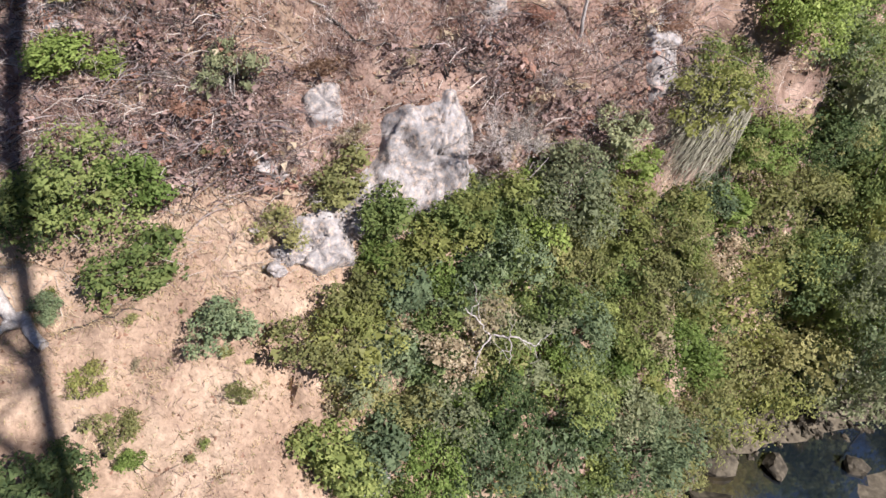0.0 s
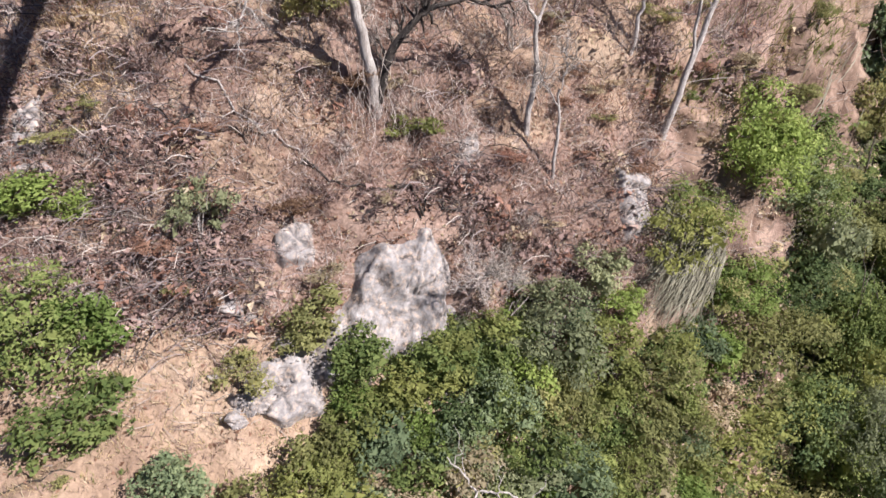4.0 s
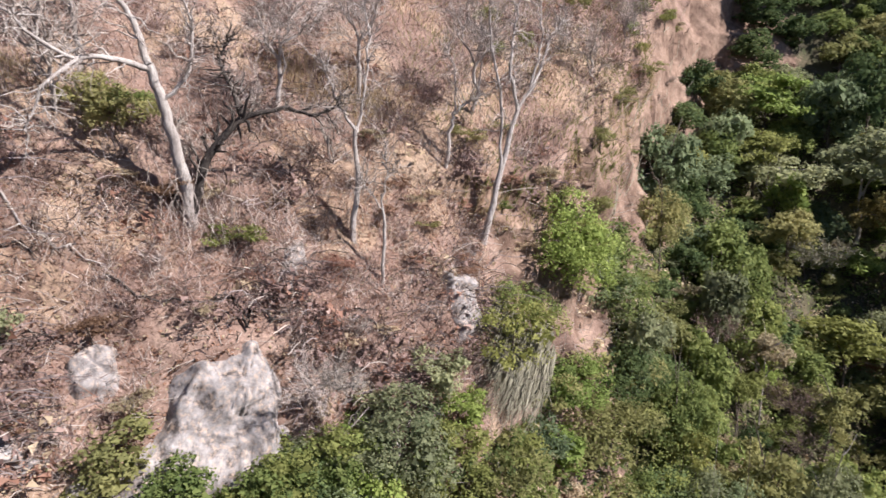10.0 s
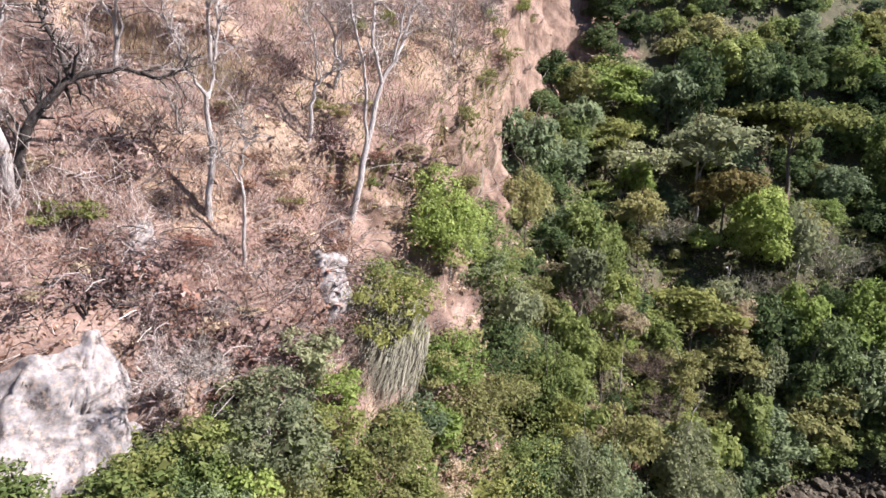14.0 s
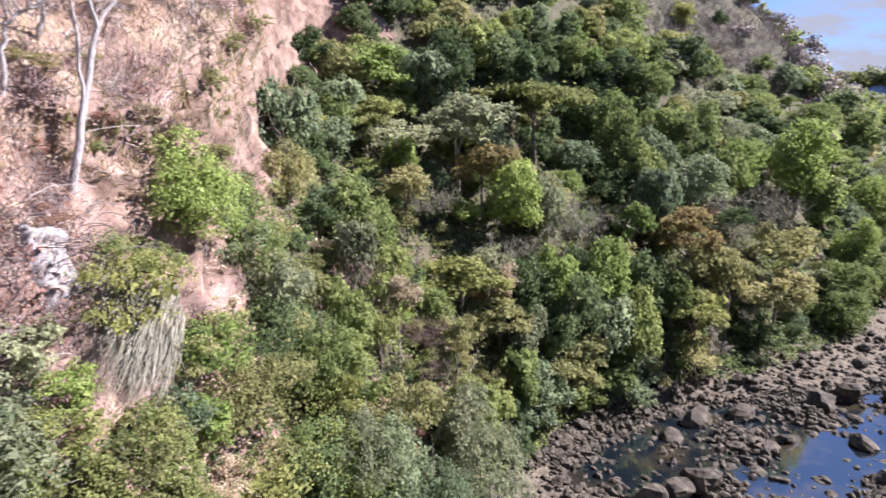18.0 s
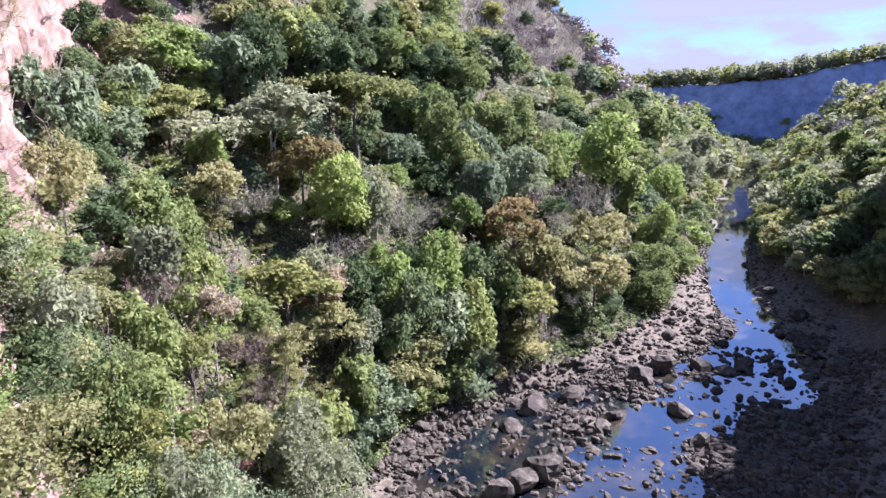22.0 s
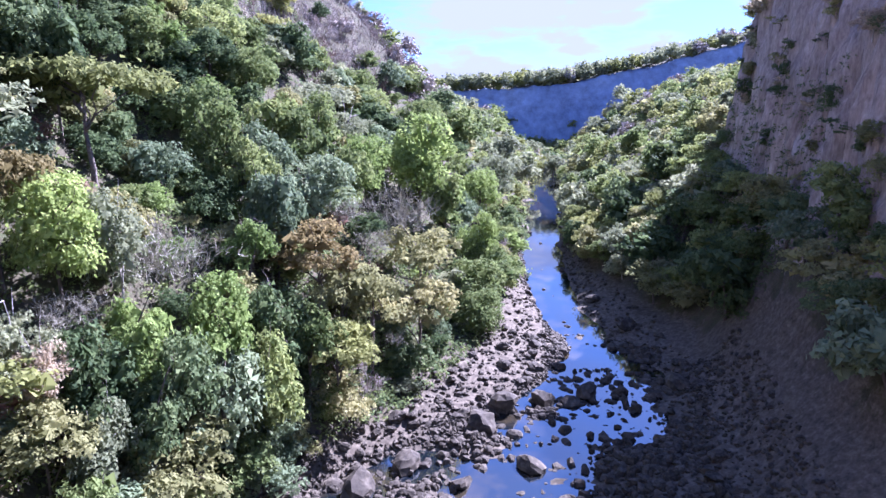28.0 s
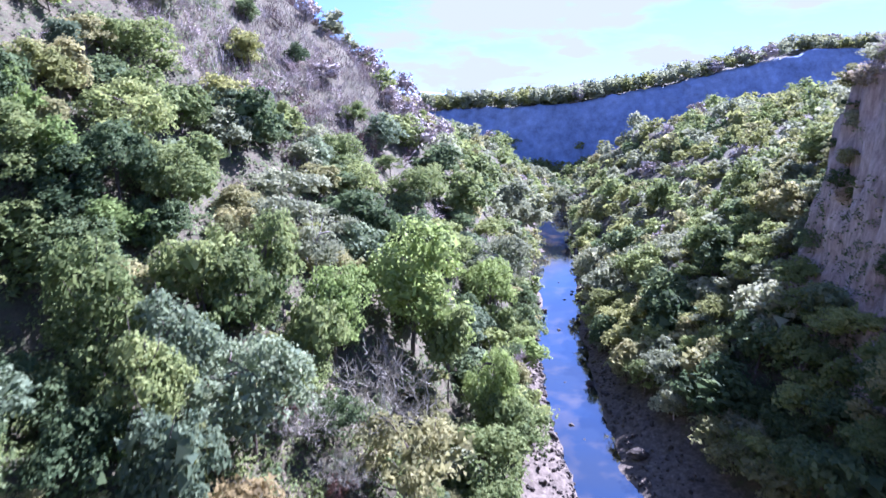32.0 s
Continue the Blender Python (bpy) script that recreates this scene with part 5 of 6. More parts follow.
rc = np.random.default_rng(31)
bank = np.concatenate([scatter(rc, 2800, (55, 130), (8.0, 9.6)), scatter(rc, 1300, (40, 130), (9.6, 12.6)), scatter(rc, 1500, (128, 300), (8.3, 9.6)), scatter(rc, 900, (128, 300), (11.8, 12.8)), scatter(rc, 600, (5, 55), (8.1, 9.8)), scatter(rc, 1300, (60, 110), (12.2, 13.6))])
bank = bank[bank[:, 2] > -0.45]
stones("cobbles", bank, 0.16 + 0.5 * rc.random(len(bank)) ** 2.2, boulder_rock, "loose grey and tan cobbles along the river banks", rc)
shoal = scatter(rc, 2600, (58, 135), (8.7, 12.4), lambda c, y: vnoise(np.array([[c * 6, y, 0]]), 7, 5, 2)[0] > 0.1)
for bx, by, rx, ry in ((2, 90, 5, 5), (-5, 76, 4, 6), (12, 97, 3, 2.5), (-14, 52, 6, 5), (-6, 64, 3, 3), (22, 84, 5, 7), (17, 70, 7, 9), (8, 40, 8, 16)):
    spread = rc.normal(0, 0.6, (int(9 * rx * ry) + 30, 2)) * [rx, ry] + [bx, by]
    shoal = np.concatenate([shoal, [(a, b, ground(a, b)) for a, b in spread]])
shoal[:, 2] = np.maximum(shoal[:, 2], -0.3)
stones("shoal_stones", shoal, 0.3 + 0.75 * rc.random(len(shoal)) ** 2.5, boulder_rock, "dark wet stones breaking the shallow river", rc)
scree = scatter(rc, 900, (-45, 20), (2.6, 7.5))
stones("scree", scree, 0.06 + 0.24 * rc.random(len(scree)) ** 3, cliff_rock, "small loose stones strewn over the dry slope", rc)


# ---------------------------------------------------------------- outcrops on the dry slope
WHITE_ROCKS = [rock_mesh(90 + k, 8, 11, 0.5, white_rock) for k in range(5)]


def outcrop(y0, y1, c0, c1, push, label, seed, shape=0.0, loose=5, slant=0.0):
    """A craggy face of tilted blocks that stands out of the slope, with loose pieces round it; its rim dips into the soil."""
    r = np.random.default_rng(seed)
    ny, nz = int((y1 - y0) / 0.15) + 2, 40
    pts = np.array([across(c, y1 + (y - y1) * (1 - slant * (c1 - c) / (c1 - c0))) for y in np.linspace(y0, y1, ny) for c in np.linspace(c0, c1, nz)])
    grid = pts.reshape(ny, nz, 3)
    for _ in range(24):
        grid[1:-1, 1:-1] = 0.25 * (grid[:-2, 1:-1] + grid[2:, 1:-1] + grid[1:-1, :-2] + grid[1:-1, 2:])
        grid[[0, -1], 1:-1] = 0.5 * (grid[[0, -1], :-2] + grid[[0, -1], 2:])
        grid[1:-1, [0, -1]] = 0.5 * (grid[:-2, [0, -1]] + grid[2:, [0, -1]])
    pts = grid.reshape(-1, 3)
    u, w = np.meshgrid(np.linspace(-1, 1, nz), np.linspace(-1, 1, ny))
    w = (w + 0.25 * shape * u) / (1 - shape + shape * (u + 1) / 2)
    rim = 0.85 - (np.abs(u) ** 7 + np.abs(w) ** 7) ** (1 / 7) + 0.2 * vnoise(pts, 1.6, seed, 3).reshape(ny, nz)
    crag = np.zeros(len(pts))
    for count, tilt, jump in ((len(pts) // 150, 0.16, 0.13), (len(pts) // 30, 0.14, 0.06)):
        hub = pts[r.integers(0, len(pts), count)] + r.normal(0, 0.2, (count, 3))
        warped = pts + 0.12 * np.stack([vnoise(pts, 0.5, seed + q, 2) for q in range(3)], 1)
        near = np.argmin(((warped[:, None] - hub[None]) ** 2).sum(2), 1)
        tilts = r.normal(0, tilt, (count, 3))
        crag += r.uniform(-jump, jump, count)[near] + ((pts - hub[near]) * tilts[near]).sum(1)
    crag = np.clip(crag, -0.6, 0.8).reshape(ny, nz) + 0.06 * vnoise(pts, 0.35, seed + 9, 3).reshape(ny, nz)
    out = (np.clip(rim * 5, -1.6, 0.9) * push * 0.6 + (crag + 0.1 + 0.55 * push) * np.clip(rim * 4, 0, 1)).ravel()
    pts = pts + np.array([0.8, 0.1, 0.55]) * out[:, None]
    i = np.arange(ny * nz).reshape(ny, nz)
    f = np.stack([i[:-1, :-1], i[:-1, 1:], i[1:, 1:], i[1:, :-1]], -1).reshape(-1, 4)[:, ::-1]
    base = pts[len(pts) // 2].copy()
    root = new("rock_outcrop")
    root.location = base
    part("rock_face", mesh_of("rock_face", pts - base, f, white_rock, True), root)
    for k in range(loose):
        p = np.array(across(c0 + (c1 - c0) * r.uniform(0.6, 1.15), y0 + (y1 - y0) * r.uniform(-0.05, 1.05)))
        s = r.uniform(0.2, 0.55)
        ob = part("rock", WHITE_ROCKS[k % 5], root)
        ob.matrix_local = Matrix.LocRotScale(Vector(p - base), Euler(r.uniform(-0.5, 0.5, 3)), Vector(s * r.uniform(0.7, 1.3, 3)))
    return tagged(root, label, "rock")


outcrop(-17.0, -6.8, 3.98, 5.2, 0.9, "white weathered limestone outcrop on the dry slope", 3, 0.0, 12, 0.62)
outcrop(-20.6, -18.2, 4.38, 4.62, 0.4, "grey-white rock breaking through the leaf litter", 12, 0, 4)
outcrop(-16.8, -14.2, 4.15, 4.4, 0.4, "small pale grey rock jutting from the leaf litter", 6, 0, 3)
outcrop(-19.6, -14.0, 4.9, 5.4, 0.5, "broken grey-white limestone ledge under the olive bush", 5, 0.2, 8)
outcrop(4.4, 7.4, 3.75, 4.3, 0.5, "white rock face beside the cliff bushes", 7, 0, 4)
outcrop(-16.6, -13.8, 6.55, 6.95, 0.35, "pale lichen-grey rock at the foot of the bench", 8, 0, 4)
outcrop(-30.0, -28.0, 3.3, 3.6, 0.3, "small grey rock under the dry brush", 9, 0, 3)
outcrop(-5.6, -4.0, 3.4, 3.65, 0.25, "pale rock among the dry roots", 10, 0, 3)
rq = np.random.default_rng(77)
for k in range(22):
    x, y, z = across(rq.uniform(4.8, 5.35), rq.uniform(-20.5, -12.0))
    s = rq.uniform(0.2, 0.62)
    ob = new("rock", WHITE_ROCKS[k % 5])
    ob.matrix_world = Matrix.LocRotScale((x, y, z + 0.12 * s), Euler((rq.normal(0, 0.3), rq.normal(0, 0.3), rq.uniform(0, 6.28))), Vector((s, s * rq.uniform(1, 1.7), s * rq.uniform(0.7, 1.1))))
    tagged(ob, "pale broken limestone rock lying on the dry slope", "rock", group="limestone rocks below the bushes")


# ---------------------------------------------------------------- dry slope: bare trees, logs, brush
def big_bare_tree(base, way, height, seed, lean_limbs, mat=bark_pale, thick=0.2, label="tall leafless tree with pale grey bark on the dry slope"):
    """A leafless tree: crooked trunk, each main limb a part, and a haze of fine twigs."""
    r = np.random.default_rng(seed)
    bx, by = base
    root = new("bare_tree")
    root.location = (bx, by, ground(bx, by) - 0.3)
    way = np.array(way, float)
    way /= np.linalg.norm(way)
    fork = way * height * 0.45
    stem = wander(r, (0, 0, -0.4), fork, 8, 0.03)
    part("trunk", mesh_of("trunk", *tube(stem, np.linspace(thick, thick * 0.72, 8), 9), mat, True), root)
    twigs = []

    def sprout(p, d, length, rad, level, wood):
        path = wander(r, p, p + d * length, 5 if level else 3, 0.09)
        if level == 0:
            for _ in range(7):
                e = d + r.normal(0, 0.55, 3)
                twigs.append((path[r.integers(0, 3)], e / np.linalg.norm(e), length * r.uniform(0.6, 1.3)))
            return
        wood.append(tube(path, np.linspace(rad, rad * 0.5, len(path)), 6 if level > 1 else 4))
        for _ in range(r.integers(4, 7)):
            e = d * 0.7 + r.normal(0, 0.5, 3) + [0, 0, 0.1]
            sprout(path[r.integers(1, 5)], e / np.linalg.norm(e), length * r.uniform(0.45, 0.75), max(rad * 0.45, 0.016), level - 1, wood)

    for k, limb in enumerate(lean_limbs):
        d = way * 0.8 + np.array(limb, float)
        wood = []
        sprout(stem[-1 if k < 2 else r.integers(4, 7)], d / np.linalg.norm(d), height * r.uniform(0.34, 0.48), thick * (0.62 if k < 2 else 0.42), 3 if k < 3 else 2, wood)
        limb_ob = part("limb", mesh_of("limb", *joined(wood), mat, True), root)
        spray = mesh_of("twig_spray", *ribbons(r, np.array([w[0] for w in twigs]), np.array([w[1] for w in twigs]), np.array([w[2] for w in twigs]), 0.0115), twig_grey)
        tagged(part("twig_spray", spray, limb_ob, "fine grey twigs"), kind="stuff")
        twigs.clear()
    return tagged(root, label, "tree", group="bare trees on the dry slope")


def limbed_tree(base, limbs, seed, label, mat=bark_pale, bark_of=None, twig=0.0125, fine=9):
    """A leafless tree from its main limbs: each a name, the radii at its ends and a line of (along, up, towards) metres from the foot,
    along being up-canyon and towards being out from the slope; boughs and fine twigs grow from the limbs."""
    r = np.random.default_rng(seed)
    bx, by = base
    root = new("bare_tree")
    root.location = (bx, by, ground(bx, by) - 0.15)
    for k, (kind, r0, r1, *line) in enumerate(limbs):
        knee = np.array([(t * 0.97 - 0.12 * a, a * 0.97, u) for a, u, t in line], float)
        u = np.linspace(0, len(knee) - 1, 5 * (len(knee) - 1) + 1)
        path = np.stack([np.interp(u, np.arange(len(knee)), knee[:, q]) for q in range(3)], 1)
        for _ in range(2):
            path[1:-1] = 0.25 * path[:-2] + 0.5 * path[1:-1] + 0.25 * path[2:]
        path[1:-1] += r.normal(0, 0.05, (len(path) - 2, 3))
        limb_ob = part(kind, mesh_of(kind, *tube(path, np.linspace(r0, r1, len(path)), 9), (bark_of or {}).get(k, mat), True), root)
        if kind == "trunk":
            continue
        wood, twigs = [], []
        for q in range(3, len(path)):
            for _ in range((2 if q < len(path) - 2 else 5) if fine > 4 else q % 3 // 2):
                e = (path[q] - path[q - 1]) / np.linalg.norm(path[q] - path[q - 1]) * 0.5 + r.normal(0, 0.6, 3) + [0.1, 0, 0.2]
                e /= np.linalg.norm(e)
                b = wander(r, path[q], path[q] + e * r.uniform(0.7, 2.0), 5, 0.1)
                wood.append(tube(b, np.linspace(r1 * 0.7 + 0.01, 0.014, 5), 4))
                for _ in range(fine):
                    f = e * 0.7 + r.normal(0, 0.6, 3)
                    twigs.append((b[r.integers(1, 5)], f / np.linalg.norm(f), r.uniform(0.4, 1.2)))
        if wood:
            part("bough", mesh_of("bough", *joined(wood), (bark_of or {}).get(k, mat), True), limb_ob)
            spray = mesh_of("twig_spray", *ribbons(r, np.array([w[0] for w in twigs]), np.array([w[1] for w in twigs]), np.array([w[2] for w in twigs]), twig), twig_grey)
            tagged(part("twig_spray", spray, limb_ob, "fine grey twigs"), kind="stuff")
    return tagged(root, label, "tree", group="bare trees on the dry slope")


limbed_tree((-32.7, -10.1), [
    ("trunk", 0.36, 0.24, (0, -0.4, 0), (-0.2, 2.6, 0.5), (-0.9, 6.2, 1.0), (-1.5, 8.4, 1.2)),
    ("limb", 0.17, 0.06, (-1.5, 8.2, 1.2), (-3.2, 8.7, 1.8), (-5.2, 8.5, 2.6), (-7.4, 10.6, 2.6)),
    ("limb", 0.1, 0.04, (-4.6, 8.5, 2.4), (-6.2, 7.2, 3.0), (-7.0, 5.4, 3.4)),
    ("limb", 0.2, 0.07, (-1.5, 8.4, 1.2), (-1.9, 10.4, 1.0), (-3.0, 12.2, 0.6), (-4.2, 13.6, 0.2)),
    ("limb", 0.12, 0.05, (-1.0, 6.4, 1.0), (0.3, 7.8, 1.6), (0.8, 9.6, 1.8), (0.4, 12.0, 1.6)),
    ("limb", 0.3, 0.17, (0.1, 0.6, 0.1), (0.9, 3.7, 0.9), (3.0, 5.7, 1.6)),
    ("limb", 0.15, 0.06, (3.0, 5.6, 1.6), (2.6, 7.4, 1.4), (2.0, 8.6, 1.2), (2.6, 9.6, 1.0)),
    ("limb", 0.15, 0.05, (3.0, 5.7, 1.6), (5.2, 6.3, 2.2), (7.2, 5.7, 2.6), (8.6, 6.4, 2.6))], 4,
    "big leafless tree with pale grey bark and dark crooked limbs", bark_pale, {5: bark_dark, 6: bark_dark, 7: bark_dark})
limbed_tree((-32.2, -1.0), [
    ("trunk", 0.2, 0.12, (0, -0.4, 0), (0.3, 4.2, 0.4), (0.1, 7.0, 0.8)),
    ("limb", 0.1, 0.04, (0.1, 6.8, 0.8), (-1.0, 8.4, 1.0), (-1.8, 10.4, 1.2)),
    ("limb", 0.1, 0.04, (0.2, 6.6, 0.8), (0.8, 8.4, 0.6), (1.3, 11.4, 0.6), (1.2, 14.0, 0.4))], 8,
    "slender leafless tree with a forked white trunk")
limbed_tree((-30.7, 0.2), [
    ("trunk", 0.12, 0.06, (0, -0.4, 0), (0.2, 3.4, 0.3), (0.0, 5.6, 0.5)),
    ("limb", 0.05, 0.025, (0.1, 4.6, 0.4), (-0.9, 5.9, 0.6), (-1.2, 6.4, 0.6)),
    ("limb", 0.05, 0.025, (0.0, 5.4, 0.5), (0.4, 6.6, 0.5), (0.2, 7.6, 0.6))], 11,
    "thin crooked bare sapling with white bark")
limbed_tree((-34.4, 9.3), [
    ("trunk", 0.26, 0.16, (0, -0.4, 0), (1.2, 5.0, 0.5), (2.5, 9.2, 0.8)),
    ("limb", 0.12, 0.05, (1.2, 5.0, 0.5), (1.3, 9.8, 0.6), (0.4, 13.6, 0.4), (0.2, 17.0, 0.4)),
    ("limb", 0.13, 0.05, (2.5, 9.0, 0.8), (1.5, 12.4, 1.2), (2.0, 15.0, 1.2), (2.6, 17.4, 1.2)),
    ("limb", 0.13, 0.05, (2.5, 9.2, 0.8), (4.4, 11.8, 0.8), (5.6, 14.4, 0.6), (6.8, 15.4, 0.4)),
    ("limb", 0.09, 0.04, (3.6, 10.8, 0.8), (4.4, 14.0, 1.2), (4.2, 16.8, 1.2))], 10,
    "tall leafless tree with several leaning pale limbs")
limbed_tree((-35.4, 6.8), [
    ("trunk", 0.16, 0.1, (0, -0.4, 0), (0.5, 3.2, 0.2), (0.7, 4.0, 0.4)),
    ("limb", 0.1, 0.05, (0.6, 3.8, 0.4), (1.4, 4.5, 0.8), (2.4, 4.9, 1.0)),
    ("limb", 0.07, 0.03, (0.7, 3.9, 0.4), (0.8, 6.2, 0.4), (0.2, 8.2, 0.4))], 9,
    "small leafless tree with a broken white limb")
big_bare_tree((-38.0, -4.0), (0.2, 0.05, 1), 9.0, 12, [(0.1, -0.5, 0.2), (0.1, 0.5, 0.3), (0.1, 0, 0.5)], thick=0.18)
big_bare_tree((-41.0, 2.5), (0.2, 0, 1), 9.5, 13, [(0.1, -0.5, 0.2), (0, 0.6, 0.2), (0.2, 0, 0.5)], thick=0.18)
big_bare_tree((-41.0, 12.0), (0.2, -0.05, 1), 9.0, 14, [(0, -0.5, 0.2), (0.1, 0.5, 0.3), (0.1, 0, 0.5)], thick=0.18)
big_bare_tree((-40.0, -15.0), (0.25, 0, 1), 9.5, 15, [(0, -0.5, 0.2), (0.1, 0.5, 0.3), (0.1, 0, 0.5)], thick=0.18)
limbed_tree((-19.4, -7.4), [
    ("trunk", 0.1, 0.07, (0, -0.4, 0), (0.1, 2.0, 0.6), (0, 3.6, 1.4)),
    ("limb", 0.06, 0.03, (0, 3.5, 1.4), (-0.6, 4.6, 1.2), (-1.5, 6.0, 1.0)),
    ("limb", 0.07, 0.03, (0, 3.6, 1.4), (1.2, 3.7, 1.9), (2.2, 3.2, 2.3), (2.9, 3.0, 2.5)),
    ("limb", 0.05, 0.025, (0, 3.5, 1.4), (-0.8, 3.2, 2.0), (-1.2, 2.6, 2.4)),
    ("limb", 0.04, 0.02, (1.0, 3.6, 1.8), (1.1, 3.0, 2.4), (0.9, 2.4, 2.8))], 16,
    "bleached dead sapling with bare white limbs above green bushes", bark_pale, None, 0.012, 2)
big_bare_tree((-28.4, -4.0), (0.8, -0.25, 0.25), 4.0, 17, [(0.2, -0.6, 0.1), (0.2, 0.5, 0), (0.4, 0.1, 0.3)], bark_pale, 0.09, "bleached dead branches lying over the rock")


def log(a, b, r0, r1, seed, mat, label, sag=0.0):
    """A fallen branch resting on the slope from a to b."""
    r = np.random.default_rng(seed)
    path = wander(r, (*a, 0), (*b, 0), 9, 0.05)
    for p in path:
        p[2] = ground(p[0], p[1]) + r0 * 0.7 + sag
    base = path[0].copy()
    root = new("fallen_branch")
    root.location = base
    part("stem", mesh_of("stem", *tube(path - base, np.linspace(r0, r1, 9), 8), mat, True), root)
    for k in (3, 5, 6):
        e = (path[k] - path[k - 1]) / np.linalg.norm(path[k] - path[k - 1]) + r.normal(0, 0.6, 3)
        e[2] = abs(e[2]) * 0.15
        q = path[k] - base
        part("side_branch", mesh_of("side_branch", *tube(wander(r, q, q + e * r.uniform(0.6, 1.4), 5, 0.1), np.linspace(r1 * 1.1, r1 * 0.3, 5), 5), mat, True), root)
    return tagged(root, label, "branch", group="fallen branches on the slope")


log((-29.8, -5.6), (-29.6, -1.2), 0.11, 0.05, 1, bark_dark, "dark crooked fallen branch lying on dry leaves", 0.1)
log((-29.6, -9.6), (-29.0, -5.8), 0.1, 0.05, 3, bark_dark, "dark crooked branch lying above the white rock", 0.25)
log((-30.6, -14.6), (-29.4, -9.8), 0.08, 0.04, 10, bark_dark, "long dark branch fallen across the leaf litter", 0.25)
log((-32.0, -22.5), (-31.4, -17.5), 0.08, 0.04, 11, bark_dark, "dark fallen branch among the brambles", 0.3)
log((-29.4, -1.2), (-27.8, 1.4), 0.08, 0.04, 2, bark_dark, "dark twisted root crossing the dry soil", 0.05)
log((-27.2, -24.5), (-26.6, -19.2), 0.1, 0.05, 4, bark, "brown fallen branch across the dry slope", 0.1)
log((-22.4, -34.6), (-19.4, -31.6), 0.42, 0.3, 5, bark_pale, "thick bleached log lying on the soil", 0.05)
log((-20.4, -31.0), (-20.6, -26.5), 0.05, 0.03, 6, bark_dark, "thin dark stick lying on bare soil", 0.02)
log((-14.8, -29.0), (-13.9, -26.2), 0.05, 0.02, 7, bark_dark, "thin dark stick on the bare bench", 0.02)
log((-33.5, -20.5), (-31.0, -14.5), 0.08, 0.04, 8, bark_pale, "pale fallen branch among the dry brush", 0.15)
log((-31.5, -27.0), (-30.2, -22.0), 0.08, 0.04, 9, bark, "brown fallen branch among the dry brush", 0.15)

# Dry brush, bush by bush.
rs = np.random.default_rng(41)
made = 0
for _ in range(9000):
    y, c = rs.uniform(-44, 40), rs.choice([rs.uniform(2.3, 3.05), rs.uniform(2.9, 5.0)])
    x, _, z = across(c, y)
    if (y > 10 and c > 3.05) or (y < -9 and c > 4.75) or (-12.6 < y < -6.4 and 3.85 < c < 5.1) or not free(x, y, 0.35):
        continue
    R = rs.uniform(1.3, 2.5) * (1.4 if c < 3 else 1)
    TAKEN.append((x, y, 0.75 * R))
    plant("scrub", "grey" if rs.random() < 0.28 else "brown", x, y, R, R * rs.uniform(1.0, 1.6))
    TAKEN.pop()
    made += 1
    if made >= 170:
        break

# Fallen leaves, sticks and grass: past counting.
rl = np.random.default_rng(51)
spots = scatter(rl, 30000, (-46, 36), (2.2, 7.6), lambda c, y: (y < 8 or c < 4.6) and (c < 4.9 or y > -9 or rl.random() < 0.15) and (c < 3.0 or y < 10))
v, f = leaf_cloud(rl, spots + [0, 0, 0.04], np.tile([0.5, 0, 0.9], (len(spots), 1)), 0.24, 0.6, 0.6)
me = mesh_of("fallen_leaves", v, f, leaf_rust)
me.materials.append(leaf_dry)
me.polygons.foreach_set("material_index", (np.arange(len(f)) % 3 == 0).astype(np.int32))
tagged(new("fallen_leaves", me), "rusty and tan fallen leaves covering the dry slope", "leaves", kind="stuff")


spots = scatter(rl, 12000, (-46, 34), (2.2, 5.4))
way = rl.normal(0, 1, (len(spots), 3)) * [0.6, 1, 0.45] + [0.1, 0, 0.25]
way /= np.linalg.norm(way, axis=1)[:, None]
v, f = ribbons(rl, spots + [0, 0, 0.05], way, rl.uniform(0.5, 2.2, len(spots)), 0.018)
tagged(new("dry_sticks", mesh_of("dry_sticks", v, f, twig_grey)), "grey dead sticks and stems littering the slope", "sticks", kind="stuff")
hubs = np.concatenate([scatter(rl, 1500, (-46, 40), (2.9, 5.0), lambda c, y: not (-13.4 < y < -6.2 and c > 3.85) and not (y < -9 and c > 4.75) and not (y > 9 and c > 3.0)), scatter(rl, 2200, (-46, 70), (2.25, 3.0))])
high = np.arange(len(hubs)) >= 1500
EACH = 38
lump = (rl.uniform(0.35, 1.0, len(hubs)) * np.where(high, 1.7, 1.0)).repeat(EACH)
spots = np.repeat(hubs, EACH, 0) + rl.normal(0, 0.4, (len(hubs) * EACH, 3)) * [1, 1, 0] * np.where(high, 2.2, 1.0).repeat(EACH)[:, None]
spots[:, 2] = [ground(a, b) for a, b in spots[:, :2]]
way = rl.normal(0, 0.7, (len(spots), 3)) + [0.3, 0, 0.9]
way /= np.linalg.norm(way, axis=1)[:, None]
reach = (rl.uniform(0.5, 1.9, len(spots)) * lump)[:, None]
start = spots + rl.random((len(spots), 1)) * lump[:, None] * [0, 0, 0.9]
aside = np.cross(way, rl.normal(0, 1, (len(spots), 3))) * 0.0095
v = np.stack([start - aside, start + aside, start + way * reach], 1).reshape(-1, 3)
me = mesh_of("brush", v, np.arange(len(v)).reshape(-1, 3), twig_brown)
me.materials.append(twig_grey)
me.materials.append(leaf_rust)
me.polygons.foreach_set("material_index", np.repeat(rl.choice(3, len(hubs), p=[0.5, 0.3, 0.2]), EACH).astype(np.int32))
tagged(new("brush", me), "tangled leafless brown and grey brush over the dry slope", "brush", kind="stuff")
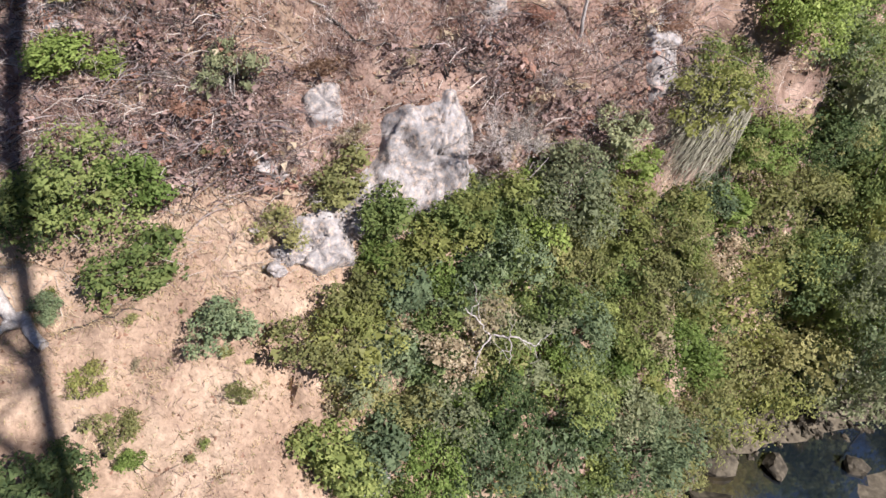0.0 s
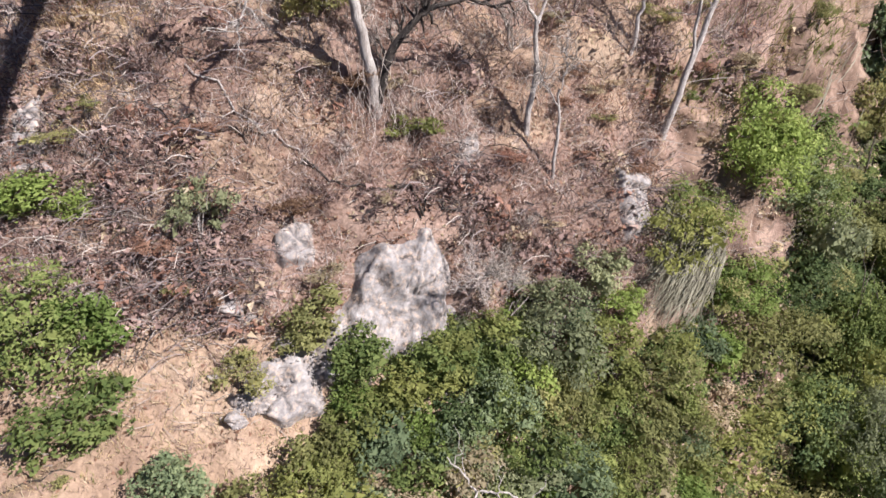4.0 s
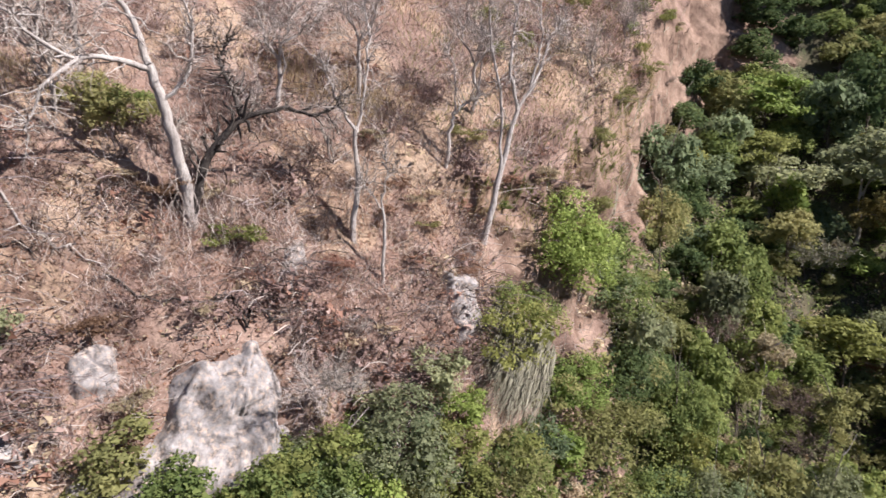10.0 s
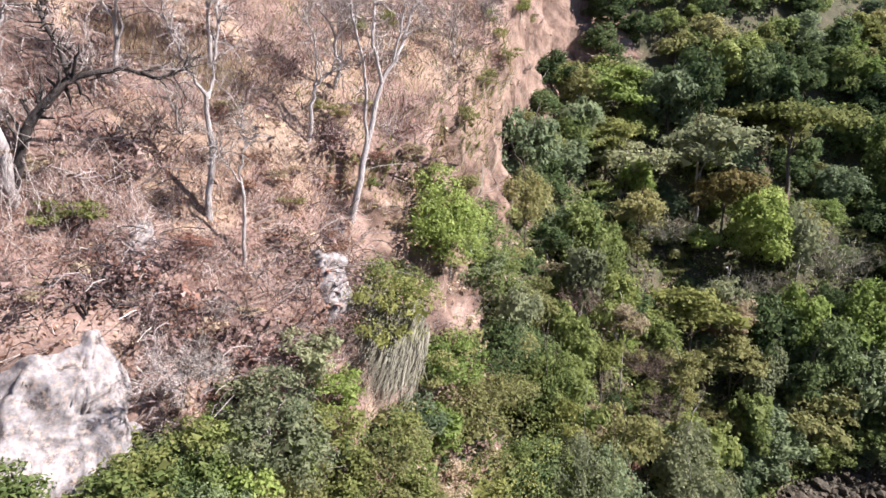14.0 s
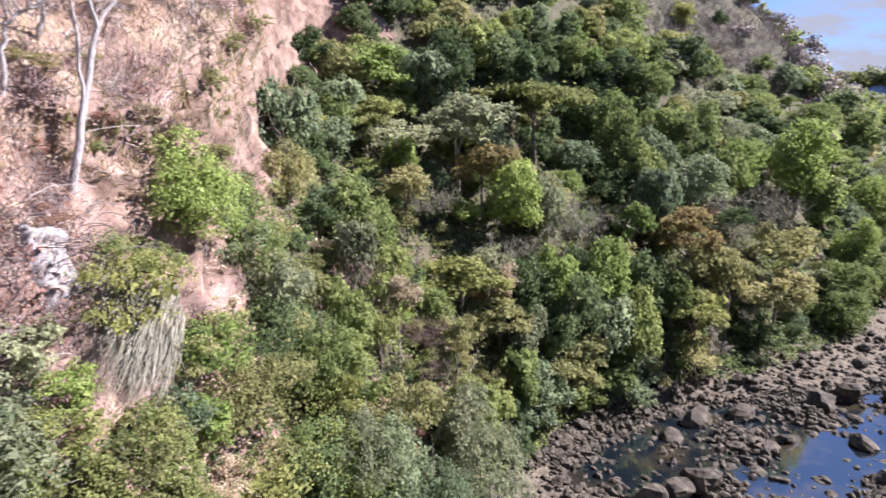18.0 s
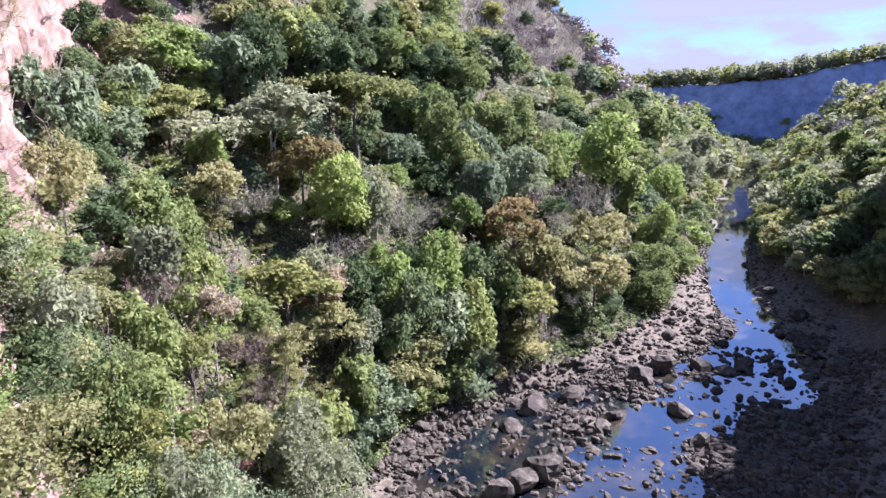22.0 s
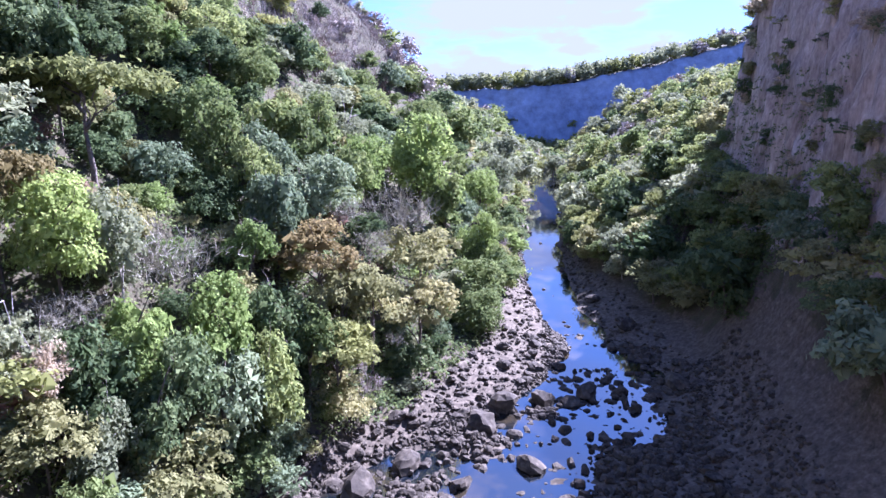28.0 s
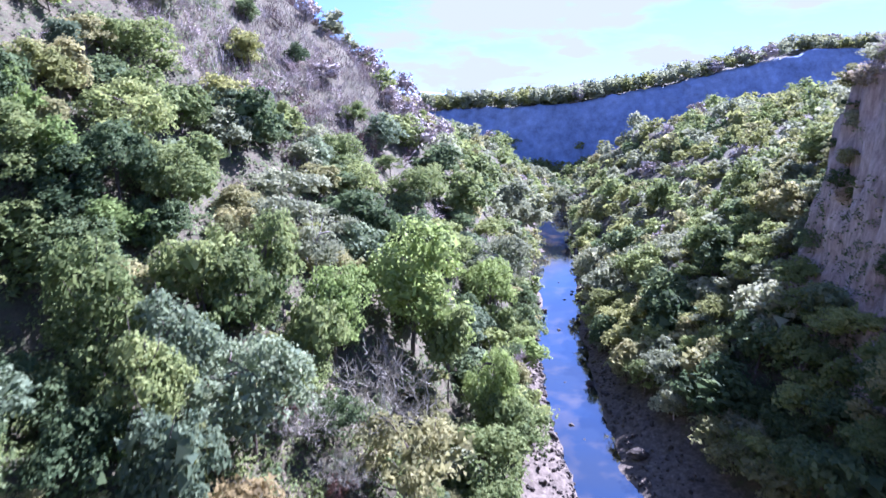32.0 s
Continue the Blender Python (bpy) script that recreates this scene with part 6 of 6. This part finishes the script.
# Brambles: heaps of brown withered leaves and arching stems that close over the dry slope; past counting.
rbm = np.random.default_rng(81)


def on_litter(c, y):
    return not (-17.5 < y < -6.0 and c > 3.85) and not (y < -9 and c > 4.75) and not (y > 9 and c > 3.1) and vnoise(np.array([[c * 9, y, 0]]), 6.0, 43, 3)[0] > -0.35


heaps = scatter(rbm, 760, (-46, 40), (2.35, 5.0), on_litter)
size = rbm.uniform(0.5, 1.5, len(heaps))
EACH = 130
pts = np.repeat(heaps, EACH, 0)
d = directions(rbm, len(pts), -0.1)
wide = size.repeat(EACH)[:, None]
pts = pts + d * wide * rbm.uniform(0.45, 1.05, (len(pts), 1)) * [1.0, 1.3, 0.95]
v, f = leaf_cloud(rbm, pts, d, 0.15 + 0.3 * (np.arange(len(pts)) % 9 == 0)[:, None], 0.7, 0.55)
me = mesh_of("bramble_leaves", v, f, leaf_brush)
me.materials.append(leaf_rust)
me.materials.append(leaf_dry)
me.polygons.foreach_set("material_index", np.repeat(rbm.choice(3, len(heaps), p=[0.72, 0.18, 0.1]), EACH).astype(np.int32))
tagged(new("bramble_leaves", me), "heaps of withered brown leaves over the dry slope", "brush", kind="stuff")
arcs = np.repeat(np.concatenate([heaps, scatter(rbm, 260, (-46, 40), (2.35, 4.8), on_litter)]), 7, 0)
n = len(arcs)
foot = arcs + rbm.normal(0, 0.6, (n, 3)) * [1, 1, 0]
foot[:, 2] = [ground(a, b) for a, b in foot[:, :2]]
lean = rbm.normal(0, 1, (n, 3)) * [0.7, 1.0, 0] + [0.35, 0, 0]
reach = rbm.uniform(0.6, 1.9, n)
u = np.linspace(0, 1, 5)
line = foot[:, None] + lean[:, None] * (reach[:, None] * u[None])[..., None]
line[..., 2] += (rbm.uniform(0.5, 1.5, n)[:, None] * reach[:, None]) * (u * (1.7 - 1.25 * u))[None]
line += rbm.normal(0, 0.06, line.shape)
w = (np.cross(lean, [0, 0, 1.0]) / (np.linalg.norm(lean, axis=1)[:, None] + 1e-6) * rbm.uniform(0.012, 0.032, n)[:, None])[:, None] * np.linspace(1, 0.5, 5)[None, :, None]
drop = np.array([0, 0, 0.02])
v = np.stack([line - w - drop, line + w - drop, line + drop], 2).reshape(-1, 3)
k = (np.arange(n)[:, None] * 15 + np.arange(4)[None] * 3).reshape(-1, 1)
f = np.concatenate([k + [0, 1, 4, 3], k + [1, 2, 5, 4], k + [2, 0, 3, 5]])
me = mesh_of("bramble_stems", v, f, stem_mauve)
me.materials.append(bark_dark)
me.materials.append(twig_grey)
me.polygons.foreach_set("material_index", np.tile(np.repeat(rbm.choice(3, n, p=[0.5, 0.36, 0.14]), 4), 3).astype(np.int32))
tagged(new("bramble_stems", me), "arching mauve and dark leafless bramble stems on the slope", "brush", kind="stuff")
# Pale vines that hang about the big bare tree and its dark limb.
rv = np.random.default_rng(83)
vines = []
for k in range(46):
    b = -10.3 + (rv.normal(0, 0.7) if k < 28 else rv.uniform(1.0, 6.5))
    a = rv.uniform(-32.3, -31.2)
    g = ground(a, b)
    long = rv.uniform(1.2, 4.6) * (1.0 if k < 28 else 0.7)
    bottom = g + rv.uniform(-0.1, 1.2)
    vines.append(tube(wander(rv, (a - 0.3, b + rv.normal(0, 0.4), bottom + long), (a + rv.uniform(0.3, 1.3), b + rv.normal(0, 0.5), bottom), 7, 0.06), np.linspace(0.018, 0.009, 7), 3))
tagged(new("hanging_vines", mesh_of("hanging_vines", *joined(vines), twig_grey, True)), "pale grey vines hanging below the bare tree", "vines", kind="stuff")
# Grass over the brow of the pink cliff.
spots = scatter(rv, 9000, (8, 44), (2.6, 3.35))
way = rv.normal(0, 0.4, (len(spots), 3)) + [0.35, 0, 0.9]
way /= np.linalg.norm(way, axis=1)[:, None]
v, f = ribbons(rv, spots, way, rv.uniform(0.35, 1.0, len(spots)), 0.028)
me = mesh_of("brow_grass", v, f, straw)
me.materials.append(leaf_olive)
me.materials.append(leaf_yellow)
me.polygons.foreach_set("material_index", np.tile((2 * (vnoise(spots, 4.0, 47, 2) > 0.15) + (rv.random(len(spots)) < 0.3)).clip(0, 2).astype(np.int32), 3))
tagged(new("brow_grass", me), "straw and yellowish grass over the brow of the cliff", "grass", kind="stuff")
# Stubble and clods on the bare bench.
spots = scatter(rv, 9000, (-44, -9), (4.75, 7.4), lambda c, y: vnoise(np.array([[c * 6, y, 0]]), 3.0, 53, 3)[0] > -0.2)
way = rv.normal(0, 0.8, (len(spots), 3)) + [0.25, 0, 0.7]
way /= np.linalg.norm(way, axis=1)[:, None]
v, f = ribbons(rv, spots, way, rv.uniform(0.2, 0.75, len(spots)), 0.018)
me = mesh_of("stubble", v, f, leaf_dry)
me.materials.append(leaf_brush)
me.polygons.foreach_set("material_index", np.tile((rv.random(len(spots)) < 0.5).astype(np.int32), 3))
tagged(new("stubble", me), "short dry stalks and stubble on the bare bench", "grass", kind="stuff")
spots = np.concatenate([scatter(rl, 5000, (-44, -8), (4.7, 7.4)), scatter(rl, 5000, (-30, 40), (2.0, 3.2)), scatter(rl, 500, (8, 40), (2.8, 3.05))])
way = rl.normal(0, 0.35, (len(spots), 3)) + [0.25, 0, 1]
way /= np.linalg.norm(way, axis=1)[:, None]
v, f = ribbons(rl, spots, way, rl.uniform(0.25, 0.8, len(spots)), 0.02)
tagged(new("dry_grass", mesh_of("dry_grass", v, f, leaf_dry)), "straw-coloured dry grass on the slope and bench", "grass", kind="stuff")
for name, cx, cy, rx, ry in (("straw_grass", -34.8, -25.5, 2.2, 3.0), ("straw_grass", -38.9, -20.5, 1.8, 3.2), ("straw_grass", -42.2, -0.5, 2.2, 3.5), ("straw_grass", -40.5, 3.5, 1.6, 2.6)):
    spots = rl.normal(0, 0.55, (2600, 2)) * [rx, ry] + [cx, cy]
    spots = np.array([(a, b, ground(a, b)) for a, b in spots])
    way = rl.normal(0, 0.4, (len(spots), 3)) + [0.3, 0, 1]
    way /= np.linalg.norm(way, axis=1)[:, None]
    v, f = ribbons(rl, spots, way, rl.uniform(0.3, 0.9, len(spots)), 0.016)
    tagged(new(name, mesh_of(name, v, f, straw)), "patch of golden dry grass among the brush", "grass", kind="stuff")
spots = scatter(rl, 1500, (-44, -9), (4.9, 7.4))
spots = np.repeat(spots, 8, 0) + rl.normal(0, 0.12, (len(spots) * 8, 3)) * [1, 1, 0]
way = rl.normal(0, 0.5, (len(spots), 3)) + [0.2, 0, 1]
way /= np.linalg.norm(way, axis=1)[:, None]
v, f = ribbons(rl, spots - [0, 0, 0.05], way, rl.uniform(0.2, 0.6, len(spots)), 0.014)
me = mesh_of("grass_tufts", v, f, straw)
me.materials.append(leaf_olive)
me.polygons.foreach_set("material_index", np.tile(np.repeat((rl.random(1500) < 0.35).astype(np.int32), 8), 3))
tagged(new("grass_tufts", me), "tufts of straw and green grass on the bare bench", "grass", kind="stuff")
# Roots and straw that hang down the pink cliff.
spots = np.concatenate([scatter(rl, 1700, (8.5, 14.0), (3.95, 4.3)), scatter(rl, 100, (20, 62), (3.1, 3.9))])
way = rl.normal(0, 0.09, (len(spots), 3)) + [0.4, -0.8, -0.8]
way /= np.linalg.norm(way, axis=1)[:, None]
v, f = ribbons(rl, spots + [0.9, 0, 0.3], way, rl.uniform(1.2, 6.0, len(spots)), 0.035)
tagged(new("hanging_roots", mesh_of("hanging_roots", v, f, twig_tan)), "straw and thin roots hanging down the pink cliff", "roots", kind="stuff")

# ---------------------------------------------------------------- the steel arch bridge
steel = earthy("painted_steel", [(0.3, (0.42, 0.4, 0.39)), (0.5, (0.52, 0.5, 0.49)), (0.7, (0.6, 0.58, 0.57))], 0.6, 6.0, (0.3, 0.2, 0.15), rough=0.5, bump=0.05)
rust_steel = earthy("rusty_steel", [(0.3, (0.1, 0.06, 0.05)), (0.5, (0.17, 0.1, 0.08)), (0.7, (0.24, 0.15, 0.12))], 0.8, 7.0, (0.1, 0.08, 0.07), rough=0.7, bump=0.1)
# A darker steel colour puts shade into the nearer rib.
shaded_steel = earthy("shade_dark_steel", [(0.3, (0.09, 0.075, 0.07)), (0.5, (0.15, 0.125, 0.115)), (0.7, (0.22, 0.19, 0.18))], 0.6, 6.0, (0.2, 0.12, 0.09), rough=0.6, bump=0.05)
concrete = earthy("bridge_concrete", [(0.3, (0.3, 0.29, 0.28)), (0.5, (0.4, 0.39, 0.37)), (0.7, (0.48, 0.47, 0.45))], 0.5, 5.0, (0.25, 0.23, 0.2))


def beam(a, b, w, h):
    """A bar of w by h metres from a to b, with chamfered long edges."""
    a, b = np.asarray(a, float), np.asarray(b, float)
    d = (b - a) / np.linalg.norm(b - a)
    s = np.cross(d, [0, 0, 1.0])
    s = s / np.linalg.norm(s) if np.linalg.norm(s) > 1e-3 else np.array([1.0, 0, 0])
    u = np.cross(s, d)
    k = 0.12
    ring = [(-1, -1 + k), (-1 + k, -1), (1 - k, -1), (1, -1 + k), (1, 1 - k), (1 - k, 1), (-1 + k, 1), (-1, 1 - k)]
    v = np.array([p + s * x * w / 2 + u * y * h / 2 for p in (a, b) for x, y in ring])
    f = [(i, (i + 1) % 8, 8 + (i + 1) % 8, 8 + i) for i in range(8)] + [(0, 7, 6, 1), (6, 5, 2, 1), (5, 4, 3, 2), (8, 9, 14, 15), (9, 10, 13, 14), (10, 11, 12, 13)]
    return v, np.array(f)


U2, V2 = np.array([0.883, 0.469, 0]), np.array([-0.469, 0.883, 0])
FOOT = np.array([-41.9, -25.3, 52.8])


def arch_point(s, side):
    return FOOT + U2 * s + V2 * side + [0, 0, 0.64 * s - 0.64 * s * s / 150]


bridge = new("arch_bridge")
bridge.location = FOOT
steps = np.linspace(0, 150, 31)
for side in (0.0, -7.0):
    rib = [beam(arch_point(a, side) - FOOT, arch_point(b, side) - FOOT, 0.6, 1.0) for a, b in zip(steps[:-1], steps[1:])]
    rib_ob = part("arch_rib", mesh_of("arch_rib", *joined(rib), shaded_steel if side == 0 else steel), bridge, "steel arch rib coloured dark for its shaded side" if side == 0 else "pale painted steel arch rib")
    part("footing", mesh_of("footing", *beam(arch_point(-4, side) - FOOT, arch_point(0.3, side) - FOOT, 2.2, 2.6), concrete), bridge, "concrete arch footing")
    for s in np.arange(10, 150, 10):
        p = arch_point(s, side) - FOOT
        part("column", mesh_of("column", *beam(p, [p[0], p[1], 88.0 - FOOT[2]], 0.45, 0.45), steel), rib_ob, "slender steel column")
for a, b in zip(steps[:-1], steps[1:]):
    for p, q in ((arch_point(a, 0), arch_point(b, -7)), (arch_point(a, -7), arch_point(b, 0)), (arch_point(a, 0), arch_point(a, -7))):
        ob = part("brace", mesh_of("brace", *beam(p - FOOT, q - FOOT, 0.2, 0.2), rust_steel), bridge)
p, q = FOOT - U2 * 50 + V2 * -3.5, FOOT + U2 * 200 + V2 * -3.5
p[2] = q[2] = 88.6
part("deck", mesh_of("deck", *beam(p - FOOT, q - FOOT, 9.0, 1.1), concrete), bridge, "concrete bridge deck")
tagged(bridge, "steel arch bridge with crossed bracing springing from the dry slope", "bridge")

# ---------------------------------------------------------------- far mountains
# Blue emission stands in for the haze over the ridge.
m, n, l, b = material("glowing_haze_blue")
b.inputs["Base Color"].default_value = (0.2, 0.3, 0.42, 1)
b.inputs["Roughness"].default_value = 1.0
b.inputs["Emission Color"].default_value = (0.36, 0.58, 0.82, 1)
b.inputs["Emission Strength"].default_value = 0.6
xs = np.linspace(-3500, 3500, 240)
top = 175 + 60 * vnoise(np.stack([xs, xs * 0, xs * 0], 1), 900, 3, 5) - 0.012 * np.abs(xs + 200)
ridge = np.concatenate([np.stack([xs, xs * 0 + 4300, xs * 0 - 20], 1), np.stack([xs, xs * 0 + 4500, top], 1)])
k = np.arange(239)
tagged(new("backdrop", mesh_of("backdrop", ridge, np.stack([k, k + 1, k + 241, k + 240], 1), m, True)), "distant mountain ridge with haze as a pale blue glow", "mountains", kind="structure")

rr = np.random.default_rng(61)
rk = np.random.default_rng(67)
for k in range(40):
    x, y, z = across(rk.uniform(15.85, 16.4), rk.uniform(84, 190))
    R = rk.uniform(2.6, 4.4)
    plant("airy" if k % 3 else "dense", choose(rk, [("olive", 3), ("dry", 2), ("pale", 2)]), x, y, R, R * rk.uniform(1.3, 1.8), "on the cliff edge")
for k in range(26):
    x, y, z = across(rk.uniform(15.9, 16.35), rk.uniform(96, 166))
    R = rk.uniform(3.0, 5.0)
    plant("bare", "grey", x, y, R, R * rk.uniform(1.2, 1.7), "on the cliff edge")
for k in range(90):
    x, y, z = across(rk.uniform(14.8, 16.2), rk.uniform(80, 168))
    R = rk.uniform(1.4, 3.2)
    plant("near" if k % 2 else "nearairy", choose(rk, [("dark", 3), ("olive", 2), ("dry", 2)]), x, y, R, R * 1.3, "clinging to the shaded cliff")

# Small leafy saplings along the cliff top.
for k in range(16):
    x, y, z = across(rr.uniform(2.7, 3.15), rr.uniform(14, 52))
    R = rr.uniform(0.9, 1.6)
    plant("nearairy", choose(rr, [("bright", 4), ("yellow", 3), ("olive", 1)]), x, y, R, R * 2.1, "along the cliff top")
# Slender bare trees over the upper slope.
for k in range(34):
    x, y, z = across(rr.uniform(2.45, 3.0), rr.uniform(-34, 66))
    R = rr.uniform(2.6, 4.2)
    plant("bare", "grey", x, y, R, R * rr.uniform(1.8, 2.6), "on the upper dry slope")
# Scrub that clings to the pink cliff.
for k in range(44):
    x, y, z = across(rr.uniform(3.0, 4.1), rr.uniform(10, 74))
    R = rr.uniform(0.8, 1.9)
    kind = choose(rr, [("scrub", 5), ("nearairy", 3), ("near", 2)])
    plant(kind, choose(rr, [("brown", 2), ("grey", 2)]) if kind == "scrub" else choose(rr, [("olive", 3), ("dry", 2), ("mid", 1)]), x, y, R, R * 1.1, "clinging to the pink cliff")
# Rusty half-dry bushes over the litter.
made = 0
for _ in range(2000):
    y, c = rr.uniform(-40, 22), rr.uniform(2.7, 4.9)
    x, _, z = across(c, y)
    R = rr.uniform(0.8, 1.7)
    if (-13.6 < y < -6.2 and c > 3.8) or (y < -9 and c > 4.7) or not free(x, y, 0.5 * R):
        continue
    plant("nearairy", choose(rr, [("rust", 4), ("dry", 3), ("olive", 1)]), x, y, R, R * rr.uniform(0.8, 1.3), "among the dry brush")
    made += 1
    if made >= 40:
        break
# Low green shrubs that dot the bench and the lower dry slope.
for k in range(40):
    x, y, z = across(rr.uniform(4.8, 7.3), rr.uniform(-40, -12))
    R = rr.uniform(0.3, 0.75)
    plant("nearairy", choose(rr, [("olive", 4), ("yellow", 2), ("mid", 2), ("dry", 3)]), x, y, R, R * rr.uniform(1.2, 1.8), "on the bare bench")
